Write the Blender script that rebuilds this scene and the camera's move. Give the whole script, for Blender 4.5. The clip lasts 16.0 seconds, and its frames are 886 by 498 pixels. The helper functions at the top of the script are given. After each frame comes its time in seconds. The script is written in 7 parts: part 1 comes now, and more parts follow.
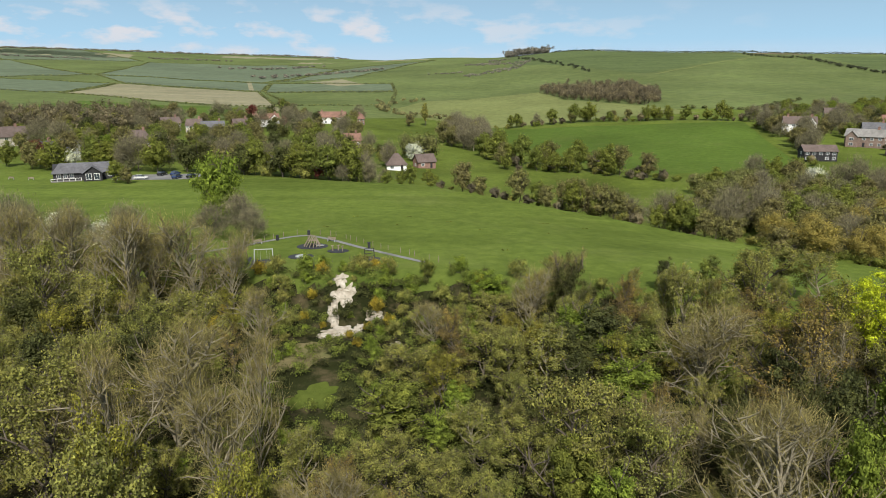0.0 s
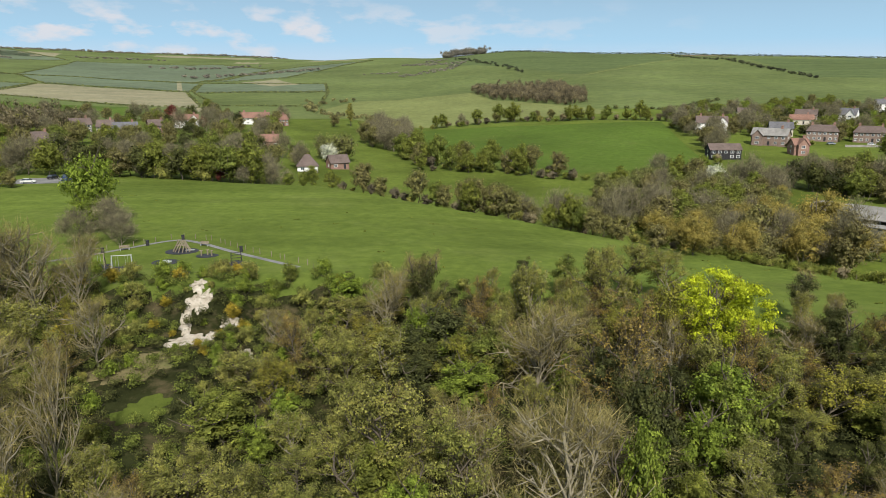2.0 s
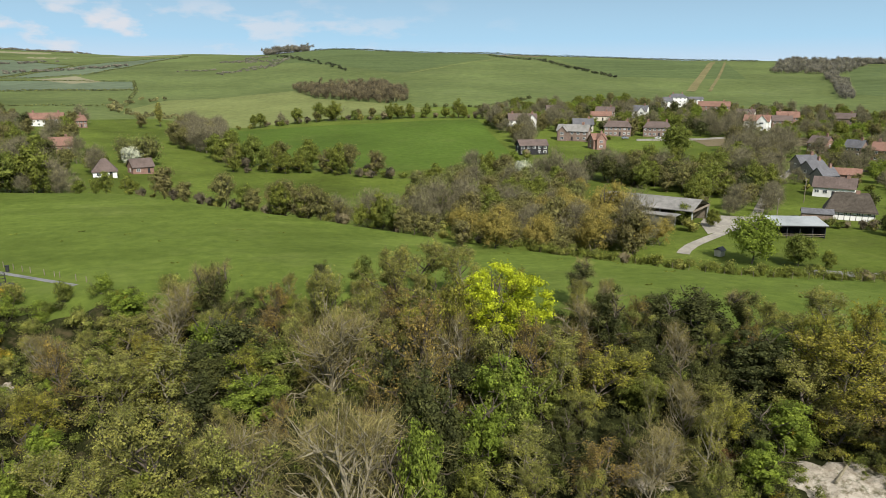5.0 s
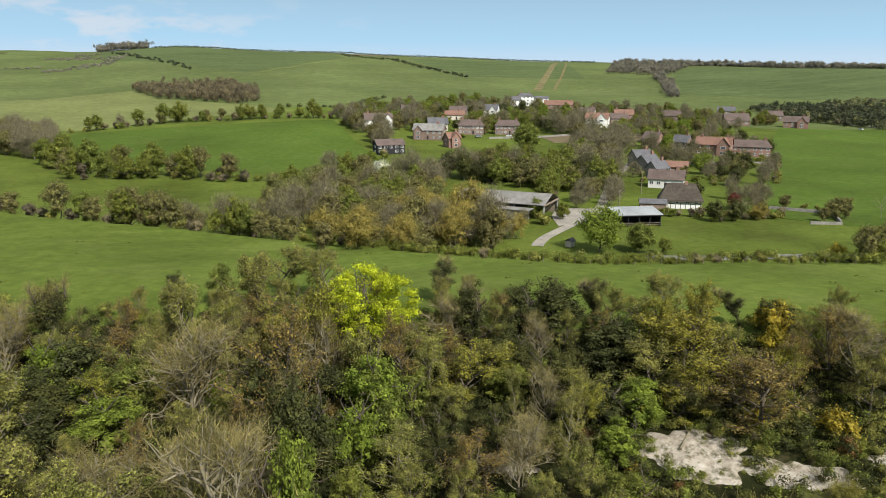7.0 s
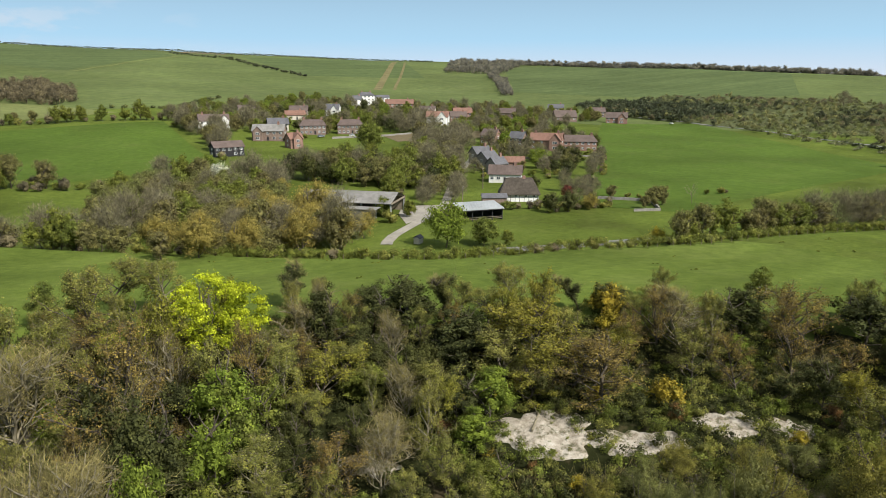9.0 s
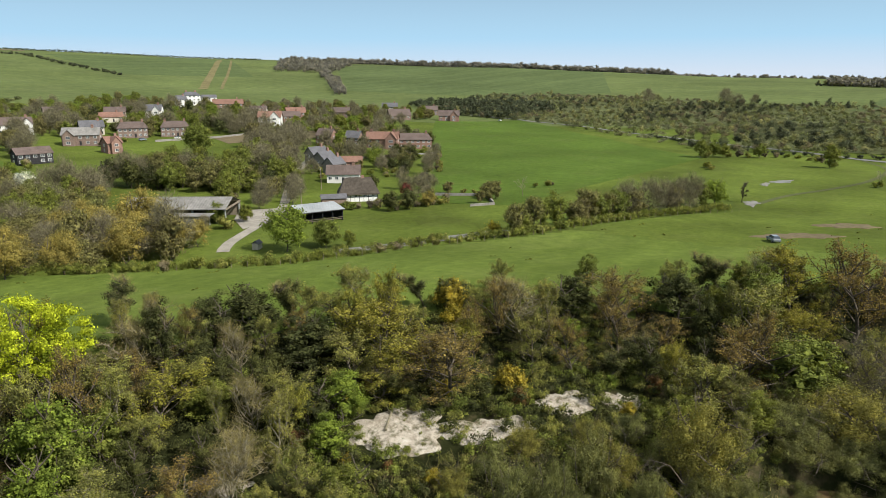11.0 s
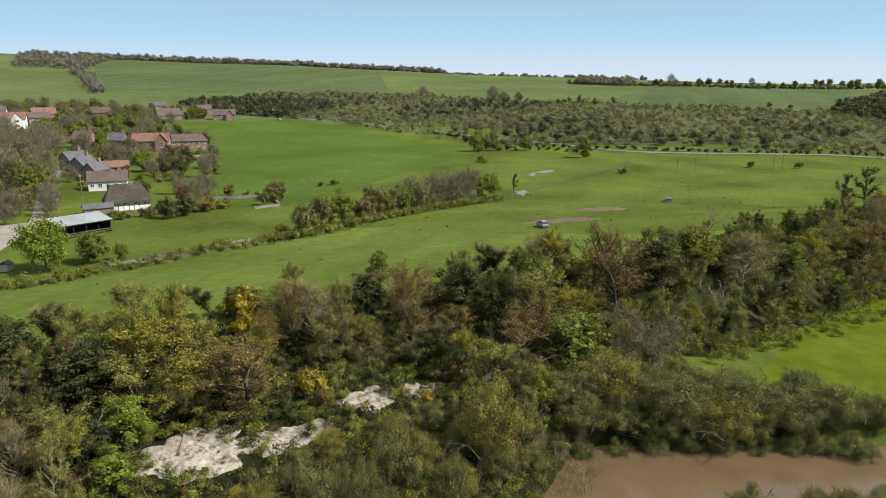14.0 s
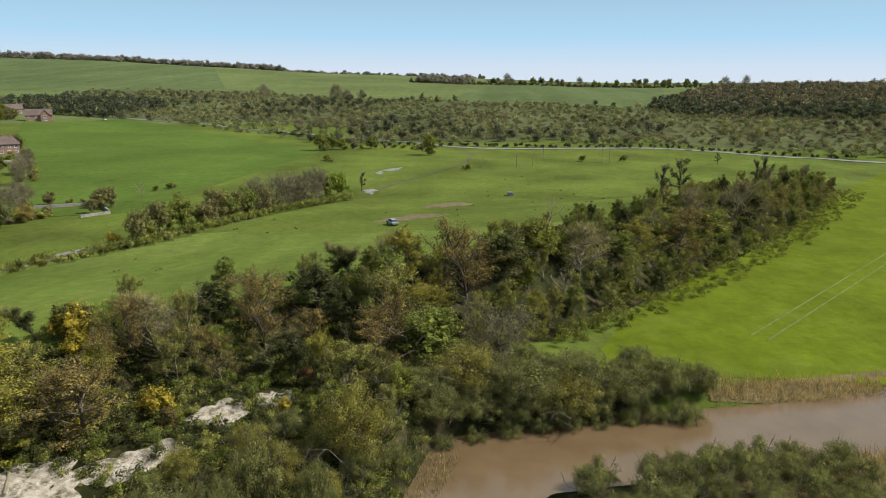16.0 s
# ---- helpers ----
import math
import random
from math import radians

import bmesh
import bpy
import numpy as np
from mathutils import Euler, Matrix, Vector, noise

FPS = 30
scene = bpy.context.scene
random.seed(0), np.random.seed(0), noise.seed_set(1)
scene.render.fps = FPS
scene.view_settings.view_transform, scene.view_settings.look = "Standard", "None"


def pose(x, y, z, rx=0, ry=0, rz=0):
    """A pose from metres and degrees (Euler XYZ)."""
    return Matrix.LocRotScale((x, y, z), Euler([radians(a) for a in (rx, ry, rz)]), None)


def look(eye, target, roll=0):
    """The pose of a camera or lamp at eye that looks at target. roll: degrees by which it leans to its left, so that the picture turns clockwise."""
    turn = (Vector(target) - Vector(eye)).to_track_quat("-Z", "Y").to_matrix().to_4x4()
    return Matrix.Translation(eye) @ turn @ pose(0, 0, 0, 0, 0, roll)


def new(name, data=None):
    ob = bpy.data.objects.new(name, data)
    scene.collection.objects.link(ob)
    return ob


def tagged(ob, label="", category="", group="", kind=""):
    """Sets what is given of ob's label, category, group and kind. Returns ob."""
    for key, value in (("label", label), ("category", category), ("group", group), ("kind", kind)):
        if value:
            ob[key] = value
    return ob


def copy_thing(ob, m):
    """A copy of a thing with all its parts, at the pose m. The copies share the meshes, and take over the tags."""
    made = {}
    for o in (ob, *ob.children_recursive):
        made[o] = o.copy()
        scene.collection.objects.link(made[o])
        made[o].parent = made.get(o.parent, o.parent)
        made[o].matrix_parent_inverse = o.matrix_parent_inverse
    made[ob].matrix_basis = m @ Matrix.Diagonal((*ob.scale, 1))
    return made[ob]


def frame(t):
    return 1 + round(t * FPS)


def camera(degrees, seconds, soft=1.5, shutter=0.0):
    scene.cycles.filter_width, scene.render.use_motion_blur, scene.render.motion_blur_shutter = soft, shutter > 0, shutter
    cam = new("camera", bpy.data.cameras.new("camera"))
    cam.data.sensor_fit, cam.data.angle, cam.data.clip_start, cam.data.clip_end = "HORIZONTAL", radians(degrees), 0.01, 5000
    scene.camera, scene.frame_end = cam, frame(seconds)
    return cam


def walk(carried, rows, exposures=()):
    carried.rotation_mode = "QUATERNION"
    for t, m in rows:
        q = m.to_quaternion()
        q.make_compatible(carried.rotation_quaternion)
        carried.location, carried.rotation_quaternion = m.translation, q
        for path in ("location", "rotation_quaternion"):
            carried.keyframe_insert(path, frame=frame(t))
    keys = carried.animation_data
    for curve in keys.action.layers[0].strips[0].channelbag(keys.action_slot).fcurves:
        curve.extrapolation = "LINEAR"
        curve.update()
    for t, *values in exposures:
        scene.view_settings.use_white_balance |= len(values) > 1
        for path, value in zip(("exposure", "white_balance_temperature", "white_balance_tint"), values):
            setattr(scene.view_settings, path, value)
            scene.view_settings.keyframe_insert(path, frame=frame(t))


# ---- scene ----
cam = camera(65.3, 16.0, 0.75)
METRES, EYE, TILT, LEAN, TURN = 21.0, 42.0, -13.3, 0.0, 0.0
ROWS = [
    (0.0, 0.0, 0.0, 0.0, 0.0, 0.0, -0.0),
    (0.5, 0.1549, 0.0172, -0.0003, -1.65, 0.0, 0.37),
    (1.0, 0.3104, 0.0352, 0.001, -2.61, 0.0, 0.58),
    (1.5, 0.4692, 0.0513, 0.0031, -3.42, 0.0, 0.74),
    (2.0, 0.6275, 0.0623, 0.006, -4.43, 0.0, 0.97),
    (2.5, 0.7774, 0.0633, 0.016, -5.34, -0.02, 1.16),
    (3.0, 0.8728, 0.0629, 0.0216, -6.54, -0.09, 1.42),
    (3.5, 0.9145, 0.0642, 0.0235, -8.81, -0.21, 1.97),
    (4.0, 0.9167, 0.0688, 0.024, -11.92, -0.37, 2.66),
    (6.5, 0.9045, 0.0697, 0.0274, -26.46, -1.47, 5.72),
    (7.0, 0.9042, 0.0687, 0.0318, -29.44, -1.81, 6.35),
    (7.5, 0.904, 0.0715, 0.0333, -32.33, -2.15, 6.96),
    (8.0, 0.9044, 0.0729, 0.0339, -35.43, -2.55, 7.58),
    (8.5, 0.9034, 0.0719, 0.0346, -38.77, -3.04, 8.24),
    (9.0, 0.9041, 0.0711, 0.0358, -42.13, -3.57, 8.86),
    (11.5, 0.8984, 0.0746, 0.0545, -58.94, -6.69, 11.43),
    (12.0, 0.8985, 0.0767, 0.0544, -62.25, -7.38, 11.82),
    (12.5, 0.8979, 0.0755, 0.0548, -65.33, -8.06, 12.11),
    (13.0, 0.8974, 0.0782, 0.057, -68.02, -8.66, 12.33),
    (13.5, 0.8973, 0.0746, 0.061, -70.39, -9.19, 12.45),
    (14.0, 0.8975, 0.0753, 0.0646, -73.65, -9.92, 12.58),
    (14.5, 0.8985, 0.0778, 0.0683, -76.88, -10.66, 12.69),
    (15.0, 0.898, 0.0799, 0.0702, -80.05, -11.4, 12.79),
    (15.5, 0.8961, 0.078, 0.0716, -83.27, -12.16, 12.83),
    (16.0, 0.8958, 0.0779, 0.0734, -86.59, -12.93, 12.84),
]
walk(cam, [(t, pose(0, 0, EYE, TILT, LEAN, TURN) @ pose(METRES * x, METRES * y, METRES * z, 90 + pitch, roll, yaw)) for t, x, y, z, yaw, pitch, roll in ROWS],
     [(0.0, 0.66), (3.0, 0.68), (7.0, 0.72), (12.5, 0.77), (16.0, 0.74)])

# ---- light ----
SUN_BEARING, SUN_HEIGHT = 176.0, 44.0
world = bpy.data.worlds.new("world")
scene.world = world
world.use_nodes = True
wn, wl = world.node_tree.nodes, world.node_tree.links
sky = wn.new("ShaderNodeTexSky")
sky.sky_type, sky.sun_disc = "NISHITA", False
sky.sun_elevation, sky.sun_rotation = radians(SUN_HEIGHT), radians(SUN_BEARING)
sky.altitude, sky.air_density, sky.dust_density, sky.ozone_density = 50, 0.55, 0.05, 4.0
# haze low over the horizon, and small fair-weather clouds
way = wn.new("ShaderNodeTexCoord")
cut = wn.new("ShaderNodeSeparateXYZ")
wl.new(way.outputs["Generated"], cut.inputs[0])
haze = wn.new("ShaderNodeValToRGB")
for e, (p, v) in zip([haze.color_ramp.elements[0], haze.color_ramp.elements[1], haze.color_ramp.elements.new(0.06), haze.color_ramp.elements.new(0.12)],
                     ((0.0, 0.96), (0.18, 0.0), (0.06, 0.94), (0.11, 0.75))):
    e.position, e.color = p, (v, v, v, 1)
wl.new(cut.outputs[2], haze.inputs[0])
air = wn.new("ShaderNodeValToRGB")
for e, (p, c) in zip([air.color_ramp.elements[0], air.color_ramp.elements[1], air.color_ramp.elements.new(0.05)],
                     ((0.015, (0.78, 0.9, 1.05)), (0.12, (0.29, 0.67, 1.04)), (0.06, (0.52, 0.83, 1.08)))):
    e.position, e.color = p, (*c, 1)
wl.new(cut.outputs[2], air.inputs[0])
bright = wn.new("ShaderNodeVectorMath")
bright.operation = "SCALE"
bright.inputs["Scale"].default_value = 20.0
wl.new(air.outputs[0], bright.inputs[0])
veil = wn.new("ShaderNodeMix")
veil.data_type = "RGBA"
wl.new(bright.outputs[0], veil.inputs[7])
wl.new(haze.outputs[0], veil.inputs[0]), wl.new(sky.outputs[0], veil.inputs[6])
stretch = wn.new("ShaderNodeMapping")
stretch.inputs["Scale"].default_value, stretch.inputs["Location"].default_value = (5.0, 5.0, 13.0), (3.1, 1.7, 0.4)
wl.new(way.outputs["Generated"], stretch.inputs[0])
puff = wn.new("ShaderNodeTexNoise")
puff.inputs["Scale"].default_value, puff.inputs["Detail"].default_value, puff.inputs["Roughness"].default_value = 3.2, 5, 0.5
wl.new(stretch.outputs[0], puff.inputs["Vector"])
cover = wn.new("ShaderNodeValToRGB")
cover.color_ramp.elements[0].position, cover.color_ramp.elements[1].position = 0.51, 0.63
wl.new(puff.outputs["Fac"], cover.inputs[0])
white = wn.new("ShaderNodeMix")
white.data_type = "RGBA"
white.inputs[7].default_value = (17.5, 17.8, 19.0, 1)
bank = wn.new("ShaderNodeValToRGB")
for e, (p, v) in zip([bank.color_ramp.elements[0], bank.color_ramp.elements[1], bank.color_ramp.elements.new(0.075), bank.color_ramp.elements.new(0.12)],
                     ((0.03, 0.6), (0.5, 0.0), (0.075, 1.0), (0.12, 0.15))):
    e.position, e.color = p, (v, v, v, 1)
wl.new(cut.outputs[2], bank.inputs[0])
west = wn.new("ShaderNodeMapRange")
west.inputs[1].default_value, west.inputs[2].default_value = 0.45, -0.15
wl.new(cut.outputs[0], west.inputs[0])
thin = wn.new("ShaderNodeMath")
thin.operation = "MULTIPLY"
wl.new(bank.outputs[0], thin.inputs[0]), wl.new(west.outputs[0], thin.inputs[1])
amount = wn.new("ShaderNodeMath")
amount.operation = "MULTIPLY"
wl.new(cover.outputs[0], amount.inputs[0]), wl.new(thin.outputs[0], amount.inputs[1])
wl.new(amount.outputs[0], white.inputs[0]), wl.new(veil.outputs[2], white.inputs[6])
wl.new(white.outputs[2], wn["Background"].inputs[0])
wn["Background"].inputs[1].default_value = 0.026
sun = new("sun", bpy.data.lights.new("sun", "SUN"))
sun.data.energy, sun.data.angle, sun.data.color = 4.8, radians(0.6), (1.0, 0.95, 0.87)
sb, sh = radians(SUN_BEARING), radians(SUN_HEIGHT)
sun.matrix_world = look((math.sin(sb) * math.cos(sh) * 900, math.cos(sb) * math.cos(sh) * 900, math.sin(sh) * 900), (0, 0, 0))

# ---- materials ----
def material(name, rough=0.85, spec=0.3):
    m = bpy.data.materials.new(name)
    m.use_nodes = True
    b = m.node_tree.nodes["Principled BSDF"]
    b.inputs["Roughness"].default_value = rough
    b.inputs["Specular IOR Level"].default_value = spec
    return m, m.node_tree.nodes, m.node_tree.links, b


def ramp(n, l, source, stops):
    r = n.new("ShaderNodeValToRGB")
    while len(r.color_ramp.elements) < len(stops):
        r.color_ramp.elements.new(0.5)
    for e, (p, c) in zip(r.color_ramp.elements, stops):
        e.position, e.color = p, (*c, 1)
    l.new(source, r.inputs[0])
    return r.outputs[0]


def noise_of(n, l, scale, detail=4.0, rough=0.6, stretch=None):
    g = n.new("ShaderNodeNewGeometry")
    t = n.new("ShaderNodeTexNoise")
    t.inputs["Scale"].default_value, t.inputs["Detail"].default_value, t.inputs["Roughness"].default_value = scale, detail, rough
    src = g.outputs["Position"]
    if stretch:
        mp = n.new("ShaderNodeMapping")
        mp.inputs["Rotation"].default_value = (0, 0, radians(stretch[0]))
        mp.inputs["Scale"].default_value = (stretch[1], 1, 1)
        l.new(src, mp.inputs[0])
        src = mp.outputs[0]
    l.new(src, t.inputs["Vector"])
    return t.outputs["Fac"]


def blend(n, l, kind, a, b, fac=0.5):
    x = n.new("ShaderNodeMix")
    x.data_type, x.blend_type = "RGBA", kind
    if isinstance(fac, float):
        x.inputs[0].default_value = fac
    else:
        l.new(fac, x.inputs[0])
    for s, v in ((6, a), (7, b)):
        if isinstance(v, tuple):
            x.inputs[s].default_value = (*v, 1)
        else:
            l.new(v, x.inputs[s])
    return x.outputs[2]


def bump(n, l, b, height, strength, dist):
    k = n.new("ShaderNodeBump")
    k.inputs["Strength"].default_value, k.inputs["Distance"].default_value = strength, dist
    l.new(height, k.inputs["Height"])
    l.new(k.outputs[0], b.inputs["Normal"])


def scaled(c, k):
    return tuple(min(1.0, v * k) for v in c)


def grass_mat(name, c, coarse=0.03, mid=0.5, spread=0.35, dry=(0.17, 0.17, 0.06), dryness=0.25, lines=None):
    c, dry = scaled(c, 0.62), scaled(dry, 0.58)
    m, n, l, b = material(name, 0.95, 0.03)
    big = ramp(n, l, noise_of(n, l, coarse, 5), [(0.3, scaled(c, 1 - spread)), (0.7, scaled(c, 1 + spread))])
    fine = ramp(n, l, noise_of(n, l, mid, 6, 0.75), [(0.3, (0.62, 0.66, 0.6)), (0.72, (1.2, 1.16, 1.1))])
    col = blend(n, l, "MULTIPLY", big, fine, 0.9)
    patch = ramp(n, l, noise_of(n, l, coarse * 2.7, 6, 0.7), [(0.5, (0, 0, 0)), (0.75, (dryness,) * 3)])
    col = blend(n, l, "MIX", col, dry, patch)
    if lines:
        s = ramp(n, l, noise_of(n, l, lines[1], 2, 0.5, (lines[0], 0.03)), [(0.4, (0.8, 0.82, 0.8)), (0.6, (1.1, 1.1, 1.1))])
        col = blend(n, l, "MULTIPLY", col, s, 0.6)
    l.new(col, b.inputs["Base Color"])
    bump(n, l, b, noise_of(n, l, mid * 2, 6, 0.8), 0.6, 0.25)
    return m


def mottled(name, a, c, scale=2.0, rough=0.85, strength=0.4, dist=0.04, spec=0.3, metal=0.0, stretch=None):
    a, c = scaled(a, 0.64), scaled(c, 0.64)
    m, n, l, b = material(name, rough, spec)
    col = ramp(n, l, noise_of(n, l, scale, 6, 0.7, stretch), [(0.32, a), (0.68, c)])
    stain = ramp(n, l, noise_of(n, l, scale * 0.17, 4), [(0.35, (0.72, 0.72, 0.7)), (0.6, (1.05, 1.05, 1.05))])
    l.new(blend(n, l, "MULTIPLY", col, stain, 0.8), b.inputs["Base Color"])
    b.inputs["Metallic"].default_value = metal
    bump(n, l, b, noise_of(n, l, scale * 2, 5, 0.7), strength, dist)
    return m


def leaf_mat(name, c, vary=0.45, warm=(0.16, 0.14, 0.03), warmth=0.25, glow=0.27, bright=0.9, clump=0.85):
    """Leaves: each differs a little, each tree too, and light shines through."""
    c, warm = scaled(c, bright), scaled(warm, bright)
    m, n, l, b = material(name, 0.75, 0.08)
    g = n.new("ShaderNodeNewGeometry")
    o = n.new("ShaderNodeObjectInfo")
    col = ramp(n, l, g.outputs["Random Per Island"], [(0.0, scaled(c, 1 - vary)), (0.55, c), (1.0, scaled(c, 1 + vary))])
    tint = ramp(n, l, o.outputs["Random"], [(0.0, (0, 0, 0)), (1.0, (warmth,) * 3)])
    col = blend(n, l, "MIX", col, warm, tint)
    # Clump-scale noise sets dark and bright drifts into the leaf colour, for contrast.
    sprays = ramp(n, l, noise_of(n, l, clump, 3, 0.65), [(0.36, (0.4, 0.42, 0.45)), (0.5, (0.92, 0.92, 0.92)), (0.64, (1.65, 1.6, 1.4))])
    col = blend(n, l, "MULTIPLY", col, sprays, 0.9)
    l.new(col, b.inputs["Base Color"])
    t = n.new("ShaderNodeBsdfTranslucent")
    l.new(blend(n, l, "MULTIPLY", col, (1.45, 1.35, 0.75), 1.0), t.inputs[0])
    x = n.new("ShaderNodeMixShader")
    x.inputs[0].default_value = glow
    l.new(b.outputs[0], x.inputs[1]), l.new(t.outputs[0], x.inputs[2])
    l.new(x.outputs[0], n["Material Output"].inputs[0])
    return m


PASTURE = grass_mat("pasture_grass", (0.112, 0.15, 0.028))
SPORTS = grass_mat("mown_grass", (0.126, 0.172, 0.034), 0.02, 0.4, 0.2, (0.2, 0.22, 0.07), 0.35, (20, 0.09))
LUSH = grass_mat("lush_grass", (0.09, 0.143, 0.025), 0.02, 0.35, 0.2)
BRIGHT = grass_mat("flood_meadow_grass", (0.116, 0.156, 0.011), 0.03, 0.35, 0.2, (0.2, 0.25, 0.05), 0.3)
PALE = grass_mat("pale_grass", (0.195, 0.22, 0.085), 0.012, 0.2, 0.18)
# Extra blue in the next three greens stands for haze over distance.
HILL = grass_mat("downland_grass", (0.13, 0.165, 0.06), 0.006, 0.1, 0.25, (0.16, 0.18, 0.08), 0.4)
CORN = grass_mat("young_corn", (0.112, 0.148, 0.06), 0.006, 0.1, 0.15, (0.12, 0.16, 0.06), 0.3, (35, 0.05))
HAZYGREEN = grass_mat("hazed_far_grass", (0.14, 0.176, 0.118), 0.005, 0.06, 0.2, (0.15, 0.17, 0.09), 0.3)
STUBBLE = grass_mat("stubble", (0.29, 0.27, 0.18), 0.01, 0.15, 0.12, (0.38, 0.36, 0.26), 0.4, (60, 0.08))
SOIL = grass_mat("bare_soil", (0.185, 0.15, 0.098), 0.05, 0.5, 0.15, (0.13, 0.16, 0.05), 0.3)
DRYGRASS = grass_mat("dry_grass", (0.22, 0.19, 0.1), 0.06, 0.8, 0.3, (0.1, 0.15, 0.03), 0.5)
# Litter and moss colours, darkened to stand for the shade under trees.
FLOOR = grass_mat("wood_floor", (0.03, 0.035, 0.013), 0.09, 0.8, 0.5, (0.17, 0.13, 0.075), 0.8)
SCRUBLAND = grass_mat("scrub_grass", (0.11, 0.125, 0.055), 0.03, 0.3, 0.3, (0.15, 0.14, 0.07), 0.5)
FLAT = grass_mat("flattened_grass", (0.15, 0.185, 0.05), 0.05, 0.5, 0.2)
REED = grass_mat("reed_bed", (0.2, 0.16, 0.08), 0.2, 1.0, 0.3, (0.09, 0.12, 0.03), 0.5)
CHALK, cn, cl, cb = material("chalk", 0.95, 0.1)
chalk_col = ramp(cn, cl, noise_of(cn, cl, 0.8, 6, 0.7), [(0.3, (0.17, 0.14, 0.1)), (0.5, (0.34, 0.305, 0.25)), (0.75, (0.46, 0.43, 0.375))])
chalk_weed = ramp(cn, cl, noise_of(cn, cl, 0.75, 8, 0.75), [(0.5, (0, 0, 0)), (0.62, (1, 1, 1))])
chalk_soil = ramp(cn, cl, noise_of(cn, cl, 1.7, 5, 0.7), [(0.35, (0.045, 0.06, 0.018)), (0.65, (0.14, 0.11, 0.075))])
cl.new(blend(cn, cl, "MIX", chalk_col, chalk_soil, chalk_weed), cb.inputs["Base Color"])
bump(cn, cl, cb, noise_of(cn, cl, 1.2, 8, 0.75), 0.9, 0.45)
GRAVEL = mottled("chalky_gravel", (0.26, 0.24, 0.2), (0.4, 0.37, 0.32), 1.2)
ASPHALT = mottled("asphalt", (0.16, 0.16, 0.16), (0.24, 0.24, 0.235), 1.0)
RUBBER = mottled("rubber_surface", (0.02, 0.022, 0.03), (0.035, 0.037, 0.045), 2.0)
CONCRETE = mottled("concrete", (0.17, 0.165, 0.15), (0.28, 0.27, 0.25), 1.5)
BARK = mottled("bark", (0.07, 0.055, 0.04), (0.16, 0.135, 0.1), 3.0)
ASHBARK = mottled("pale_bark", (0.21, 0.185, 0.125), (0.35, 0.31, 0.215), 3.0)
TWIG = leaf_mat("bare_twigs", (0.21, 0.18, 0.075), 0.4, (0.18, 0.16, 0.06), 0.6, 0.1, 0.8)
BUDS = leaf_mat("olive_buds", (0.178, 0.19, 0.05), 0.35, (0.185, 0.16, 0.048), 0.45)
LEAF = leaf_mat("green_leaves", (0.12, 0.145, 0.032), 0.35, (0.15, 0.15, 0.025), 0.45)
FRESH = leaf_mat("fresh_leaves", (0.142, 0.18, 0.03), 0.3, (0.12, 0.18, 0.02), 0.4)
LIMEGREEN = leaf_mat("sunny_green_leaves", (0.21, 0.26, 0.02), 0.35, (0.19, 0.25, 0.02), 0.3)
LIME = leaf_mat("lime_leaves", (0.33, 0.385, 0.022), 0.35, (0.38, 0.38, 0.02), 0.2)
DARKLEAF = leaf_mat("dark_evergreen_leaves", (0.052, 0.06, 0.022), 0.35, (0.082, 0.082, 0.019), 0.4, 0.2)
GOLD = leaf_mat("golden_leaves", (0.26, 0.205, 0.03), 0.4, (0.3, 0.27, 0.03), 0.4)
BROWNLEAF = leaf_mat("bronze_leaves", (0.15, 0.085, 0.035), 0.4, (0.16, 0.12, 0.04), 0.6)
BUDSALLOW = leaf_mat("olive_sallow_leaves", (0.18, 0.17, 0.042), 0.3, (0.16, 0.145, 0.036), 0.5)
SALLOW = leaf_mat("grey_green_leaves", (0.135, 0.145, 0.052), 0.25, (0.135, 0.135, 0.048), 0.6)
BLOSSOM = leaf_mat("white_blossom", (0.45, 0.47, 0.4), 0.3, (0.4, 0.45, 0.3), 0.3)
MOSSY = leaf_mat("yellow_green_buds", (0.18, 0.185, 0.032), 0.35, (0.2, 0.165, 0.03), 0.5)
BRONZE = leaf_mat("bronze_buds", (0.18, 0.14, 0.042), 0.4, (0.17, 0.12, 0.038), 0.5)
VOLIVE = leaf_mat("muted_olive_leaves", (0.145, 0.142, 0.052), 0.35, (0.135, 0.11, 0.055), 0.5)
VTWIG = leaf_mat("grey_brown_twigs", (0.185, 0.167, 0.108), 0.35, (0.145, 0.137, 0.08), 0.5, 0.1, 0.8)
COPPER = leaf_mat("copper_leaves", (0.12, 0.035, 0.03), 0.4, (0.14, 0.06, 0.04), 0.4)
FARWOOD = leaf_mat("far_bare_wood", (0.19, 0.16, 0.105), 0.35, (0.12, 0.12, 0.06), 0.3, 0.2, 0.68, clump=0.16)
# Distance haze is mixed into these far colours: greyer and paler than near leaves.
HAZYWOOD = leaf_mat("hazed_far_wood", (0.185, 0.175, 0.148), 0.15, (0.16, 0.158, 0.13), 0.3, 0.2, 0.82, clump=0.16)
FARGREEN = leaf_mat("hazed_green_leaves", (0.125, 0.145, 0.06), 0.25, (0.13, 0.13, 0.06), 0.3, clump=0.16)
FAROLIVE = leaf_mat("hazed_olive_buds", (0.185, 0.185, 0.085), 0.25, (0.15, 0.13, 0.07), 0.3, clump=0.16)
FARGREY = leaf_mat("hazed_grey_green_leaves", (0.165, 0.175, 0.1), 0.25, (0.12, 0.13, 0.07), 0.3, clump=0.16)
FARDARK = leaf_mat("hazed_dark_leaves", (0.06, 0.072, 0.043), 0.3, (0.08, 0.08, 0.045), 0.3, clump=0.16)
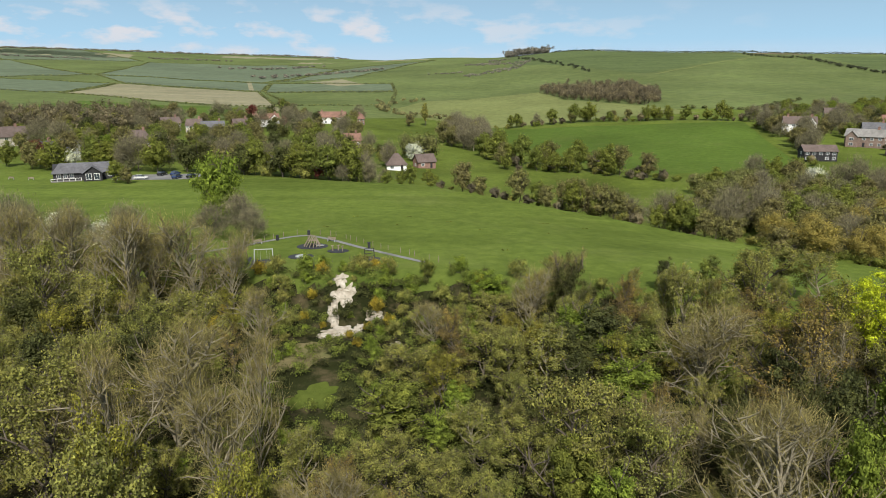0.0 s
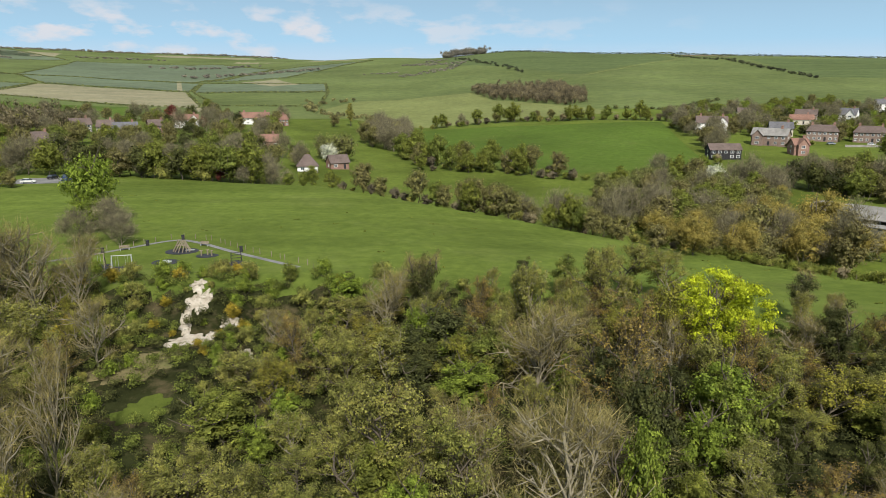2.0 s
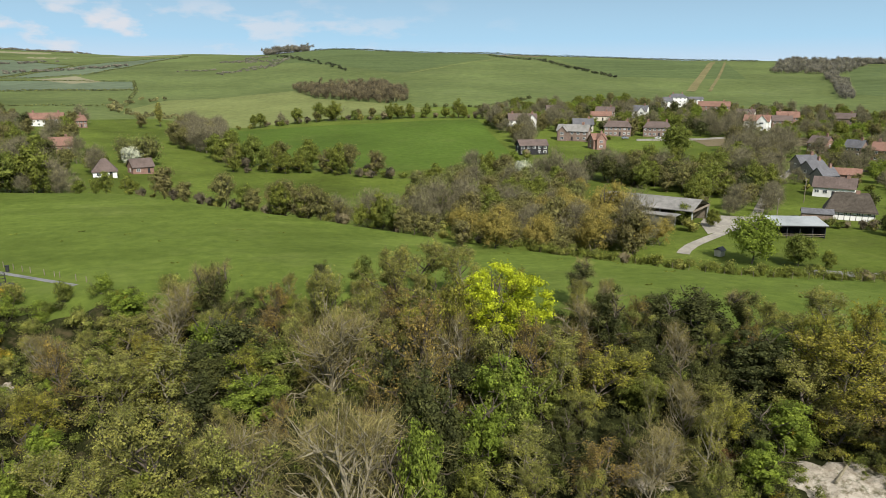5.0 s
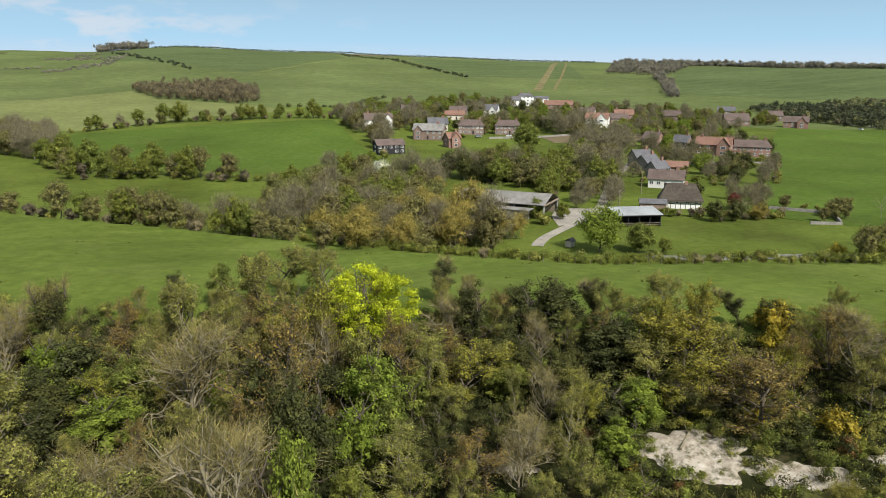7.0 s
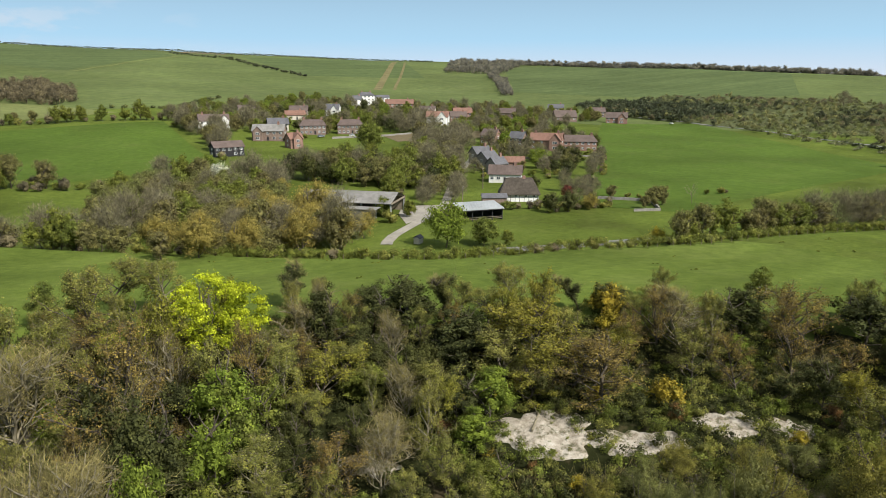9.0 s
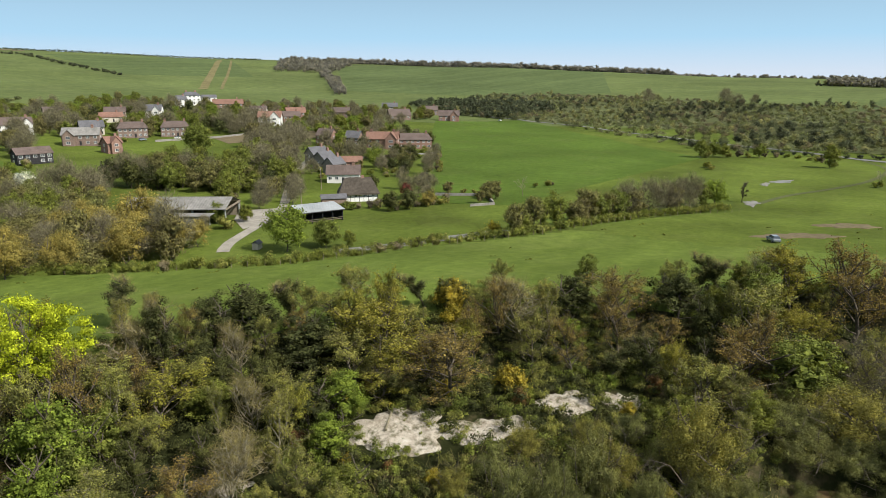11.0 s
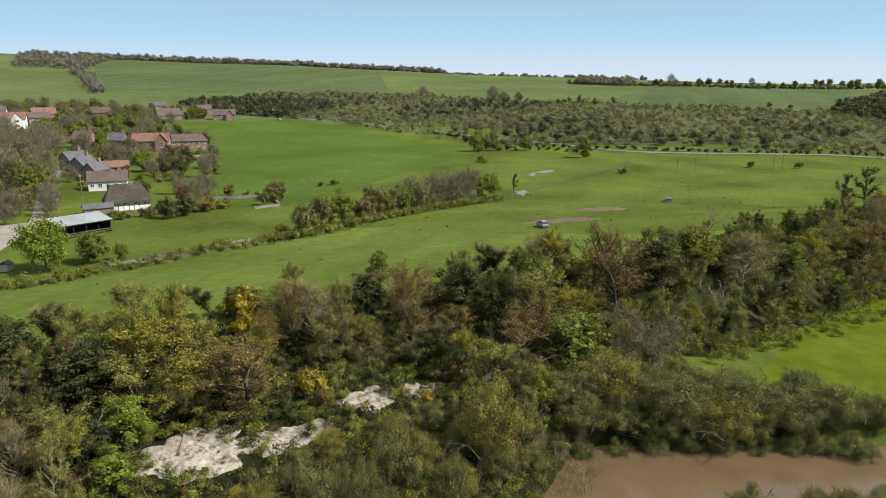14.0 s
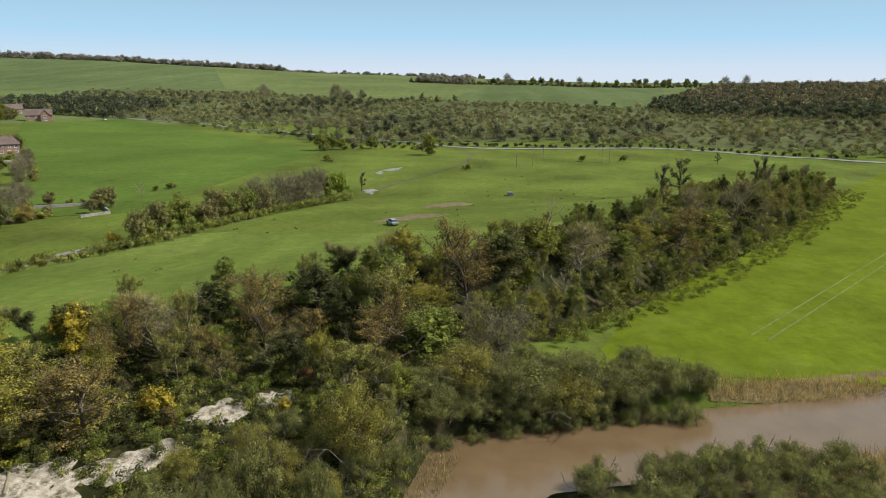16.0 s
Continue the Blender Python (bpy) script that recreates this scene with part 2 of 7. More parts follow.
WHITE = mottled("white_render", (0.9, 0.89, 0.86), (1.0, 0.99, 0.96), 0.8, 0.8, 0.1, 0.01)
CREAM = mottled("cream_render", (0.55, 0.5, 0.42), (0.68, 0.62, 0.52), 0.8, 0.8, 0.1, 0.01)
BRICK = mottled("red_brick", (0.25, 0.145, 0.11), (0.4, 0.245, 0.195), 2.5)
BROWNBRICK = mottled("brown_brick", (0.2, 0.14, 0.115), (0.34, 0.25, 0.205), 2.5)
FLINT = mottled("flint_wall", (0.2, 0.19, 0.17), (0.42, 0.4, 0.36), 2.5)
TILE = mottled("brown_roof_tiles", (0.1, 0.073, 0.064), (0.175, 0.132, 0.116), 1.5)
REDTILE = mottled("red_roof_tiles", (0.19, 0.1, 0.072), (0.29, 0.165, 0.125), 1.5)
SLATE = mottled("grey_slates", (0.09, 0.09, 0.1), (0.17, 0.17, 0.185), 1.5)
THATCH = mottled("dark_thatch", (0.055, 0.045, 0.035), (0.12, 0.1, 0.08), 1.2, 0.95, 0.9, 0.08)
SHEET = mottled("fibre_cement_sheets", (0.2, 0.19, 0.18), (0.32, 0.31, 0.29), 0.6, 0.8, 0.3, 0.03)
TIN = mottled("galvanised_sheets", (0.4, 0.42, 0.43), (0.52, 0.54, 0.54), 0.6, 0.45, 0.2, 0.02, 0.5, 0.3)
DARKWOOD = mottled("black_timber", (0.018, 0.018, 0.02), (0.05, 0.05, 0.055), 2.0)
TIMBER = mottled("weathered_timber", (0.2, 0.16, 0.11), (0.34, 0.29, 0.22), 3.0)
STEEL = mottled("painted_steel", (0.4, 0.43, 0.42), (0.55, 0.57, 0.55), 3.0, 0.5, 0.1, 0.01, 0.5)
PANE = material("window_glass", 0.08, 0.6)[0]
PANE.node_tree.nodes["Principled BSDF"].inputs["Base Color"].default_value = (0.03, 0.04, 0.05, 1)

# ---- lie of the land ----
HUB = (19.0, 1.5)
# foot of the plateau's chalk edge, its far side above the stream, and the river
CLIFF = [(-400, 215), (-200, 165), (-110, 132), (-60, 116), (-29, 110), (-16, 107), (2, 108), (22, 103), (45, 91), (66, 77),
         (84, 63), (100, 50), (114, 34), (128, 10), (150, -14), (214, -66), (300, -128), (420, -190)]
STREAM = [(-400, 330), (-150, 262), (-69, 236), (-26, 221), (-6, 213), (20, 190), (44, 173), (76, 139), (92, 118), (109, 99),
          (138, 88), (162, 74), (238, 41), (330, -20), (420, -110)]
RIVER = [(330, -330), (200, -210), (125, -105), (104, -50), (98, -24), (91, 1), (80, 3), (50, -16), (0, -28), (-80, -32), (-300, -60)]
BEARINGS = (-180, -120, -60, -30, -15, 0, 10, 20, 40, 60, 80, 100, 120, 180)
RANGES = (0, 180, 260, 400, 600, 900, 1400, 1700, 2200, 3500, 5000)
HEIGHTS = {
    -180: (1, 1, 1, 2, 5, 12, 25, 30, 40, 50, 50), -120: (1, 1, 2, 4, 9, 18, 35, 45, 60, 80, 80),
    -60: (1, 5, 10, 13, 22, 34, 60, 75, 105, 190, 180), -30: (1, 6, 12, 13, 23, 33, 58, 72, 105, 197, 180),
    -15: (1, 6, 11, 11, 19, 29, 52, 66, 92, 182, 170), 0: (1, 4, 6, 8, 19, 38, 76, 97, 126, 150, 120),
    10: (1, 4, 5, 12, 26, 46, 99, 122, 120, 100, 90), 20: (1, 4, 5, 14, 28, 48, 97, 114, 104, 90, 80),
    40: (1, 4, 5, 12, 21, 36, 79, 96, 90, 80, 70), 60: (1, 4, 4.5, 6, 11, 26, 70, 80, 70, 60, 50),
    80: (1, 4, 4.5, 4.5, 10, 27, 52, 54, 46, 40, 40), 100: (1, 2, 3.5, 3.2, 13, 28, 38, 40, 38, 36, 30),
    120: (1, 1.2, 1.4, 2, 15, 33, 45, 46, 44, 40, 30), 180: (1, 1, 1, 2, 5, 12, 25, 30, 40, 50, 50)}


def away(x, y, line):
    """The distance of points from a line of corners, and the side on which they lie (left is positive)."""
    best, side = np.full(np.shape(x), 1e9), np.ones(np.shape(x))
    for (ax, ay), (bx, by) in zip(line, line[1:]):
        ux, uy = bx - ax, by - ay
        k = np.clip(((x - ax) * ux + (y - ay) * uy) / (ux * ux + uy * uy), 0, 1)
        dx, dy = x - ax - k * ux, y - ay - k * uy
        d = np.hypot(dx, dy)
        near = d < best
        side = np.where(near, np.sign(ux * dy - uy * dx), side)
        best = np.minimum(best, d)
    return best, side


def ease(v, a, b):
    k = np.clip((v - a) / (b - a), 0, 1)
    return k * k * (3 - 2 * k)


def rumple(x, y):
    """Gentle unevenness of the ground."""
    return (np.sin(x * 0.071 + 1.3) * np.cos(y * 0.059 + x * 0.023) + 0.6 * np.sin(x * 0.19 + y * 0.13)) * 0.25


def land(x, y):
    x, y = np.asarray(x, float), np.asarray(y, float)
    dx, dy = x - HUB[0], y - HUB[1]
    rng = np.hypot(dx, dy)
    brg = np.degrees(np.arctan2(dx, dy))
    prof = np.array([np.interp(rng, RANGES, HEIGHTS[b]) for b in BEARINGS])
    i = np.clip(np.searchsorted(BEARINGS, brg, side="right") - 1, 0, len(BEARINGS) - 2)
    lo, hi = np.array(BEARINGS)[i], np.array(BEARINGS)[i + 1]
    k = (brg - lo) / (hi - lo)
    k = k * k * (3 - 2 * k) * 0.5 + k * 0.5
    z = np.take_along_axis(prof, i[None], 0)[0] * (1 - k) + np.take_along_axis(prof, i[None] + 1, 0)[0] * k
    z = z + rumple(x * 0.3, y * 0.3) * ease(rng, 120, 500) * (0.8 + rng * 0.0012)
    dc, sc = away(x, y, CLIFF)
    ds, ss = away(x, y, STREAM)
    dc, ds = dc * sc, -ds * ss
    top = 12 - 4.2 * ease(x, -10, 75) * ease(dc, 5, 60) - 8.2 * ease(x, 185, 330) + 0.3 * rumple(x, y)
    top = np.maximum(top, 2.5)
    crag = np.sin(x * 0.33) * 1.3 + np.sin(x * 0.81 + y * 0.4) * 0.7
    # the wood's floor climbs to the foot of the chalk
    z = np.where(dc < 0, z + 3.2 * ease(dc, -45, -8) * (1 - ease(x, 95, 140)), z)
    inside = ease(dc + crag * 0.7, -9 - 3 * ease(x, 55, 70), 1.5) * ease(ds, -16, 2)
    z = z * (1 - inside) + np.maximum(top, z) * inside
    dr, _ = away(x, y, RIVER)
    z = z - (z + 1.6) * (1 - ease(dr, 5.0, 10.0))
    return z


def ground_at(x, y):
    return float(land(np.array([x]), np.array([y]))[0])

# ---- mesh helpers ----
def mesh_of(name, verts, faces, mat, smooth=False):
    me = bpy.data.meshes.new(name)
    me.from_pydata([tuple(v) for v in verts], [], [tuple(f) for f in faces])
    if mat:
        me.materials.append(mat)
    if smooth:
        me.polygons.foreach_set("use_smooth", np.ones(len(me.polygons), bool))
    me.update()
    return me


def fast_mesh(name, verts, quads, mat, smooth=False):
    """A mesh from arrays of corners and of faces that all have as many corners."""
    verts, quads = np.asarray(verts, np.float32), np.asarray(quads, np.int32)
    me = bpy.data.meshes.new(name)
    k = quads.shape[1]
    me.vertices.add(len(verts))
    me.vertices.foreach_set("co", verts.ravel())
    me.loops.add(quads.size)
    me.loops.foreach_set("vertex_index", quads.ravel())
    me.polygons.add(len(quads))
    me.polygons.foreach_set("loop_start", np.arange(0, quads.size, k, dtype=np.int32))
    me.polygons.foreach_set("loop_total", np.full(len(quads), k, np.int32))
    if smooth:
        me.polygons.foreach_set("use_smooth", np.ones(len(quads), bool))
    if mat:
        me.materials.append(mat)
    me.update(calc_edges=True)
    return me


def part(name, bm, mat, parent, label=""):
    """Links a bmesh, or a mesh, as one object under a thing or under a part."""
    if isinstance(bm, bmesh.types.BMesh):
        me = bpy.data.meshes.new(name)
        bm.to_mesh(me)
        bm.free()
        me.materials.append(mat)
    else:
        me = bm
    ob = new(name, me)
    ob.parent = parent
    if label:
        tagged(ob, label)
    return ob


def thing(name, label, category, group="", kind="", m=None):
    ob = new(name)
    ob.empty_display_size = 0.2
    if m is not None:
        ob.matrix_basis = m
    return tagged(ob, label, category, group, kind)


# ---- the ground: one sheet to the horizon ----
spokes = np.radians(np.concatenate([np.arange(-50, 140, 0.7), np.arange(140, 310, 4.0)]))
rings = np.concatenate([[0.5, 6, 14, 22, 30], np.exp(np.arange(math.log(36), math.log(4900), 0.02))])
gx = HUB[0] + rings[:, None] * np.sin(spokes)[None]
gy = HUB[1] + rings[:, None] * np.cos(spokes)[None]
gz = land(gx.ravel(), gy.ravel())
GV = np.stack([gx.ravel(), gy.ravel(), gz], 1)
ns, nr = len(spokes), len(rings)
ii, jj = np.meshgrid(np.arange(nr - 1), np.arange(ns), indexing="ij")
j2 = (jj + 1) % ns
GF = np.stack([ii * ns + jj, (ii + 1) * ns + jj, (ii + 1) * ns + j2, ii * ns + j2], -1).reshape(-1, 4)
GF = GF[:, ::-1]
GC = GV[GF].mean(1)
ground = tagged(new("ground", fast_mesh("ground", GV, GF, PASTURE, True)), "rolling downland of rough green pasture", "ground", kind="structure")


def sheet(name, keep, mat, label, lift=0.06, category="field", cuts=()):
    """A piece of the ground's own surface, cut along the given corners, as field, wood floor or bare earth."""
    fs = GF[keep]
    used, back = np.unique(fs, return_inverse=True)
    me = fast_mesh(name, GV[used] + (0, 0, lift), back.reshape(-1, 4), mat, True)
    if len(cuts):
        bm = bmesh.new()
        bm.from_mesh(me)
        for (ax, ay), (bx, by) in zip(cuts, cuts[1:] + cuts[:1]):
            bmesh.ops.bisect_plane(bm, geom=bm.verts[:] + bm.edges[:] + bm.faces[:], plane_co=(ax, ay, 0), plane_no=(by - ay, ax - bx, 0), clear_outer=True)
        bm.to_mesh(me)
        bm.free()
    return tagged(new(name, me), label, category, kind="structure")


def field(name, corners, mat, label, lift=0.06, category="field"):
    """A field with convex corners, given anticlockwise."""
    area = sum(a[0] * b[1] - a[1] * b[0] for a, b in zip(corners, corners[1:] + corners[:1]))
    if area < 0:
        corners = corners[::-1]
    c = np.array(corners)
    pad = 12 + 0.06 * np.hypot(*(c.mean(0) - HUB))
    keep = (GC[:, 0] > c[:, 0].min() - pad) & (GC[:, 0] < c[:, 0].max() + pad) & (GC[:, 1] > c[:, 1].min() - pad) & (GC[:, 1] < c[:, 1].max() + pad)
    return sheet(name, keep, mat, label, lift, category, corners)


def ribbon(name, line, width, mat, label, lift=0.12, category="road", step=4.0):
    """A road or path that follows the ground."""
    pts = [Vector((*p, 0)) for p in line]
    run = []
    for k, (a, b) in enumerate(zip(pts, pts[1:])):
        p0, p3 = pts[max(k - 1, 0)], pts[min(k + 2, len(pts) - 1)]
        m = max(2, int((b - a).length / step))
        for i in range(m + (k == len(pts) - 2)):
            t = i / m
            run.append(0.5 * ((2 * a) + (b - p0) * t + (2 * p0 - 5 * a + 4 * b - p3) * t * t + (3 * a - p0 - 3 * b + p3) * t ** 3))
    verts = []
    for i, p in enumerate(run):
        d = (run[min(i + 1, len(run) - 1)] - run[max(i - 1, 0)]).normalized()
        side = Vector((d.y, -d.x, 0)) * width / 2
        for s in (-1, -0.33, 0.33, 1):
            q = p + side * s
            verts.append((q.x, q.y, ground_at(q.x, q.y) + lift - 0.03 * (abs(s) > 0.9)))
    faces = [(4 * i + j, 4 * i + j + 1, 4 * i + j + 5, 4 * i + j + 4) for i in range(len(run) - 1) for j in range(3)]
    return tagged(new(name, mesh_of(name, verts, faces, mat, True)), label, category, kind="structure")


cliff_d, cliff_s = away(GC[:, 0], GC[:, 1], CLIFF)
cliff_d = cliff_d * cliff_s
stream_d, stream_s = away(GC[:, 0], GC[:, 1], STREAM)
stream_d = -stream_d * stream_s
g_range = np.hypot(GC[:, 0] - HUB[0], GC[:, 1] - HUB[1])
sheet("wood_floor", (cliff_d < -1) & (g_range < 330) & (GC[:, 0] < 122 + (GC[:, 1] < -20) * -24), FLOOR, "woodland floor with leaf litter and moss, darkened for shade", 0.05, "ground", [(-500, -500), (116, -500), (116, 500), (-500, 500)])
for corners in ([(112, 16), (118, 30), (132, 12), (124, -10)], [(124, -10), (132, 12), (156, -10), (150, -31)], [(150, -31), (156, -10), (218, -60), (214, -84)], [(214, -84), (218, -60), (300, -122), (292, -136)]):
    field("wood_floor", corners, FLOOR, "leaf-litter ground under the tree belt, darkened for shade", 0.09, "ground")
sheet("playing_field", (cliff_d > -2) & (stream_d > 1) & (GC[:, 0] < 175) & (GC[:, 0] > -260), SPORTS, "mown green playing field on the plateau", 0.07)
# Grass beyond 560 m is a bluer sheet, for haze with distance.
sheet("downland", g_range > 560, HILL, "far downland grass with haze put into its colour", 0.03, "ground")
field("flood_meadow", [(114, -14), (140, -25), (300, -142), (430, -245), (400, -420), (240, -330), (124, -95), (115, -55)], BRIGHT, "bright green flood meadow beside the river", 0.06)
mud, mn, ml, mb = material("muddy_water", 0.12, 0.5)
mud_col = ramp(mn, ml, noise_of(mn, ml, 0.15, 4), [(0.3, (0.085, 0.057, 0.03)), (0.7, (0.11, 0.076, 0.042))])
ml.new(mud_col, mb.inputs["Base Color"])
bump(mn, ml, mb, noise_of(mn, ml, 1.6, 3, 0.5), 0.25, 0.05)
water_v = [(-340 + 68 * i, -345 + 38 * j, 0) for j in range(11) for i in range(11)]
water_f = [(11 * j + i, 11 * j + i + 1, 11 * j + i + 12, 11 * j + i + 11) for j in range(10) for i in range(10)]
tagged(new("river_water", mesh_of("river_water", water_v, water_f, mud)), "muddy brown river water", "water", kind="structure")

HEDGED = []


def farm(name, corners, mat, label, hedge=True, lift=0.1):
    field(name, corners, mat, label, lift)
    if hedge:
        HEDGED.append(corners)


field("green_field", [(27, 384), (57, 322), (91, 283), (151, 288), (190, 443), (36, 468)], LUSH, "lush green field on the valley side")
field("pale_field", [(37, 484), (185, 508), (165, 575), (112, 655), (-45, 640), (-45, 596)], PALE, "pale green grazed field")
field("pale_field", [(112, 655), (108, 770), (-20, 715), (-45, 640)], PALE, "pale green grazed field")
farm("hill_field", [(185, 540), (225, 512), (565, 880), (640, 1235), (530, 1240), (277, 960)], HILL, "open green hill pasture", False)
farm("corn_field", [(277, 975), (530, 1250), (560, 1600), (150, 1700), (130, 1300)], CORN, "dark green young corn on the hilltop", False)
farm("corn_field", [(575, 890), (740, 820), (1010, 1200), (960, 1330), (655, 1240)], CORN, "green sown field below the ridge", False)
farm("corn_field", [(700, 600), (905, 330), (1600, 620), (1480, 900), (1010, 900)], CORN, "broad green sown field on the slope", False)
farm("slope_field", [(905, 325), (790, 60), (1500, -60), (1600, 610)], HILL, "green field above the scrub", False)
farm("slope_field", [(760, 50), (680, -170), (1400, -330), (1500, -70)], CORN, "green sown field above the scrub", False)
farm("stubble_field", [(-426, 793), (-351, 753), (-216, 660), (-157, 668), (-250, 960), (-474, 1038)], STUBBLE, "pale tan stubble field")
farm("lower_field", [(-346, 545), (-150, 545), (-151, 640), (-216, 650), (-340, 735)], LUSH, "dark green field below the stubble", False)
farm("upper_field", [(-470, 1050), (-250, 975), (-288, 1192), (-500, 1300), (-640, 1320)], HAZYGREEN, "green field above the stubble")
farm("west_field", [(-435, 805), (-480, 1040), (-700, 1100), (-640, 850)], HAZYGREEN, "hedged green field with haze put into its colour")
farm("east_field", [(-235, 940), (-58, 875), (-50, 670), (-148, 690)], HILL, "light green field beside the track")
farm("bank_field", [(-285, 1185), (-240, 955), (-60, 890), (-75, 1040), (-190, 1130)], HAZYGREEN, "sown field with haze put into its green")
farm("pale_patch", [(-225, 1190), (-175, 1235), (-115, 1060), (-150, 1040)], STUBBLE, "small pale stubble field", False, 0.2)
farm("far_field", [(-310, 1230), (-660, 1350), (-900, 2200), (-500, 2300), (-250, 1700)], HAZYGREEN, "far field with haze put into its green")
farm("far_field", [(-700, 1120), (-660, 1340), (-1150, 1900), (-1300, 1500)], HAZYGREEN, "far green field dulled for haze")
farm("far_field", [(-290, 1240), (-160, 1260), (-20, 1900), (-230, 1690)], HAZYGREEN, "far dark green field")
farm("far_field", [(-930, 2220), (-1180, 1920), (-1900, 2700), (-1500, 3000)], HAZYGREEN, "far green field")
farm("chalk_strip", [(-493, 2420), (-40, 2010), (-40, 2100), (-500, 2520)], STUBBLE, "far pale field below the ridge", False)
farm("far_stubble", [(-1500, 2350), (-1050, 2380), (-1200, 2800), (-1750, 2800)], STUBBLE, "far pale field", False)
farm("far_stubble", [(-900, 2900), (-500, 2900), (-550, 3100), (-950, 3100)], STUBBLE, "far pale field", False)
field("hilltop_soil", [(612, 1400), (690, 1370), (720, 1440), (640, 1490)], SOIL, "bare pale soil on the hilltop", 0.2)
field("long_field", [(205, 128), (215, 106), (395, 90), (565, 285), (500, 330), (345, 230)], LUSH, "lush green meadow beyond the village", 0.08)
field("garden_soil", [(262, 300), (330, 290), (350, 320), (275, 333)], SOIL, "bare brown vegetable plot", 0.12)
field("scrub_ground", [(562, 372), (560, 268), (484, 161), (430, 80), (600, 60), (815, 175), (885, 300), (830, 470)], SCRUBLAND, "rough grey-green scrub ground", 0.1)
field("scrub_ground", [(428, 78), (455, 0), (444, -100), (600, -140), (690, -160), (800, 60), (812, 170)], SCRUBLAND, "rough grey-green scrub ground", 0.1)
field("scrub_ground", [(442, -102), (438, -146), (392, -208), (380, -400), (720, -480), (820, -330), (690, -165)], SCRUBLAND, "rough grey-green scrub ground", 0.1)
field("reed_bed", [(108, -30), (112, -60), (124, -100), (131, -98), (119, -58), (114, -30)], REED, "brown reed bed along the river bank", 0.08)
field("reed_bed", [(84, -22), (92, -26), (98, -50), (112, -95), (90, -95), (76, -45)], REED, "brown reed bed on the near bank", 0.08)


def blob(name, x, y, rx, ry, turn, mat, label, seed, lift=0.2, category="ground", rough=0.35, crags=0.0):
    """An uneven patch that follows the ground."""
    rng = random.Random(seed)
    ph = [rng.uniform(0, 6.28) for _ in range(4)]
    n, m = 80, 14
    verts = [(x, y, ground_at(x, y) + lift)]
    ang = np.arange(n) * 2 * math.pi / n
    edge = 1 + rough * (0.5 * np.sin(2 * ang + ph[0]) + 0.4 * np.sin(3 * ang + ph[1]) + 0.35 * np.sin(7 * ang + ph[2]) + 0.25 * np.sin(13 * ang + ph[3]))
    ct, st = math.cos(radians(turn)), math.sin(radians(turn))
    for k in range(1, m + 1):
        u, v = rx * edge * np.cos(ang) * k / m, ry * edge * np.sin(ang) * k / m
        px, py = x + u * ct - v * st, y + u * st + v * ct
        pz = land(px, py) + lift * (1 if k < m else -1.0)
        rise = [crags * (1 - (k / m) ** 4) * (0.45 * noise.noise((a * 0.3, b * 0.3, seed)) + 0.3 * noise.noise((a * 0.9, b * 0.9, seed)) + 0.16 * noise.noise((a * 2.6, b * 2.6, seed)) + 0.2)
                - 0.5 * (crags > 0) * (k / m) ** 8 * max(0, noise.noise((a * 0.9, b * 0.9, seed + 5)) + 0.3) for a, b in zip(px.tolist(), py.tolist())]
        verts += list(zip(px.tolist(), py.tolist(), (pz + np.array(rise)).tolist()))
    faces = [(0, 1 + i, 1 + (i + 1) % n) for i in range(n)]
    faces += [(1 + k * n + i, 1 + (k + 1) * n + i, 1 + (k + 1) * n + (i + 1) % n, 1 + k * n + (i + 1) % n) for k in range(m - 1) for i in range(n)]
    return tagged(new(name, mesh_of(name, verts, faces, mat, True)), label, category, kind="structure")


blob("bare_patch", 198, 20, 9, 4, -50, SOIL, "trampled brown bare earth in the pasture", 13)
blob("bare_patch", 227, 12, 8, 4.5, -50, SOIL, "trampled brown bare earth in the pasture", 14)
blob("puddle", 324, 42, 6, 2.4, -35, ASPHALT, "shallow grey puddle in the trampled pasture", 15, 0.12, "puddle", 0.6)
blob("puddle", 312, 46, 4, 1.6, 10, CONCRETE, "pale dried mud beside the puddle", 16, 0.13, "ground", 0.6)
blob("puddle", 262, 42, 5, 2.2, 20, CONCRETE, "bare grey ground by the field corner", 17, 0.12, "ground", 0.6)
blob("quarry_lawn", -16, 78.5, 3.6, 2.4, 15, PASTURE, "small green lawn in the old quarry", 20, 0.12)
blob("quarry_slope", -20, 88, 5, 3.5, 20, DRYGRASS, "dry tan grass on the quarry slope", 1)
blob("chalk_face", -16.4, 107, 1.2, 2.0, 20, CHALK, "white chalk cliff edge with ledges", 2, crags=0.7, rough=0.38)
blob("chalk_face", -15.4, 103.4, 1.5, 2.3, -15, CHALK, "white chalk cliff face with ledges", 21, crags=0.8, rough=0.38)
blob("chalk_face", -16.6, 99.6, 1.0, 2.7, 10, CHALK, "white chalk gully between ledges", 19, crags=0.6, rough=0.38)
blob("chalk_face", -15.2, 95.4, 2.6, 2.2, 15, CHALK, "white chalk scree below the cliff", 3, crags=0.6, rough=0.38)
blob("chalk_face", -12.4, 97, 0.9, 1.3, 0, CHALK, "small broken white chalk patch", 22, crags=0.4, rough=0.38)
blob("chalk_face", -10.5, 100, 1.2, 1.5, 0, CHALK, "small white chalk patch", 4)
blob("chalk_face", -6.3, 90, 1.3, 2.2, 10, CHALK, "small white chalk patch", 5)
blob("chalk_face", 75, 45, 6.2, 4.3, -42, CHALK, "white chalk scree at the cliff foot", 6, crags=0.7, rough=0.22)
blob("chalk_face", 81, 37.5, 5.0, 2.6, -40, CHALK, "white chalk ledge at the cliff foot", 7, crags=0.5)
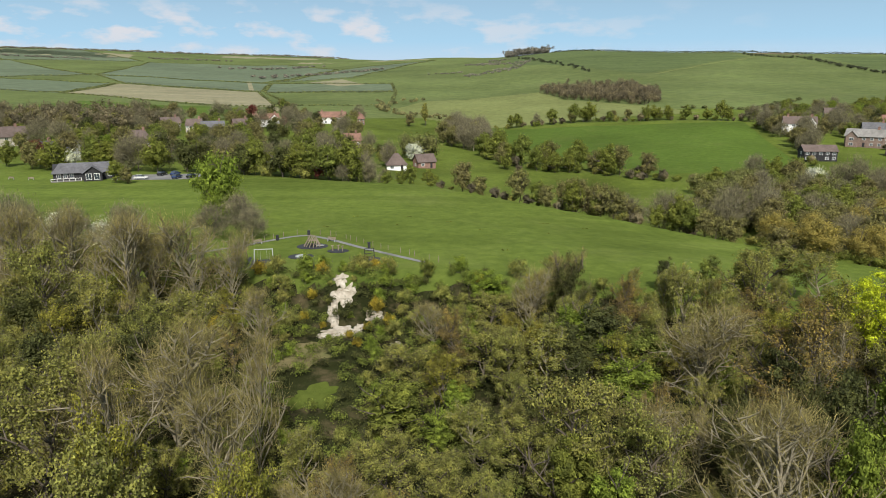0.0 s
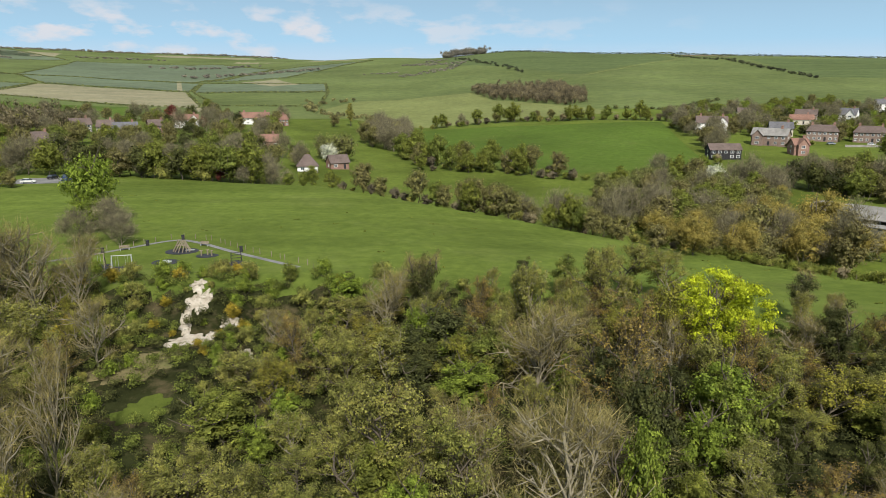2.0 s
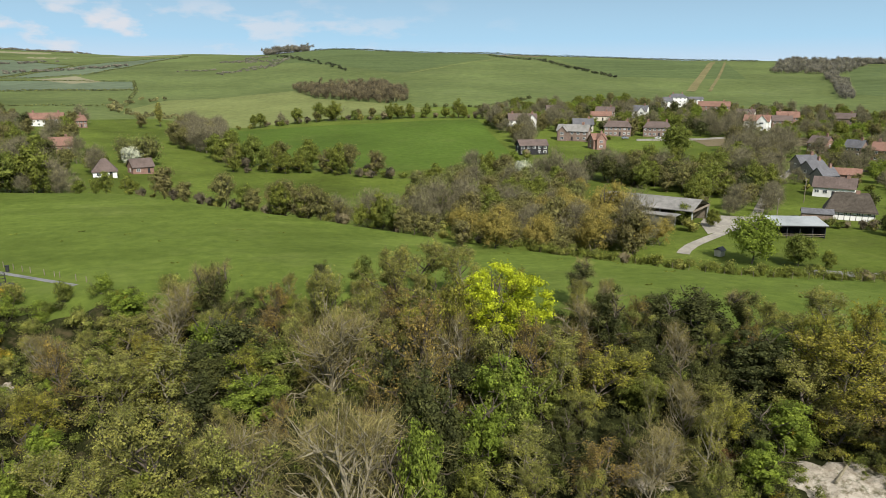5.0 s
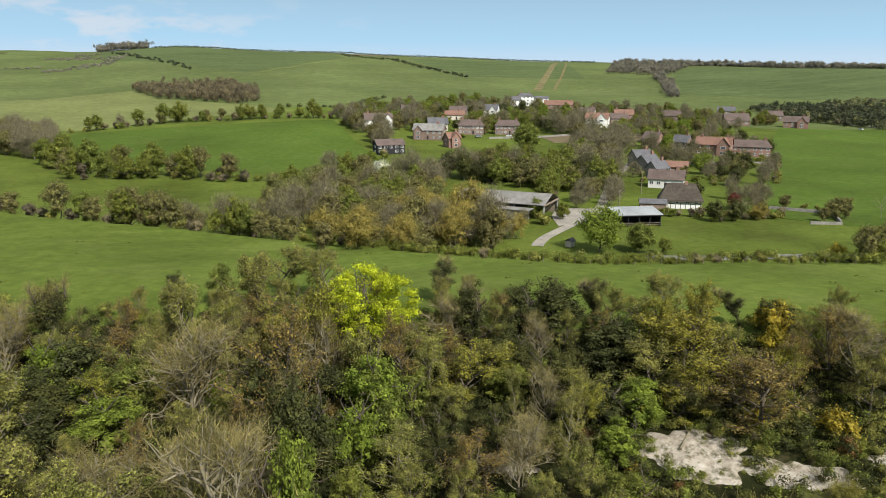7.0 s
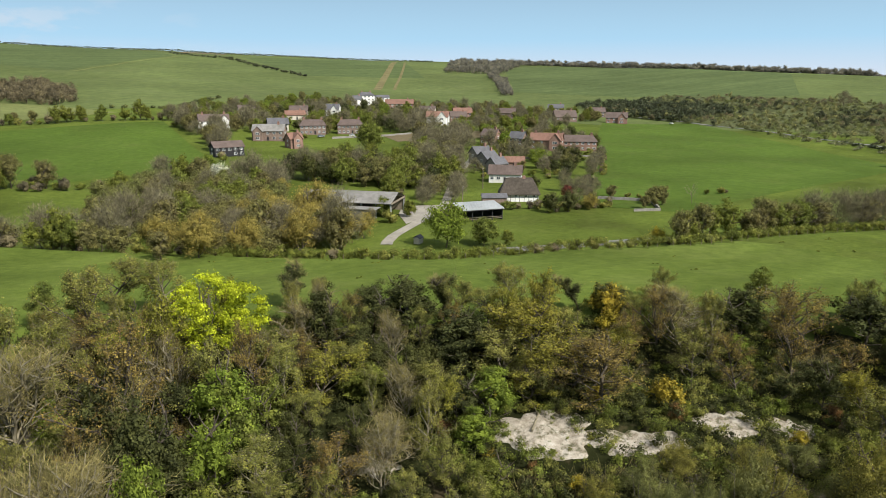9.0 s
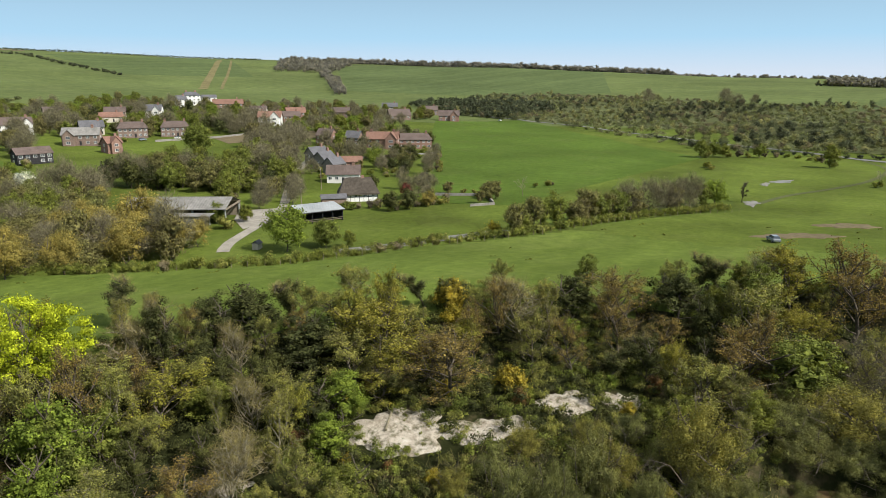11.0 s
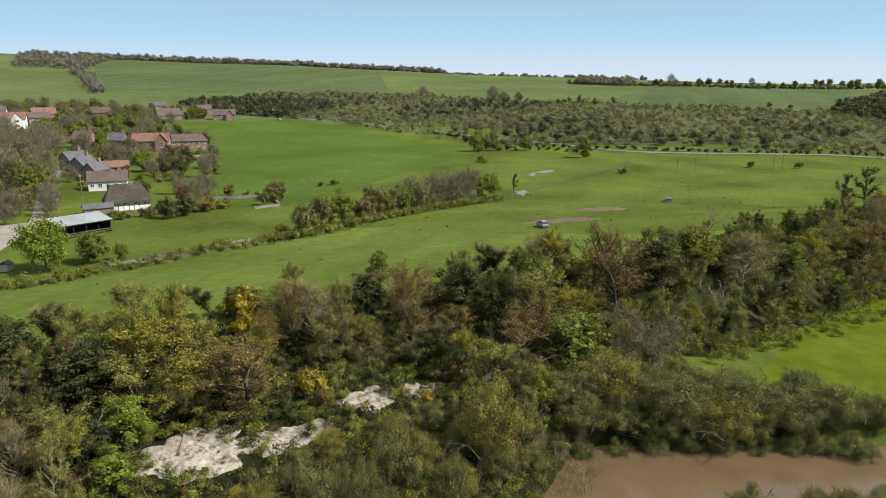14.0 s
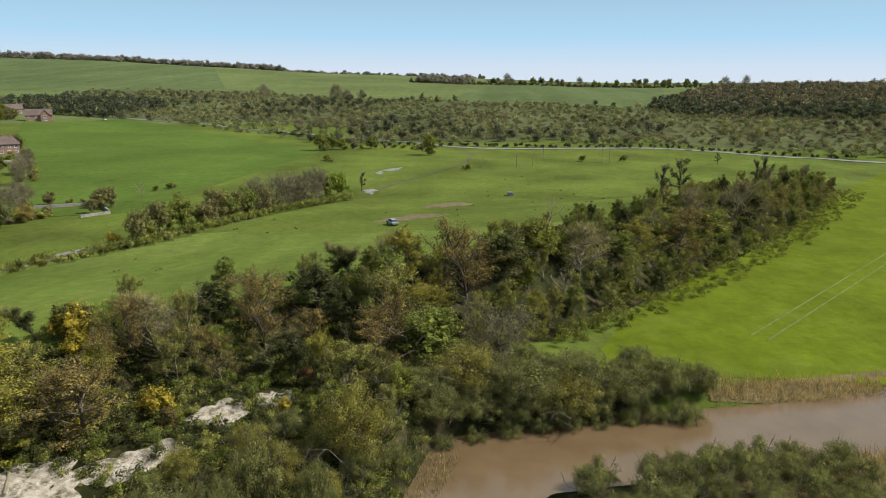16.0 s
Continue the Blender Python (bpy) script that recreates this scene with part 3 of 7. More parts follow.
blob("chalk_face", 91.5, 32, 3.4, 3.0, -40, CHALK, "white chalk cliff foot", 8, crags=0.7, rough=0.25)
blob("chalk_face", 95.5, 26.5, 2.4, 2.4, -30, CHALK, "white chalk cliff foot", 9, crags=0.6)
blob("chalk_face", 102, 12.5, 1.6, 1.8, 0, CHALK, "small white chalk patch", 10)
blob("chalk_face", 32, 80, 2.0, 3.5, 0, CHALK, "white chalk showing between trees", 11)
blob("chalk_face", 57, 54, 3.0, 2.0, -30, CHALK, "broken white chalk rubble", 12)
ribbon("farm_track", [(122, 133), (129, 139), (149, 150), (166, 160), (190, 182), (215, 205), (243, 226), (275, 250), (315, 280), (340, 300)], 3.0, GRAVEL, "pale gravel farm track and lane")
field("farm_yard", [(141, 148), (158, 153), (168, 163), (158, 170), (148, 160)], GRAVEL, "pale gravel farm yard", 0.13)
ribbon("valley_road", [(575, 372), (566, 283), (496, 140), (455, 60), (429, 10), (437, -60), (435, -113), (395, -190), (330, -300)], 4.5, ASPHALT, "narrow grey road along the foot of the slope", 0.25)
ribbon("field_track", [(-142, 606), (-168, 689), (-240, 900), (-350, 1282)], 7, STUBBLE, "pale chalk track between fields", 0.3)
ribbon("hill_track", [(548, 690), (700, 865), (860, 1050), (985, 1195)], 10, DRYGRASS, "worn brown strip up the hill", 0.4)
ribbon("hill_track", [(575, 690), (735, 870), (900, 1060), (1010, 1190)], 4, DRYGRASS, "pale worn strip up the hill", 0.4)
ribbon("hill_path", [(286, 960), (400, 1090), (540, 1240)], 5, PALE, "pale grass path over the hill", 0.4)
ribbon("stream_channel", [(137, 112), (150, 104), (168, 95), (180, 88)], 4.0, CONCRETE, "grey stony stream bed", 0.12, "stream")
ribbon("wet_runnel", [(262, 40), (288, 34), (318, 22), (352, 12), (400, 8), (430, 20)], 2.2, SCRUBLAND, "dull wet runnel through the pasture", 0.1, "track")
ribbon("tyre_mark", [(130, -46), (139, -54), (178, -89), (230, -136)], 0.45, FLAT, "pale wheel mark in the meadow", 0.12, "track")
ribbon("tyre_mark", [(132, -44), (141, -52), (180, -87), (232, -134)], 0.45, FLAT, "pale wheel mark in the meadow", 0.12, "track")
ribbon("playground_path", [(-48, 121), (-40, 128), (-30, 138), (-24, 136), (-15, 127), (-2, 115)], 1.1, ASPHALT, "grey path round the playground", 0.15, "path", 1.5)
field("car_park", [(-108, 224), (-80, 226), (-84, 240), (-106, 238)], ASPHALT, "grey car park beside the clubhouse", 0.12, "car park")

# ---- trees and shrubs ----
def tubes(segs, sides=4):
    """Tapered branches as one array of corners and faces."""
    segs = np.asarray(segs, np.float32)
    a, b, ra, rb = segs[:, :3], segs[:, 3:6], segs[:, 6], segs[:, 7]
    d = b - a
    d = d / np.maximum(np.linalg.norm(d, axis=1, keepdims=True), 1e-6)
    up = np.where(np.abs(d[:, 2:3]) > 0.9, np.array([[1, 0, 0]], np.float32), np.array([[0, 0, 1]], np.float32))
    u = np.cross(d, up)
    u /= np.linalg.norm(u, axis=1, keepdims=True)
    w = np.cross(d, u)
    v = []
    for p, r in ((a, ra), (b, rb)):
        for k in range(sides):
            t = 2 * math.pi * k / sides
            v.append(p + r[:, None] * (u * math.cos(t) + w * math.sin(t)))
    v = np.stack(v, 1)
    n = len(segs)
    base = (np.arange(n) * 2 * sides)[:, None]
    f = np.concatenate([base + np.array([c]) for k in range(sides) for c in ([k, (k + 1) % sides, sides + (k + 1) % sides], [k, sides + (k + 1) % sides, sides + k])], 0)
    return v.reshape(-1, 3), f


def unit(v):
    return v / np.maximum(np.linalg.norm(v, axis=-1, keepdims=True), 1e-9)


def skeleton(rng, h, spread, low, limbs, kids, rise, stems=1):
    """Trunk, limbs and branches of a tree h high: segments, and the tips that carry twigs or leaves."""
    segs, tips = [], []

    def grow(p, d, length, r, n, bend):
        out = [p]
        for i in range(n):
            d = unit(d + rng.normal(0, 0.16, 3) + np.array([0, 0, bend]))
            q = p + d * length / n
            segs.append((*p, *q, r * (1 - 0.75 * i / n), r * (1 - 0.75 * (i + 1) / n)))
            p = q
            out.append(p)
        return out, d

    for s in range(stems):
        lean = np.array([0, 0, 1.0]) + (rng.normal(0, 0.3, 3) * (1, 1, 0) if stems > 1 else rng.normal(0, 0.05, 3))
        th = h * (0.82 if stems == 1 else rng.uniform(0.6, 0.85))
        stem, _ = grow(np.array([rng.normal(0, 0.25), rng.normal(0, 0.25), -0.3]) * (stems > 1) + np.array([0, 0, -0.2]), unit(lean), th, h * 0.017 / stems ** 0.5, 6, 0.03)
        tips.append((stem[-1], np.array([0, 0, 1.0])))
        n = max(3, limbs // stems)
        for i in range(n):
            k = low + (1 - low) * (i + rng.uniform(0, 0.9)) / n
            j = min(5, int(k * 6))
            p = stem[j] + (stem[j + 1] - stem[j]) * (k * 6 - j)
            az = i * 2.4 + rng.uniform(-0.5, 0.5) + s * 2
            el = rise + rng.normal(0, 0.18) + 0.5 * (k - 0.5)
            rel = (k - low) / (1 - low)
            ln = spread * (1.05 - 0.62 * rel ** 1.6) * rng.uniform(0.75, 1.15) * (0.75 + 0.5 * min(1, rel * 3))
            d = np.array([math.cos(az) * math.cos(el), math.sin(az) * math.cos(el), math.sin(el)])
            limb, dl = grow(p, d, ln, h * 0.0095, 4, 0.12)
            tips.append((limb[-1], dl))
            for c in range(kids):
                f = 0.3 + 0.7 * (c + rng.uniform(0, 1)) / kids
                jj = min(3, int(f * 4))
                q = limb[jj] + (limb[jj + 1] - limb[jj]) * (f * 4 - jj)
                side = unit(dl + rng.normal(0, 0.75, 3) + (0, 0, 0.25))
                kid, dk = grow(q, side, ln * rng.uniform(0.25, 0.5), h * 0.0052, 2, 0.1)
                tips.append((kid[-1], dk))
                tips.append((kid[1], unit(dk + rng.normal(0, 0.6, 3))))
    return segs, tips


def twigs(rng, tips, count, length, width, loose=0.28):
    """Fine bare twigs round the tips: slivers."""
    p = np.repeat(np.array([t[0] for t in tips]), count, 0)
    d = np.repeat(np.array([t[1] for t in tips]), count, 0)
    n = len(p)
    d = unit(d + rng.normal(0, 0.62, (n, 3)) + (0, 0, 0.2))
    p = p + rng.normal(0, length * loose, (n, 3))
    ln = length * rng.uniform(0.5, 1.3, (n, 1))
    s = unit(np.cross(d, rng.normal(0, 1, (n, 3)))) * width
    v = np.stack([p - s, p + s, p + d * ln], 1).reshape(-1, 3)
    return v, np.arange(len(v)).reshape(-1, 3)


def leaves(rng, centres, count, sigma, size, flat=0.75):
    """Leaf sprays round the centres."""
    c = np.repeat(np.asarray(centres), count, 0)
    n = len(c)
    off = rng.normal(0, 1, (n, 3))
    off = unit(off) * (np.abs(rng.normal(0.75, 0.35, (n, 1)))) * sigma * (1, 1, flat)
    p = c + off
    nrm = unit(unit(off) * 1.1 + rng.normal(0, 0.32, (n, 3)) + (0, 0, 0.25))
    u = unit(np.cross(nrm, rng.normal(0, 1, (n, 3))))
    w = np.cross(nrm, u)
    s = size * rng.uniform(0.6, 1.35, (n, 1))
    v = np.stack([p + u * s * 1.1, p - u * s * 0.55 + w * s * 0.75, p - u * s * 0.55 - w * s * 0.75], 1).reshape(-1, 3)
    return v, np.arange(len(v)).reshape(-1, 3)


def lumps(rng, h, spread, low, n):
    """Centres of the leaf clumps of a crown: fuller in the middle height, none at the core."""
    d = unit(rng.normal(0, 1, (n, 3)))
    k = rng.uniform(0.45, 0.85, (n, 1))
    half = h * (1 - low) / 2
    p = d * k * (spread, spread, half) + (0, 0, h * (1 + low) / 2)
    p[:, :2] *= (1.12 - 0.4 * np.clip((p[:, 2:3] - h * low) / (h * (1 - low)), 0, 1))
    return p


def join(*sets):
    vs, fs, k = [], [], 0
    for v, f in sets:
        vs.append(v), fs.append(f + k)
        k += len(v)
    return np.concatenate(vs), np.concatenate(fs)


SIZES = {}


def tree(name, label, seed, h, spread, low, limbs, kids, rise, bark, cover, category="tree", stems=1, group=""):
    """A tree or bush: its trunk with limbs, and a crown for each cover: twigs (count, length, width, material), ivy, or leaves
    (clumps, leaves in a clump, reach of a clump, leaf size, material)."""
    rng = np.random.default_rng(seed)
    segs, tips = skeleton(rng, h, spread, low, limbs, kids, rise, stems)
    trunk = [tubes(segs)]
    for c in cover:
        if c[0] == "stubs":
            trunk.append(twigs(rng, tips, *c[1:], 0.02))
    wood = fast_mesh("trunk", *join(*trunk), bark)
    if category == "shrub":
        root = tagged(new(name, wood), label, category, group)
    else:
        root = thing(name, label, category, group)
        part("trunk", wood, None, root)
    for c in cover:
        if c[0] == "twigs":
            v, f = twigs(rng, tips, *c[1:4])
            part("crown", fast_mesh("crown", v, f, c[4]), None, root)
        elif c[0] == "haze":
            at = lumps(rng, h, spread, low, c[1])
            out = unit(at - (0, 0, h * 0.35))
            part("crown", fast_mesh("crown", *twigs(rng, list(zip(at, out)), c[2], c[3], c[4], 0.75), c[5]), None, root)
        elif c[0] == "ivy":
            at = [np.array(s[:3]) * (1 - k) + np.array(s[3:6]) * k for s in segs[:6] + segs[6:90:3] for k in (0.2, 0.7)]
            part("ivy", fast_mesh("ivy", *leaves(rng, at, c[1], c[2], c[3], 1.0), c[4]), None, root)
        elif c[0] == "leaves":
            at = lumps(rng, h, spread, low, c[1])
            # Large hidden leaves added inside the crown to block sun and deepen shade.
            mid_crown = np.array((0, 0, h * (0.45 + 0.5 * low)))
            sun_blockers = leaves(rng, mid_crown + (at - mid_crown) * 0.6, 12, c[3] * 0.9, c[4] * 3.0, 0.9)
            part("crown", fast_mesh("crown", *join(leaves(rng, at, c[2], c[3], c[4], 0.8), sun_blockers), c[5]), None, root)
        elif c[0] == "tipleaves":
            part("crown", fast_mesh("crown", *leaves(rng, [t[0] for t in tips], c[1], c[2], c[3]), c[4]), None, root)
    root["fresh"] = 1
    SIZES[root.name] = (h, spread)
    return root


def plant(proto, x, y, scale=1.0, turn=None, sink=0.1, tall=1.0, group=""):
    """Plants a copy; the first call plants the tree itself."""
    turn = pick.uniform(0, 360) if turn is None else turn
    m = pose(x, y, ground_at(x, y) - sink, 0, 0, turn) @ Matrix.Diagonal((scale, scale, scale * tall, 1))
    if "fresh" in proto.keys():
        del proto["fresh"]
        proto.matrix_basis = m
        protos[proto.name] = True
        ob = proto
        return tagged(ob, group=group)
    keep = proto.matrix_basis.copy()
    proto.matrix_basis = Matrix.Identity(4)
    ob = copy_thing(proto, m)
    proto.matrix_basis = keep
    return tagged(ob, group=group)


pick = random.Random(7)
protos = {}
W = "trees of the chalk wood"
BARE = [tree("bare_tree", "leafless grey-brown tree with fine twigs", 10 + i, 13, 5.0, 0.1, 24, 8, 0.85, ASHBARK,
             [("twigs", 9, 1.25, 0.017, TWIG)], group=W) for i in range(3)]
BROWN = [tree("bronze_budding_tree", "brown tree with bronze buds and dark limbs", 15 + i, 12, 4.4, 0.08, 17, 4, 0.75, BARK,
              [("stubs", 7, 1.0, 0.014), ("tipleaves", 32, 0.75, 0.1, BRONZE)], group=W) for i in range(2)]
OLIVE = [tree("budding_tree", "budding olive-green tree with visible branches", 20 + i, 12, 4.4, 0.08, 16, 4, 0.75, ASHBARK if i % 2 else BARK,
              [("stubs", 5, 1.0, 0.014), ("tipleaves", 58, 0.74, 0.108, BUDS)], group=W) for i in range(3)]
MOSSYT = [tree("yellow_green_tree", "tree with yellow-green young leaves", 23 + i, 12, 4.4, 0.08, 16, 4, 0.75, BARK,
               [("stubs", 4, 1.0, 0.014), ("tipleaves", 52, 0.72, 0.11, MOSSY)], group=W) for i in range(2)]
GREEN = [tree("leafy_tree", "leafy mid-green tree in clumps", 30 + i, 12, 4.2, 0.06, 12, 1, 0.6, BARK,
              [("leaves", 46, 115, 0.82, 0.135, LEAF)], group=W) for i in range(3)]
FRESHT = [tree("fresh_green_tree", "tree in fresh bright green leaf", 40 + i, 12, 4.0, 0.06, 12, 1, 0.6, BARK,
               [("leaves", 46, 115, 0.8, 0.135, FRESH)], group=W) for i in range(2)]
DARK = [tree("dark_evergreen", "dense dark evergreen tree in the wood", 50 + i, 12, 3.8, 0.05, 12, 1, 0.55, BARK,
             [("leaves", 46, 125, 0.82, 0.12, DARKLEAF)], group=W) for i in range(2)]
IVY = [tree("ivy_clad_tree", "bare tree with ivy-clad trunk and limbs", 60 + i, 14, 3.0, 0.3, 11, 4, 1.0, BARK,
            [("ivy", 90, 0.8, 0.125, DARKLEAF), ("twigs", 10, 0.9, 0.018, TWIG)], group=W) for i in range(2)]
BUSH = [tree("bush", "rounded bush of %s leaves" % w, 70 + i, 4.2, 2.4, 0.02, 7, 1, 0.6, BARK,
             [("leaves", 18, 100, 0.75, 0.11, m)], "shrub", 3, W) for i, (m, w) in enumerate(((LEAF, "green"), (BUDS, "olive"), (FRESH, "bright green"), (DARKLEAF, "dark"), (GOLD, "golden"), (BROWNLEAF, "bronze")))]
SALLOWS = [tree("sallow_bush", "broad grey-green sallow bush by the river", 80 + i, 6.5, 4.0, 0.02, 12, 2, 0.7, BARK,
                [("leaves", 60, 250, 0.8, 0.058, SALLOW)], "shrub", 4, "sallows by the river") for i in range(2)]
PALEWILLOW = leaf_mat("pale_willow_leaves", (0.2, 0.195, 0.1), 0.25, (0.2, 0.18, 0.09), 0.4)
GREYTWIG = [tree("grey_willow", "rounded pale grey-green willow with fine twigs", 86, 6.5, 4.0, 0.02, 22, 7, 0.8, BARK,
                 [("stubs", 12, 1.1, 0.012), ("tipleaves", 26, 0.6, 0.06, PALEWILLOW)], "shrub", 4, "sallows by the river")]
OLDBUSH = tree("budding_bush", "broad budding olive bush by the river", 84, 7, 4.0, 0.03, 14, 2, 0.7, BARK,
               [("stubs", 4, 0.8, 0.016), ("leaves", 56, 240, 0.85, 0.06, BUDSALLOW)], "shrub", 4, "sallows by the river")
M = "trees of the village and hedges"


def mid(name, label, seed, mat, h=9, spread=4.2, n=18, count=130, reach=1.4, size=0.2, bark=BARK, stems=1, low=0.06, rise=0.6, category="tree", haze=False):
    cover = ("haze", n + 8, count * 2, 1.1, 0.034, mat) if haze else ("leaves", n, count, reach, size, mat)
    return tree(name, label, seed, h, spread, low, 6, 1 if not haze else 2, rise, bark, [cover], category, stems, M)


WILLOW = leaf_mat("willow_leaves", (0.235, 0.197, 0.055), 0.25, (0.215, 0.178, 0.05))
MID = {
    "bare": [mid("hazy_bare_tree", "brown leafless tree with dense twigs", 100, VTWIG, 9, 4.4, 18, 80, haze=True),
             mid("leafless_ash", "pale grey-brown leafless ash tree", 101, VTWIG, 10, 4.0, 18, 80, bark=ASHBARK, haze=True)],
    "olive": [mid("olive_tree", "olive-green budding tree in the village", 110 + i, VOLIVE, n=24, reach=1.2) for i in range(2)],
    "green": [mid("green_tree", "rounded mid-green tree in full leaf", 120 + i, LEAF, n=24, reach=1.2) for i in range(2)],
    "fresh": [mid("spring_tree", "tree in fresh bright green leaf", 130, FRESH, 9, 4.5, 42, 120, 1.15, 0.17)],
    "dark": [mid("dark_tree", "dark green evergreen tree in a garden", 140, DARKLEAF, 9, 3.6)],
    "willow": [mid("golden_willow", "broad golden-olive willow by the farm", 150, WILLOW, 11, 6.2, 34, 240, 1.7, 0.15)],
    "blossom": [mid("blossom_tree", "tree covered in white blossom", 160, BLOSSOM, 7, 3.4)],
    "copper": [mid("copper_tree", "dark red copper-leaved tree in a garden", 170, COPPER)],
    "round": [mid("round_tree", "broad round tree in dense green leaf", 175, LEAF, 9, 5.2, 46, 120, 1.25, 0.2)],
    "sallow": [mid("grey_sallow", "rounded grey-green sallow tree by the stream", 180, SALLOW, 6, 3.9, 16, 130, 1.4, 0.18, stems=3)],
    "bush": [mid("green_hedge_bush", "dense green hedge bush in leaf", 190, LEAF, 3.4, 2.2, 9, 90, 0.9, 0.16, stems=2, low=0.0, category="shrub"),
             mid("budding_hedge_bush", "olive budding hedge bush in spring", 191, BUDS, 3.4, 2.2, 9, 90, 0.9, 0.16, stems=2, low=0.0, category="shrub"),
             mid("twiggy_hedge_bush", "brown twiggy hedge bush without leaves", 192, FARWOOD, 3.6, 2.2, 9, 60, 0.9, 0.19, stems=2, low=0.0, category="shrub")],
    "fir": [tree("fir_tree", "small dark pointed fir tree", 195, 7, 1.5, 0.06, 26, 1, 0.0, BARK, [("tipleaves", 40, 0.45, 0.12, DARKLEAF)], group=M)],
    "poplar": [mid("poplar", "tall narrow olive poplar tree", 196, BUDS, 14, 1.8, 22, 70, 1.1, 0.28, rise=1.15)],
    "snag": [tree("dead_tree", "dead bare tree with broken limbs", 197, 8, 3.2, 0.35, 7, 2, 0.5, ASHBARK, [("stubs", 3, 0.8, 0.025)], group=M)],
    "skinny": [tree("thin_tree", "thin leafless tree above the hedge", 198, 9, 2.4, 0.3, 10, 4, 0.75, BARK, [("stubs", 10, 0.9, 0.02), ("ivy", 8, 0.4, 0.2, DARKLEAF)], group=M)],
}

# ---- planting helpers ----
def scatter(count, inside, gap, box, seed, tries=40):
    """Random places that keep a gap between them."""
    rng = random.Random(seed)
    grid, out = {}, []
    for _ in range(count * tries):
        x, y = rng.uniform(box[0], box[2]), rng.uniform(box[1], box[3])
        k = (int(x // gap), int(y // gap))
        if any(math.hypot(x - a, y - b) < gap for i in (-1, 0, 1) for j in (-1, 0, 1) for a, b in grid.get((k[0] + i, k[1] + j), ())):
            continue
        if not inside(x, y):
            continue
        grid.setdefault(k, []).append((x, y))
        out.append((x, y))
        if len(out) >= count:
            break
    return out


def from_line(x, y, line):
    """The signed distance of one place from a line (left is positive)."""
    best, side = 1e9, 1.0
    for (ax, ay), (bx, by) in zip(line, line[1:]):
        ux, uy = bx - ax, by - ay
        k = ((x - ax) * ux + (y - ay) * uy) / (ux * ux + uy * uy)
        k = 0.0 if k < 0 else 1.0 if k > 1 else k
        dx, dy = x - ax - k * ux, y - ay - k * uy
        d = dx * dx + dy * dy
        if d < best:
            best, side = d, 1.0 if ux * dy - uy * dx > 0 else -1.0
    return math.sqrt(best) * side


def within(corners):
    """A test for lying inside the given corners."""
    def test(x, y):
        odd = False
        for (ax, ay), (bx, by) in zip(corners, corners[1:] + corners[:1]):
            if (ay > y) != (by > y) and x < ax + (y - ay) / (by - ay) * (bx - ax):
                odd = not odd
        return odd
    return test


def box_of(corners):
    xs, ys = zip(*corners)
    return min(xs), min(ys), max(xs), max(ys)


def along(line, step, jitter, seed):
    """Places along a line, with a random offset."""
    rng = random.Random(seed)
    out = []
    for (ax, ay), (bx, by) in zip(line, line[1:]):
        n = max(1, round(math.hypot(bx - ax, by - ay) / step))
        for i in range(n):
            k = (i + rng.random() * 0.6) / n
            out.append((ax + (bx - ax) * k + rng.uniform(-jitter, jitter), ay + (by - ay) * k + rng.uniform(-jitter, jitter)))
    return out


HOMES, FRONTS = [], []


def before_a_house(x, y):
    return any(math.hypot(x - a, y - b) < c for a, b, c in FRONTS)


def clear(x, y, r=0.0):
    return all(math.hypot(x - a, y - b) > c + r for a, b, c in HOMES)


def settle(kinds, x, y, lo, hi, tall):
    """A tree of one of the kinds, or a low bush where a garden lies open before a house."""
    if before_a_house(x, y):
        plant(pick.choice(MID["bush"]), x, y, pick.uniform(0.7, 1.15))
    else:
        plant(pick.choice(MID[pick.choice(kinds)]), x, y, pick.uniform(lo, hi), tall=pick.uniform(*tall))


def grove(kinds, corners, count, gap, lo, hi, seed, tall=(0.9, 1.15), sizes_clear=2.0):
    """Trees of mixed kinds inside corners, clear of the houses and roads."""
    inside = within(corners)
    for x, y in scatter(count, lambda x, y: inside(x, y) and clear(x, y, sizes_clear), gap, box_of(corners), seed):
        settle(kinds, x, y, lo, hi, tall)


def row(kinds, line, step, jitter, lo, hi, seed, tall=(0.85, 1.2)):
    for x, y in along(line, step, jitter, seed):
        if clear(x, y):
            settle(kinds, x, y, lo, hi, tall)


def thicket(name, label, places, height, wide, mat, size, count, seed, category="wood", trunks=True):
    """Far scrub, hedge or wood that nobody could count: sprays of leaves or twigs over each place."""
    rng = np.random.default_rng(seed)
    p = np.array(places, float)
    n = len(p)
    k = rng.uniform(0.5, 1.4, n)
    h = height * k * rng.uniform(0.85, 1.15, n)
    w = wide * (0.5 + 0.5 * k) * rng.uniform(0.8, 1.2, n)
    z = land(p[:, 0], p[:, 1])
    sets = []
    each = 4
    c = np.repeat(np.stack([p[:, 0], p[:, 1], z + h * 0.55], 1), each, 0)
    off = unit(rng.normal(0, 1, (n * each, 3))) * rng.uniform(0.2, 0.6, (n * each, 1))
    c = c + off * np.stack([np.repeat(w, each), np.repeat(w, each), np.repeat(h * 0.45, each)], 1)
    sets.append(leaves(rng, c, max(3, count // 2), wide * 0.42, size * 0.75, min(1.3, height / wide * 0.6)))
    if trunks:
        segs = [(x, y, zz - 0.3, x + rng.normal(0, 0.3), y + rng.normal(0, 0.3), zz + hh * 0.75, hh * 0.03, hh * 0.012) for x, y, zz, hh in zip(p[:, 0], p[:, 1], z, h)]
        sets.append(tubes(segs, 4))
    v, f = join(*sets)
    return tagged(new(name, fast_mesh(name, v, f, mat)), label, category, kind="stuff")

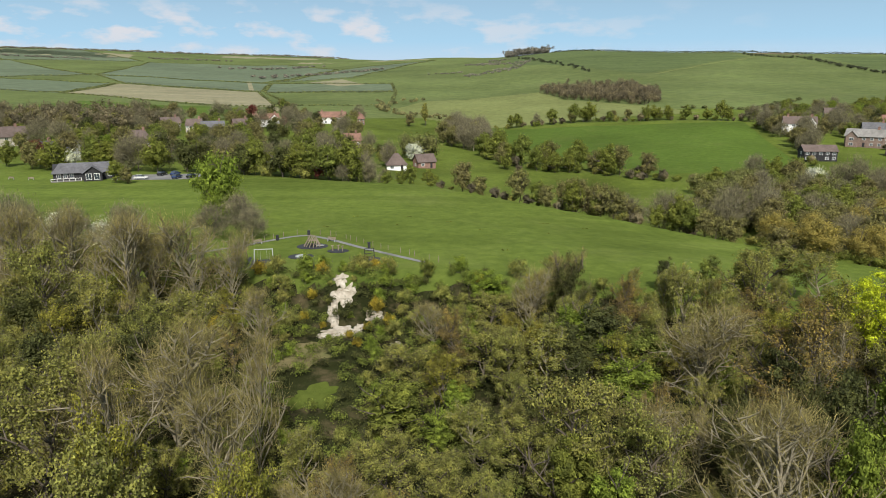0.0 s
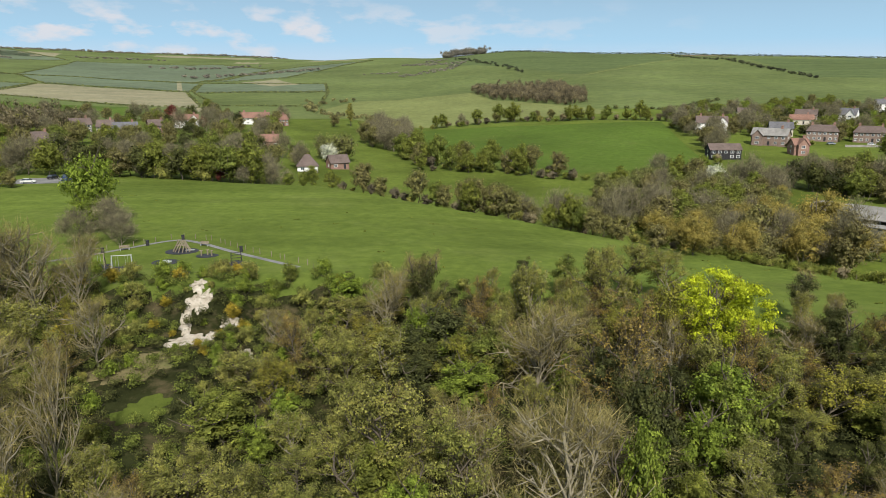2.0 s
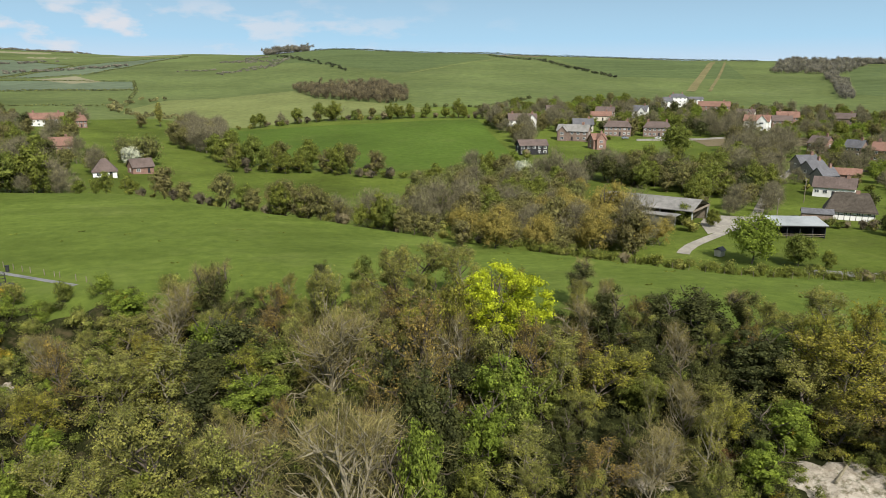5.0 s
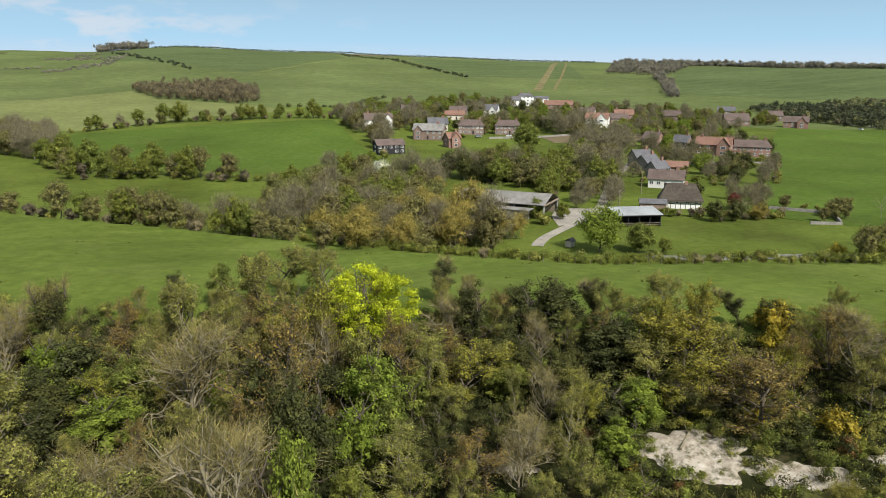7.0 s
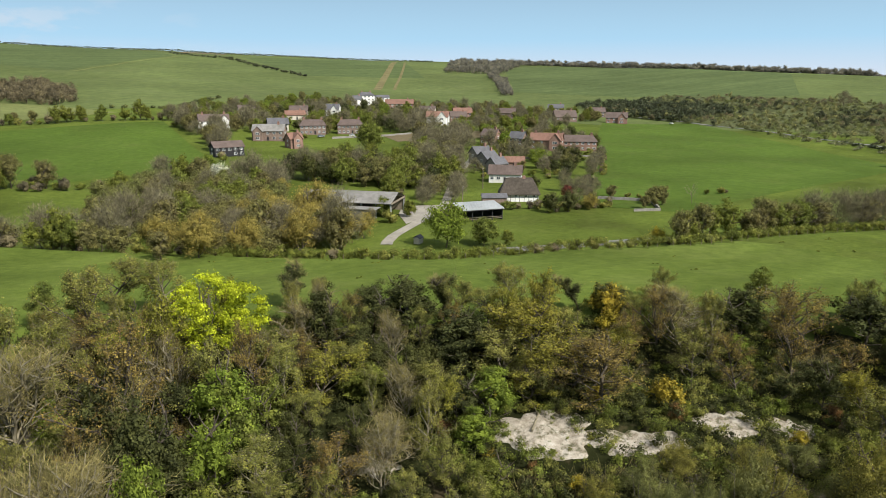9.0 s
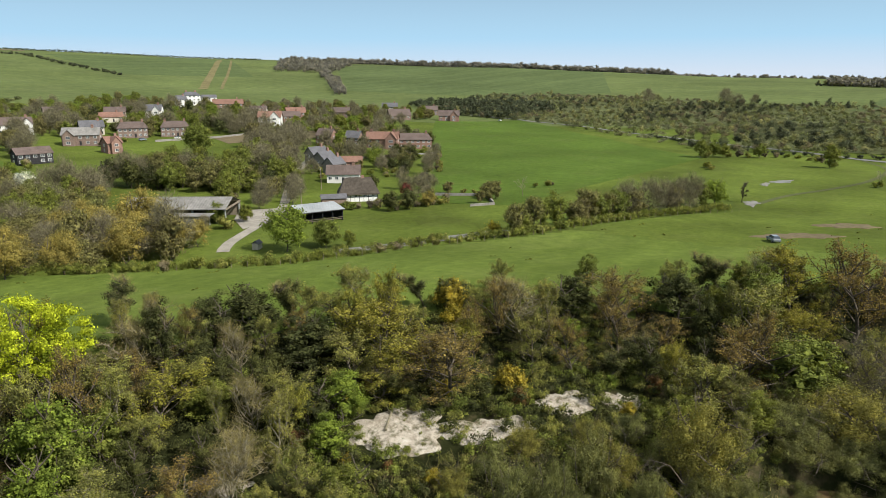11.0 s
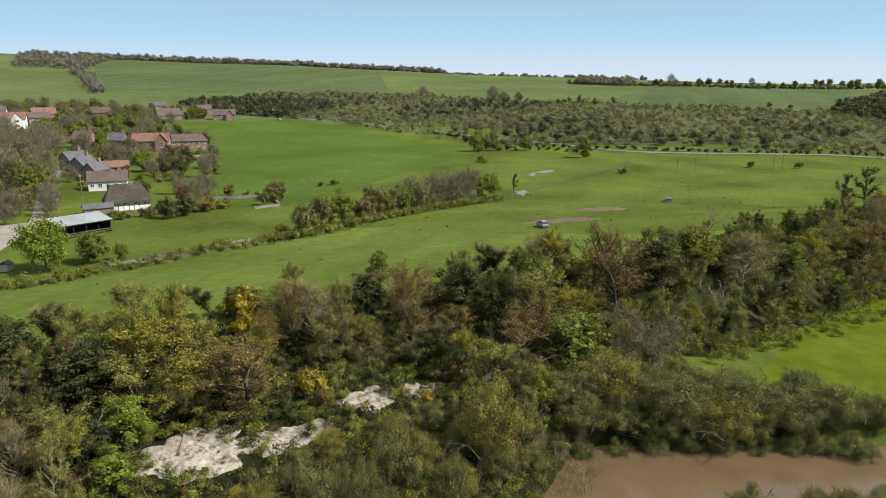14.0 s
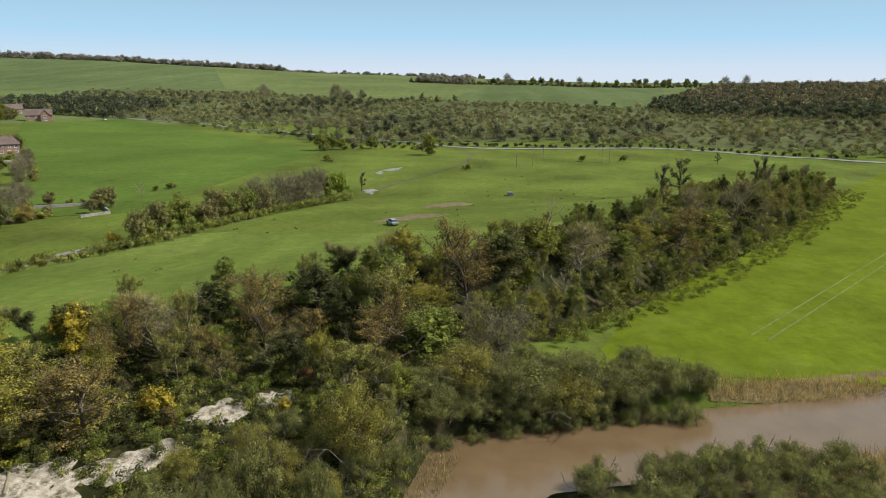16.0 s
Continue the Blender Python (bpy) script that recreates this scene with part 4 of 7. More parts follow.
# ---- houses ----
def box(bm, x0, y0, z0, x1, y1, z1):
    v = [bm.verts.new(p) for p in ((x0, y0, z0), (x1, y0, z0), (x1, y1, z0), (x0, y1, z0), (x0, y0, z1), (x1, y0, z1), (x1, y1, z1), (x0, y1, z1))]
    for f in ((3, 2, 1, 0), (4, 5, 6, 7), (0, 1, 5, 4), (1, 2, 6, 5), (2, 3, 7, 6), (3, 0, 4, 7)):
        bm.faces.new([v[i] for i in f])


def a_box(*c):
    bm = bmesh.new()
    box(bm, *c)
    return bm


def gable_walls(w, d, eave, ridge, deep=1.5):
    """Walls with gables at both ends; the long sides face -y and +y."""
    bm = bmesh.new()
    a, b = w / 2, d / 2
    prof = [(-b, -deep), (b, -deep), (b, eave), (0, ridge), (-b, eave)]
    l = [bm.verts.new((-a, y, z)) for y, z in prof]
    r = [bm.verts.new((a, y, z)) for y, z in prof]
    bm.faces.new(l[::-1]), bm.faces.new(r)
    for i in range(5):
        bm.faces.new((l[i], l[(i + 1) % 5], r[(i + 1) % 5], r[i]))
    bmesh.ops.recalc_face_normals(bm, faces=bm.faces)
    return bm


def roof_mesh(w, d, eave, ridge, hip=0.0, over=0.45, thick=0.18):
    """A pitched roof with overhang and thickness; hip is the ridge's set-back at both ends."""
    bm = bmesh.new()
    a, b = w / 2 + over, d / 2 + over
    drop = over * (ridge - eave) / (d / 2)
    for dz, flip in ((thick, False), (0.02, True)):
        c = [bm.verts.new(p) for p in ((-a, -b, eave - drop + dz), (a, -b, eave - drop + dz), (a, b, eave - drop + dz), (-a, b, eave - drop + dz),
                                       (-a + hip, 0, ridge + dz), (a - hip, 0, ridge + dz))]
        fs = [(0, 1, 5, 4), (2, 3, 4, 5)] + ([(1, 2, 5), (3, 0, 4)] if hip else [])
        for f in fs:
            bm.faces.new([c[i] for i in (f[::-1] if flip else f)])
        if not flip:
            top = c
    low = c
    rim = [(0, 1), (2, 3)] + ([(1, 2), (3, 0)] if hip else [(1, 5), (5, 2), (3, 4), (4, 0)])
    for i, j in rim:
        bm.faces.new((low[i], low[j], top[j], top[i]))
    bmesh.ops.recalc_face_normals(bm, faces=bm.faces)
    return bm


def add_window(root, x, y, z, w, h, side, frame_mat=None):
    """A window that stands proud of the wall, with its pane; side: 0 front, 1 right gable, 2 back, 3 left gable."""
    m = pose(x, y, z, 0, 0, (0, 90, 180, 270)[side])
    bm = bmesh.new()
    t = 0.12
    for c in ((-w / 2, -0.07, -h / 2, w / 2, 0.02, -h / 2 + t), (-w / 2, -0.07, h / 2 - t, w / 2, 0.02, h / 2), (-w / 2, -0.07, -h / 2 + t, -w / 2 + t, 0.02, h / 2 - t),
              (w / 2 - t, -0.07, -h / 2 + t, w / 2, 0.02, h / 2 - t), (-0.05, -0.07, -h / 2 + t, 0.05, 0.02, h / 2 - t)):
        box(bm, *c)
    ob = part("window", bm, frame_mat or WHITE, root)
    ob.matrix_basis = m
    part("pane", a_box(-w / 2 + t, -0.04, -h / 2 + t, w / 2 - t, 0.0, h / 2 - t), PANE, ob)
    return ob


def house(label, x, y, yaw, w, d, eave, ridge, wall, roof, hip=0.0, storeys=2, bays=4, chimneys=1, wing=None, name="house", gable=None, base=0.0, open_front=32):
    """A house whose front faces -y before it is turned. wing: (x, width, depth out, eave, ridge) for a gabled wing on the front."""
    z = min(ground_at(x + i * w * 0.3, y + j * d * 0.3) for i in (-1, 0, 1) for j in (-1, 0, 1)) + base
    root = thing(name, label, "house", "village houses", m=pose(x, y, z + 0.25, 0, 0, yaw))
    HOMES.append((x, y, max(w, d) * 0.5 + 0.5))
    t = radians(yaw)
    for k in (5, 11):
        HOMES.append((x + math.sin(t) * (d / 2 + k), y - math.cos(t) * (d / 2 + k), w * 0.3))
    gap = math.hypot(x - HUB[0], y - HUB[1])
    for k in range(6, open_front, 6):
        FRONTS.append((x + (HUB[0] - x) / gap * k, y + (HUB[1] - y) / gap * k, w * 0.48 + 1.0))
    part("wall", gable_walls(w, d, eave, ridge) if not hip else a_box(-w / 2, -d / 2, -1.5, w / 2, d / 2, eave), wall, root)
    part("roof", roof_mesh(w, d, eave, ridge, hip), roof, root)
    for i in range(chimneys):
        cx = (-0.36, 0.36, 0.0)[i] * w if chimneys > 1 else 0.3 * w
        cx = min(max(cx, -w / 2 + hip), w / 2 - hip) if hip else cx
        bm = a_box(cx - 0.55, -0.4, ridge - 1.0, cx + 0.55, 0.4, ridge + 1.1)
        box(bm, cx - 0.65, -0.5, ridge + 1.1, cx + 0.65, 0.5, ridge + 1.25)
        box(bm, cx - 0.35, -0.15, ridge + 1.25, cx - 0.05, 0.15, ridge + 1.6)
        box(bm, cx + 0.05, -0.15, ridge + 1.25, cx + 0.35, 0.15, ridge + 1.6)
        part("chimney", bm, BRICK, root)
    step = eave / storeys
    ww = min(1.5, w / bays * 0.55)
    for s in range(storeys):
        for b in range(bays):
            bx = -w / 2 + w * (b + 0.5) / bays
            if wing and abs(bx - wing[0]) < wing[1] / 2 + 0.4:
                continue
            if s == 0 and b == bays // 2:
                door = part("door", a_box(bx - 0.5, -d / 2 - 0.06, 0, bx + 0.5, -d / 2 + 0.02, 2.05), DARKWOOD, root)
                continue
            add_window(root, bx, -d / 2 - 0.01, step * s + step * 0.52, ww, 1.25, 0)
        for side, sx in ((1, w / 2 + 0.01), (3, -w / 2 - 0.01)):
            add_window(root, sx, 0, step * s + step * 0.52, 1.1, 1.2, side)
    if wing:
        wx, ww2, out, we, wr = wing
        body = part("wing", gable_walls(out + d / 2, ww2, we, wr), gable or wall, root, "gabled front wing")
        body.matrix_basis = pose(wx, -d / 2 - out + (out + d / 2) / 2 - 0.02, 0, 0, 0, 90)
        top = part("wing_roof", roof_mesh(out + d / 2, ww2, we, wr, 0, 0.35), roof, root)
        top.matrix_basis = body.matrix_basis.copy()
        for s in range(storeys):
            add_window(root, wx, -d / 2 - out - 0.03, (we / storeys) * (s + 0.52), ww2 * 0.4, 1.3, 0)
    return root


def toward(x, y, extra=0.0):
    """The turn by which a front faces back over the valley."""
    return -math.degrees(math.atan2(x - HUB[0], y - HUB[1])) + extra


def h(label, x, y, extra, *a, **k):
    if x < 0:
        k.setdefault("open_front", 12)
    return house(label, x, y, toward(x, y, extra), *a, **k)


# the village on the slope
h("large white house with brown tiled roof and gables", 202, 398, 6, 17, 8, 5.0, 8.6, WHITE, TILE, chimneys=2, bays=5, wing=(5.5, 5.5, 2.0, 5.0, 8.2))
h("long low dark timbered house with grey-brown roof", 166, 308, 20, 14, 7, 4.2, 6.6, DARKWOOD, TILE, chimneys=0, bays=5)
h("long brown brick house with weathered grey roof", 209, 345, -14, 17, 8, 5.2, 8.4, BROWNBRICK, SHEET, bays=5, wing=(-5, 5, 2, 5, 7.6))
h("small gabled red brick cottage", 206, 315, 25, 7, 7, 4.6, 7.4, BRICK, REDTILE, bays=2, chimneys=1, wing=(0, 4.5, 1.5, 4.8, 7.5))
h("brown brick semi-detached house with hipped tiled roof", 243, 355, 0, 15, 8, 5.2, 8.2, BROWNBRICK, TILE, hip=2.4, bays=6, chimneys=2)
h("brown brick semi-detached house with hipped tiled roof", 264, 347, 0, 15, 8, 5.2, 8.2, BROWNBRICK, TILE, hip=2.4, bays=6, chimneys=2)
h("white gabled cottage with grey roof", 318, 446, -15, 12, 8, 4.8, 8.8, WHITE, SLATE, wing=(3, 5, 2, 4.6, 8))
h("grey-roofed cottage with pale wall in the gardens", 233, 378, 8, 12, 7, 4.2, 7.4, CREAM, SLATE, bays=4)
h("red-roofed low house in trees", 275, 430, 10, 16, 7, 3.2, 6.0, CREAM, REDTILE, storeys=1)
h("tall white house with slate roof on the hillside", 405, 520, 12, 14, 9, 7.6, 10.2, WHITE, SLATE, hip=3.2, storeys=3, bays=4, chimneys=2, base=1.0, open_front=60)
h("white annexe with low slate roof", 418, 513, 12, 12, 7, 5.0, 7.0, WHITE, SLATE, chimneys=0, bays=3, base=2.0)
h("white gabled lodge with slate roof", 388, 511, 30, 8, 7, 5.0, 8.2, WHITE, SLATE, chimneys=1, bays=2, base=1.0)
h("cottage with brown tiled roof behind the gardens", 293, 452, -5, 13, 7, 4.0, 7.2, BROWNBRICK, TILE, bays=4)
h("low house with grey-brown roof on the hill", 262, 470, 10, 14, 7, 3.2, 6.2, CREAM, TILE, storeys=1, bays=4)
h("house with red tiled roof behind the lane", 396, 386, 10, 14, 8, 4.6, 8.2, BRICK, REDTILE, bays=4, chimneys=2)
h("house with brown roof and white gable", 380, 408, -12, 12, 8, 4.6, 8.2, CREAM, TILE, wing=(3, 5, 2, 4.6, 7.8))
h("small brick cottage with grey roof by the lane", 312, 256, -25, 8, 7, 4.6, 7.8, BROWNBRICK, SLATE, bays=3)
h("grey-roofed house among trees on the slope", 531, 402, 0, 14, 8, 4.2, 7.6, CREAM, SLATE, bays=4, open_front=8)
h("brown-roofed house among trees on the slope", 542, 366, 12, 15, 8, 4.2, 7.8, BROWNBRICK, TILE, bays=4, open_front=8)
h("flint cottage with slate roof above the lane", 249, 224, 40, 9, 6, 4.6, 7.4, FLINT, SLATE, bays=3)
h("long house with brown-red tiled roof", 408, 476, 0, 24, 8, 4.5, 8.0, BRICK, REDTILE, bays=6, chimneys=1)
h("red-roofed white gabled house", 348, 361, -8, 15, 9, 5.4, 9.0, WHITE, REDTILE, chimneys=2, wing=(3.5, 6, 2.5, 5.4, 9.0))
h("brown house among the trees", 372, 366, 10, 12, 8, 4.8, 8.0, BRICK, TILE)
h("red brick house with gabled wing", 317, 240, -10, 17, 8, 5.2, 8.6, BRICK, REDTILE, chimneys=2, wing=(5.5, 6, 2.5, 5.2, 8.8))
h("red brick house half hidden by trees", 303, 268, -30, 9, 8, 5.0, 8.2, BRICK, TILE)
h("long brick house with brown roof and white windows", 332, 231, 2, 21, 8, 5.0, 8.0, BRICK, TILE, hip=2.5, bays=7, chimneys=2)
h("flint house with slate roof beside the lane", 240, 211, 55, 9, 6, 4.6, 7.4, FLINT, SLATE, bays=3)
h("flint cottage with slate roof beside the lane", 233, 199, 50, 7.5, 5.5, 4.2, 6.8, FLINT, SLATE, bays=3)
h("low brick outbuilding with red roof", 252, 206, 0, 9, 5, 2.6, 4.6, BRICK, REDTILE, storeys=1, chimneys=0, bays=3)
h("white cottage with grey-brown tiled roof", 221, 183, -4, 12.5, 6.5, 3.4, 6.4, WHITE, TILE, storeys=1, bays=5)
h("brick house with brown roof at the wood's edge", 514, 326, 0, 17, 9, 4.6, 8.6, BRICK, TILE, wing=(4, 6, 2, 4.6, 8.2), open_front=16)
h("brown roofed house in trees", 476, 350, 20, 18, 9, 3.6, 8.4, BROWNBRICK, TILE, storeys=1, open_front=8)
h("brown roofed house in trees", 440, 380, -10, 14, 8, 4.0, 7.4, BROWNBRICK, TILE, storeys=1, open_front=8)
# the village beyond the playing field
h("brown tiled house with hipped roof and two white windows", -150, 342, 0, 15, 11, 3.2, 8.4, BRICK, TILE, hip=4.2, storeys=1, bays=3)
h("white gabled house with dark roof", -158, 276, 35, 8, 6.5, 4.6, 7.6, WHITE, SLATE)
h("white gabled house with dark roof", -156, 290, -40, 7, 6, 4.4, 7.2, WHITE, SLATE)
h("long brown-roofed house beside the copper tree", -213, 338, 15, 20, 9, 4.6, 9.0, CREAM, TILE, bays=5)
h("white house with red roof and tall chimneys", -121, 480, 5, 17, 8, 5.0, 8.4, WHITE, REDTILE, chimneys=2, wing=(5, 6, 2, 5, 8))
h("white farmhouse with red tiled roof", -80, 507, -10, 20, 8, 4.6, 8.2, WHITE, REDTILE, chimneys=2, bays=5)
h("brick house with red tiled roof", -62, 500, 30, 10, 7, 4.4, 7.6, BRICK, REDTILE)
h("cottage with brown roof", -168, 432, 10, 11, 7, 4.4, 7.8, FLINT, TILE)
h("gabled cottage with pale wall", -150, 424, -20, 9, 7, 4.6, 8.2, CREAM, TILE)
h("brick cottage with blue-grey solar roof", -138, 420, 0, 13, 8, 4.4, 7.8, BRICK, SLATE)
h("brick cottage with tiled roof", -128, 444, 12, 10, 7, 4.4, 7.8, BRICK, TILE)
h("red-roofed cottage among trees", -50, 372, 0, 12, 7, 3.6, 7.0, BRICK, REDTILE, storeys=1)
h("small dark-roofed bungalow at the field's edge", -19, 282, 0, 8, 8, 2.4, 6.4, WHITE, TILE, hip=3.6, storeys=1, bays=2, chimneys=0)
h("small brick shed house with brown roof", -8, 296, 20, 8, 6, 2.8, 5.6, BRICK, TILE, storeys=1, bays=2, chimneys=0)


def thatched_cottage():
    x, y = 194.5, 153
    root = thing("thatched_cottage", "white timber-framed cottage with dark thatched hipped roof", "house", "village houses", m=pose(x, y, ground_at(x, y), 0, 0, toward(x, y, 6)))
    HOMES.append((x, y, 8))
    part("wall", a_box(-6.2, -3.2, -0.5, 6.2, 3.2, 3.0), WHITE, root)
    bm = roof_mesh(12.4, 6.4, 3.0, 7.4, 2.6, 0.7, 0.5)
    bmesh.ops.bevel(bm, geom=bm.edges[:], offset=0.25, segments=2, affect="EDGES")
    part("roof", bm, THATCH, root)
    for i in range(9):
        part("timber", a_box(-6.1 + i * 1.5, -3.24, 0, -5.95 + i * 1.5, -3.2, 3.0), DARKWOOD, root)
    part("rail", a_box(-6.2, -3.25, 1.5, 6.2, -3.21, 1.66), DARKWOOD, root)
    for i in (-4.2, -1.2, 2.0, 4.6):
        add_window(root, i, -3.22, 1.9, 1.0, 0.9, 0)
    part("chimney", a_box(1.0, -0.4, 6.5, 2.0, 0.4, 8.3), BRICK, root)
    s = thing("lean_to", "low shed with black roof beside the cottage", "shed", m=pose(185, 155.5, ground_at(185, 155.5), 0, 0, toward(185, 155.5, 6)))
    part("wall", a_box(-4, -2, -0.3, 4, 2, 1.9), BROWNBRICK, s)
    part("roof", roof_mesh(8, 4, 1.9, 3.0, 0, 0.3, 0.12), SLATE, s)


def open_barn():
    """The open-fronted shed by the lane."""
    x, y = 161.5, 140
    root = thing("open_shed", "open-fronted black farm shed with pale sheet roof", "barn", m=pose(x, y, ground_at(x, y) + 0.05, 0, 0, -22) @ Matrix.Diagonal((0.8, 0.9, 0.9, 1)))
    HOMES.append((x, y, 9))
    part("back_wall", a_box(-8, 3.4, -0.5, 8, 3.6, 4.1), DARKWOOD, root)
    part("side_wall", a_box(-8, -3.4, -0.5, -7.8, 3.4, 3.9), DARKWOOD, root)
    part("side_wall", a_box(7.8, -3.4, -0.5, 8, 3.4, 3.9), DARKWOOD, root)
    for i in range(5):
        part("post", a_box(-7.9 + i * 3.93, -3.5, -0.5, -7.65 + i * 3.93, -3.25, 3.7), DARKWOOD, root)
    for z in (0.5, 1.0):
        part("rail", a_box(-7.8, -3.56, z, 7.8, -3.5, z + 0.14), TIMBER, root)
    bm = bmesh.new()
    n = 64
    pts = [[bm.verts.new((-8.5 + 17 * i / n, yy, zz + 0.05 * (i % 2))) for i in range(n + 1)] for yy, zz in ((-4.2, 3.7), (4.0, 5.0), (4.0, 4.85), (-4.2, 3.55))]
    for r in range(4):
        for i in range(n):
            bm.faces.new((pts[r][i], pts[r][i + 1], pts[(r + 1) % 4][i + 1], pts[(r + 1) % 4][i]))
    bmesh.ops.recalc_face_normals(bm, faces=bm.faces)
    part("roof", bm, TIN, root)
    part("fascia", a_box(-8.5, -4.24, 3.35, 8.5, -4.2, 3.6), DARKWOOD, root)


def big_barn():
    x, y = 140.5, 172
    root = thing("farm_barn", "large open-ended barn with grey sheet roof", "barn", m=pose(x, y, ground_at(x, y) + 0.1, 0, 0, -55))
    HOMES.append((x, y, 15))
    L, D = 28, 15
    bm = bmesh.new()
    n = 72
    sec = ((-D / 2 - 0.5, 4.3), (0, 6.6), (D / 2 + 0.5, 4.3), (D / 2 + 0.5, 4.15), (0, 6.45), (-D / 2 - 0.5, 4.15))
    pts = [[bm.verts.new((-L / 2 + L * i / n, yy, zz + 0.04 * (i % 2))) for i in range(n + 1)] for yy, zz in sec]
    for r in range(6):
        for i in range(n):
            bm.faces.new((pts[r][i], pts[r][i + 1], pts[(r + 1) % 6][i + 1], pts[(r + 1) % 6][i]))
    bmesh.ops.recalc_face_normals(bm, faces=bm.faces)
    part("roof", bm, SHEET, root)
    part("lean_to_roof", a_box(-L / 2, -D / 2 - 5.5, 3.2, L / 2 - 3, -D / 2 - 0.6, 3.35), SHEET, root)
    part("wall", a_box(-L / 2, D / 2 - 0.2, -0.5, L / 2, D / 2, 4.2), TIMBER, root)
    part("wall", a_box(-L / 2, -D / 2 - 5.2, -0.5, L / 2 - 4, -D / 2 - 5.0, 3.2), CONCRETE, root)
    part("gable_board", a_box(L / 2 - 0.1, -D / 2, 3.9, L / 2 + 0.02, D / 2, 4.5), TIMBER, root)
    for i in range(7):
        for s in (-1, 1):
            part("post", a_box(-L / 2 + 0.2 + i * 4.55, s * (D / 2 - 0.4) - 0.15, -0.5, -L / 2 + 0.5 + i * 4.55, s * (D / 2 - 0.4) + 0.15, 4.2), STEEL, root)


def clubhouse():
    x, y = -118, 228
    root = thing("clubhouse", "low black timber clubhouse with grey roof and white windows", "building", m=pose(x, y, ground_at(x, y) + 0.1, 0, 0, toward(x, y, -4)) @ Matrix.Diagonal((0.78, 0.85, 0.9, 1)))
    HOMES.append((x, y, 14))
    part("wall", gable_walls(24, 10, 2.8, 5.6, 0.4), DARKWOOD, root)
    part("roof", roof_mesh(24, 10, 2.8, 5.6, 3.0, 0.6), SLATE, root)
    w = part("wing", gable_walls(9, 7, 2.8, 5.0, 0.4), DARKWOOD, root, "gabled front room")
    w.matrix_basis = pose(2.5, -5.5, 0, 0, 0, 90)
    t = part("wing_roof", roof_mesh(9, 7, 2.8, 5.0, 0, 0.5), SLATE, root)
    t.matrix_basis = w.matrix_basis.copy()
    for i in (1.0, 4.0):
        add_window(root, i, -10.05, 1.5, 2.2, 2.2, 0)
    for i in (-10, -7.6, -5.2, 9):
        add_window(root, i, -5.03, 1.6, 1.6, 1.5, 0)
    part("terrace", a_box(-13, -8, -0.3, -1.5, -5.0, 0.08), CONCRETE, root)
    for i in range(6):
        part("rail_post", a_box(-12.9 + i * 2.2, -8.0, 0.08, -12.7 + i * 2.2, -7.85, 1.05), WHITE, root)
    part("rail", a_box(-12.9, -8.02, 0.95, -1.6, -7.88, 1.08), WHITE, root)


thatched_cottage(), open_barn(), big_barn(), clubhouse()

# ---- planting: the chalk wood below the plateau ----
def bearing_of(x, y):
    return math.degrees(math.atan2(x - HUB[0], y - HUB[1])), math.hypot(x - HUB[0], y - HUB[1])


quarry_open = within([(-32, 60), (-8, 56), (2, 84), (0, 94), (-10, 108), (-22, 108), (-24, 92)])
scree_open = within([(60, 44), (66, 34), (84, 26), (100, 6), (106, 10), (98, 30), (82, 46), (74, 52), (66, 52)])


def in_wood(x, y):
    b, r = bearing_of(x, y)
    if not (42 < r < 240 and -52 < b < 84) or (46 < b < 84 and r < 72) or quarry_open(x, y) or scree_open(x, y):
        return False
    d = from_line(x, y, CLIFF)
    return -75 < d < 2 and abs(from_line(x, y, RIVER)) > 10


# trees that stand out
FIXED = []


def stands(kinds, places):
    """Trees at (x, y, height, reach of the crown)."""
    for i, (x, y, high, wide) in enumerate(places):
        proto = kinds[i % len(kinds)]
        h0, w0 = SIZES[proto.name]
        s = min(1.5, max(0.35, wide / w0))
        plant(proto, x, y, s, tall=min(2.4, max(0.6, high / (h0 * s))))
        FIXED.append((x, y))


lime = tree("lime_topped_tree", "tall tree with a broad lime-yellow top", 400, 14, 4.4, 0.3, 14, 2, 0.9, BARK,
            [("stubs", 8, 1.0, 0.016), ("leaves", 16, 110, 0.9, 0.11, LIMEGREEN)], group=W)
crown_rng = np.random.default_rng(401)
tops = np.stack([crown_rng.uniform(-5.2, 5.2, 120), crown_rng.uniform(-4.0, 4.0, 120), 11.2 + crown_rng.uniform(-3.2, 2.2, 120)], 1)
tops = tops[np.hypot(tops[:, 0], tops[:, 1]) < 5.3]
tops[:, 2] -= 0.025 * (tops[:, 0] ** 2 + tops[:, 1] ** 2) - 0.5 * np.sin(tops[:, 0] * 1.3)
part("crown", fast_mesh("crown", *leaves(crown_rng, tops, 150, 0.75, 0.12), LIME), None, lime, "lime-yellow upper leaves")
plant(lime, 51.8, 75.2, 1.1, 20)
FIXED += [(51.8, 75.2), (49, 66)]
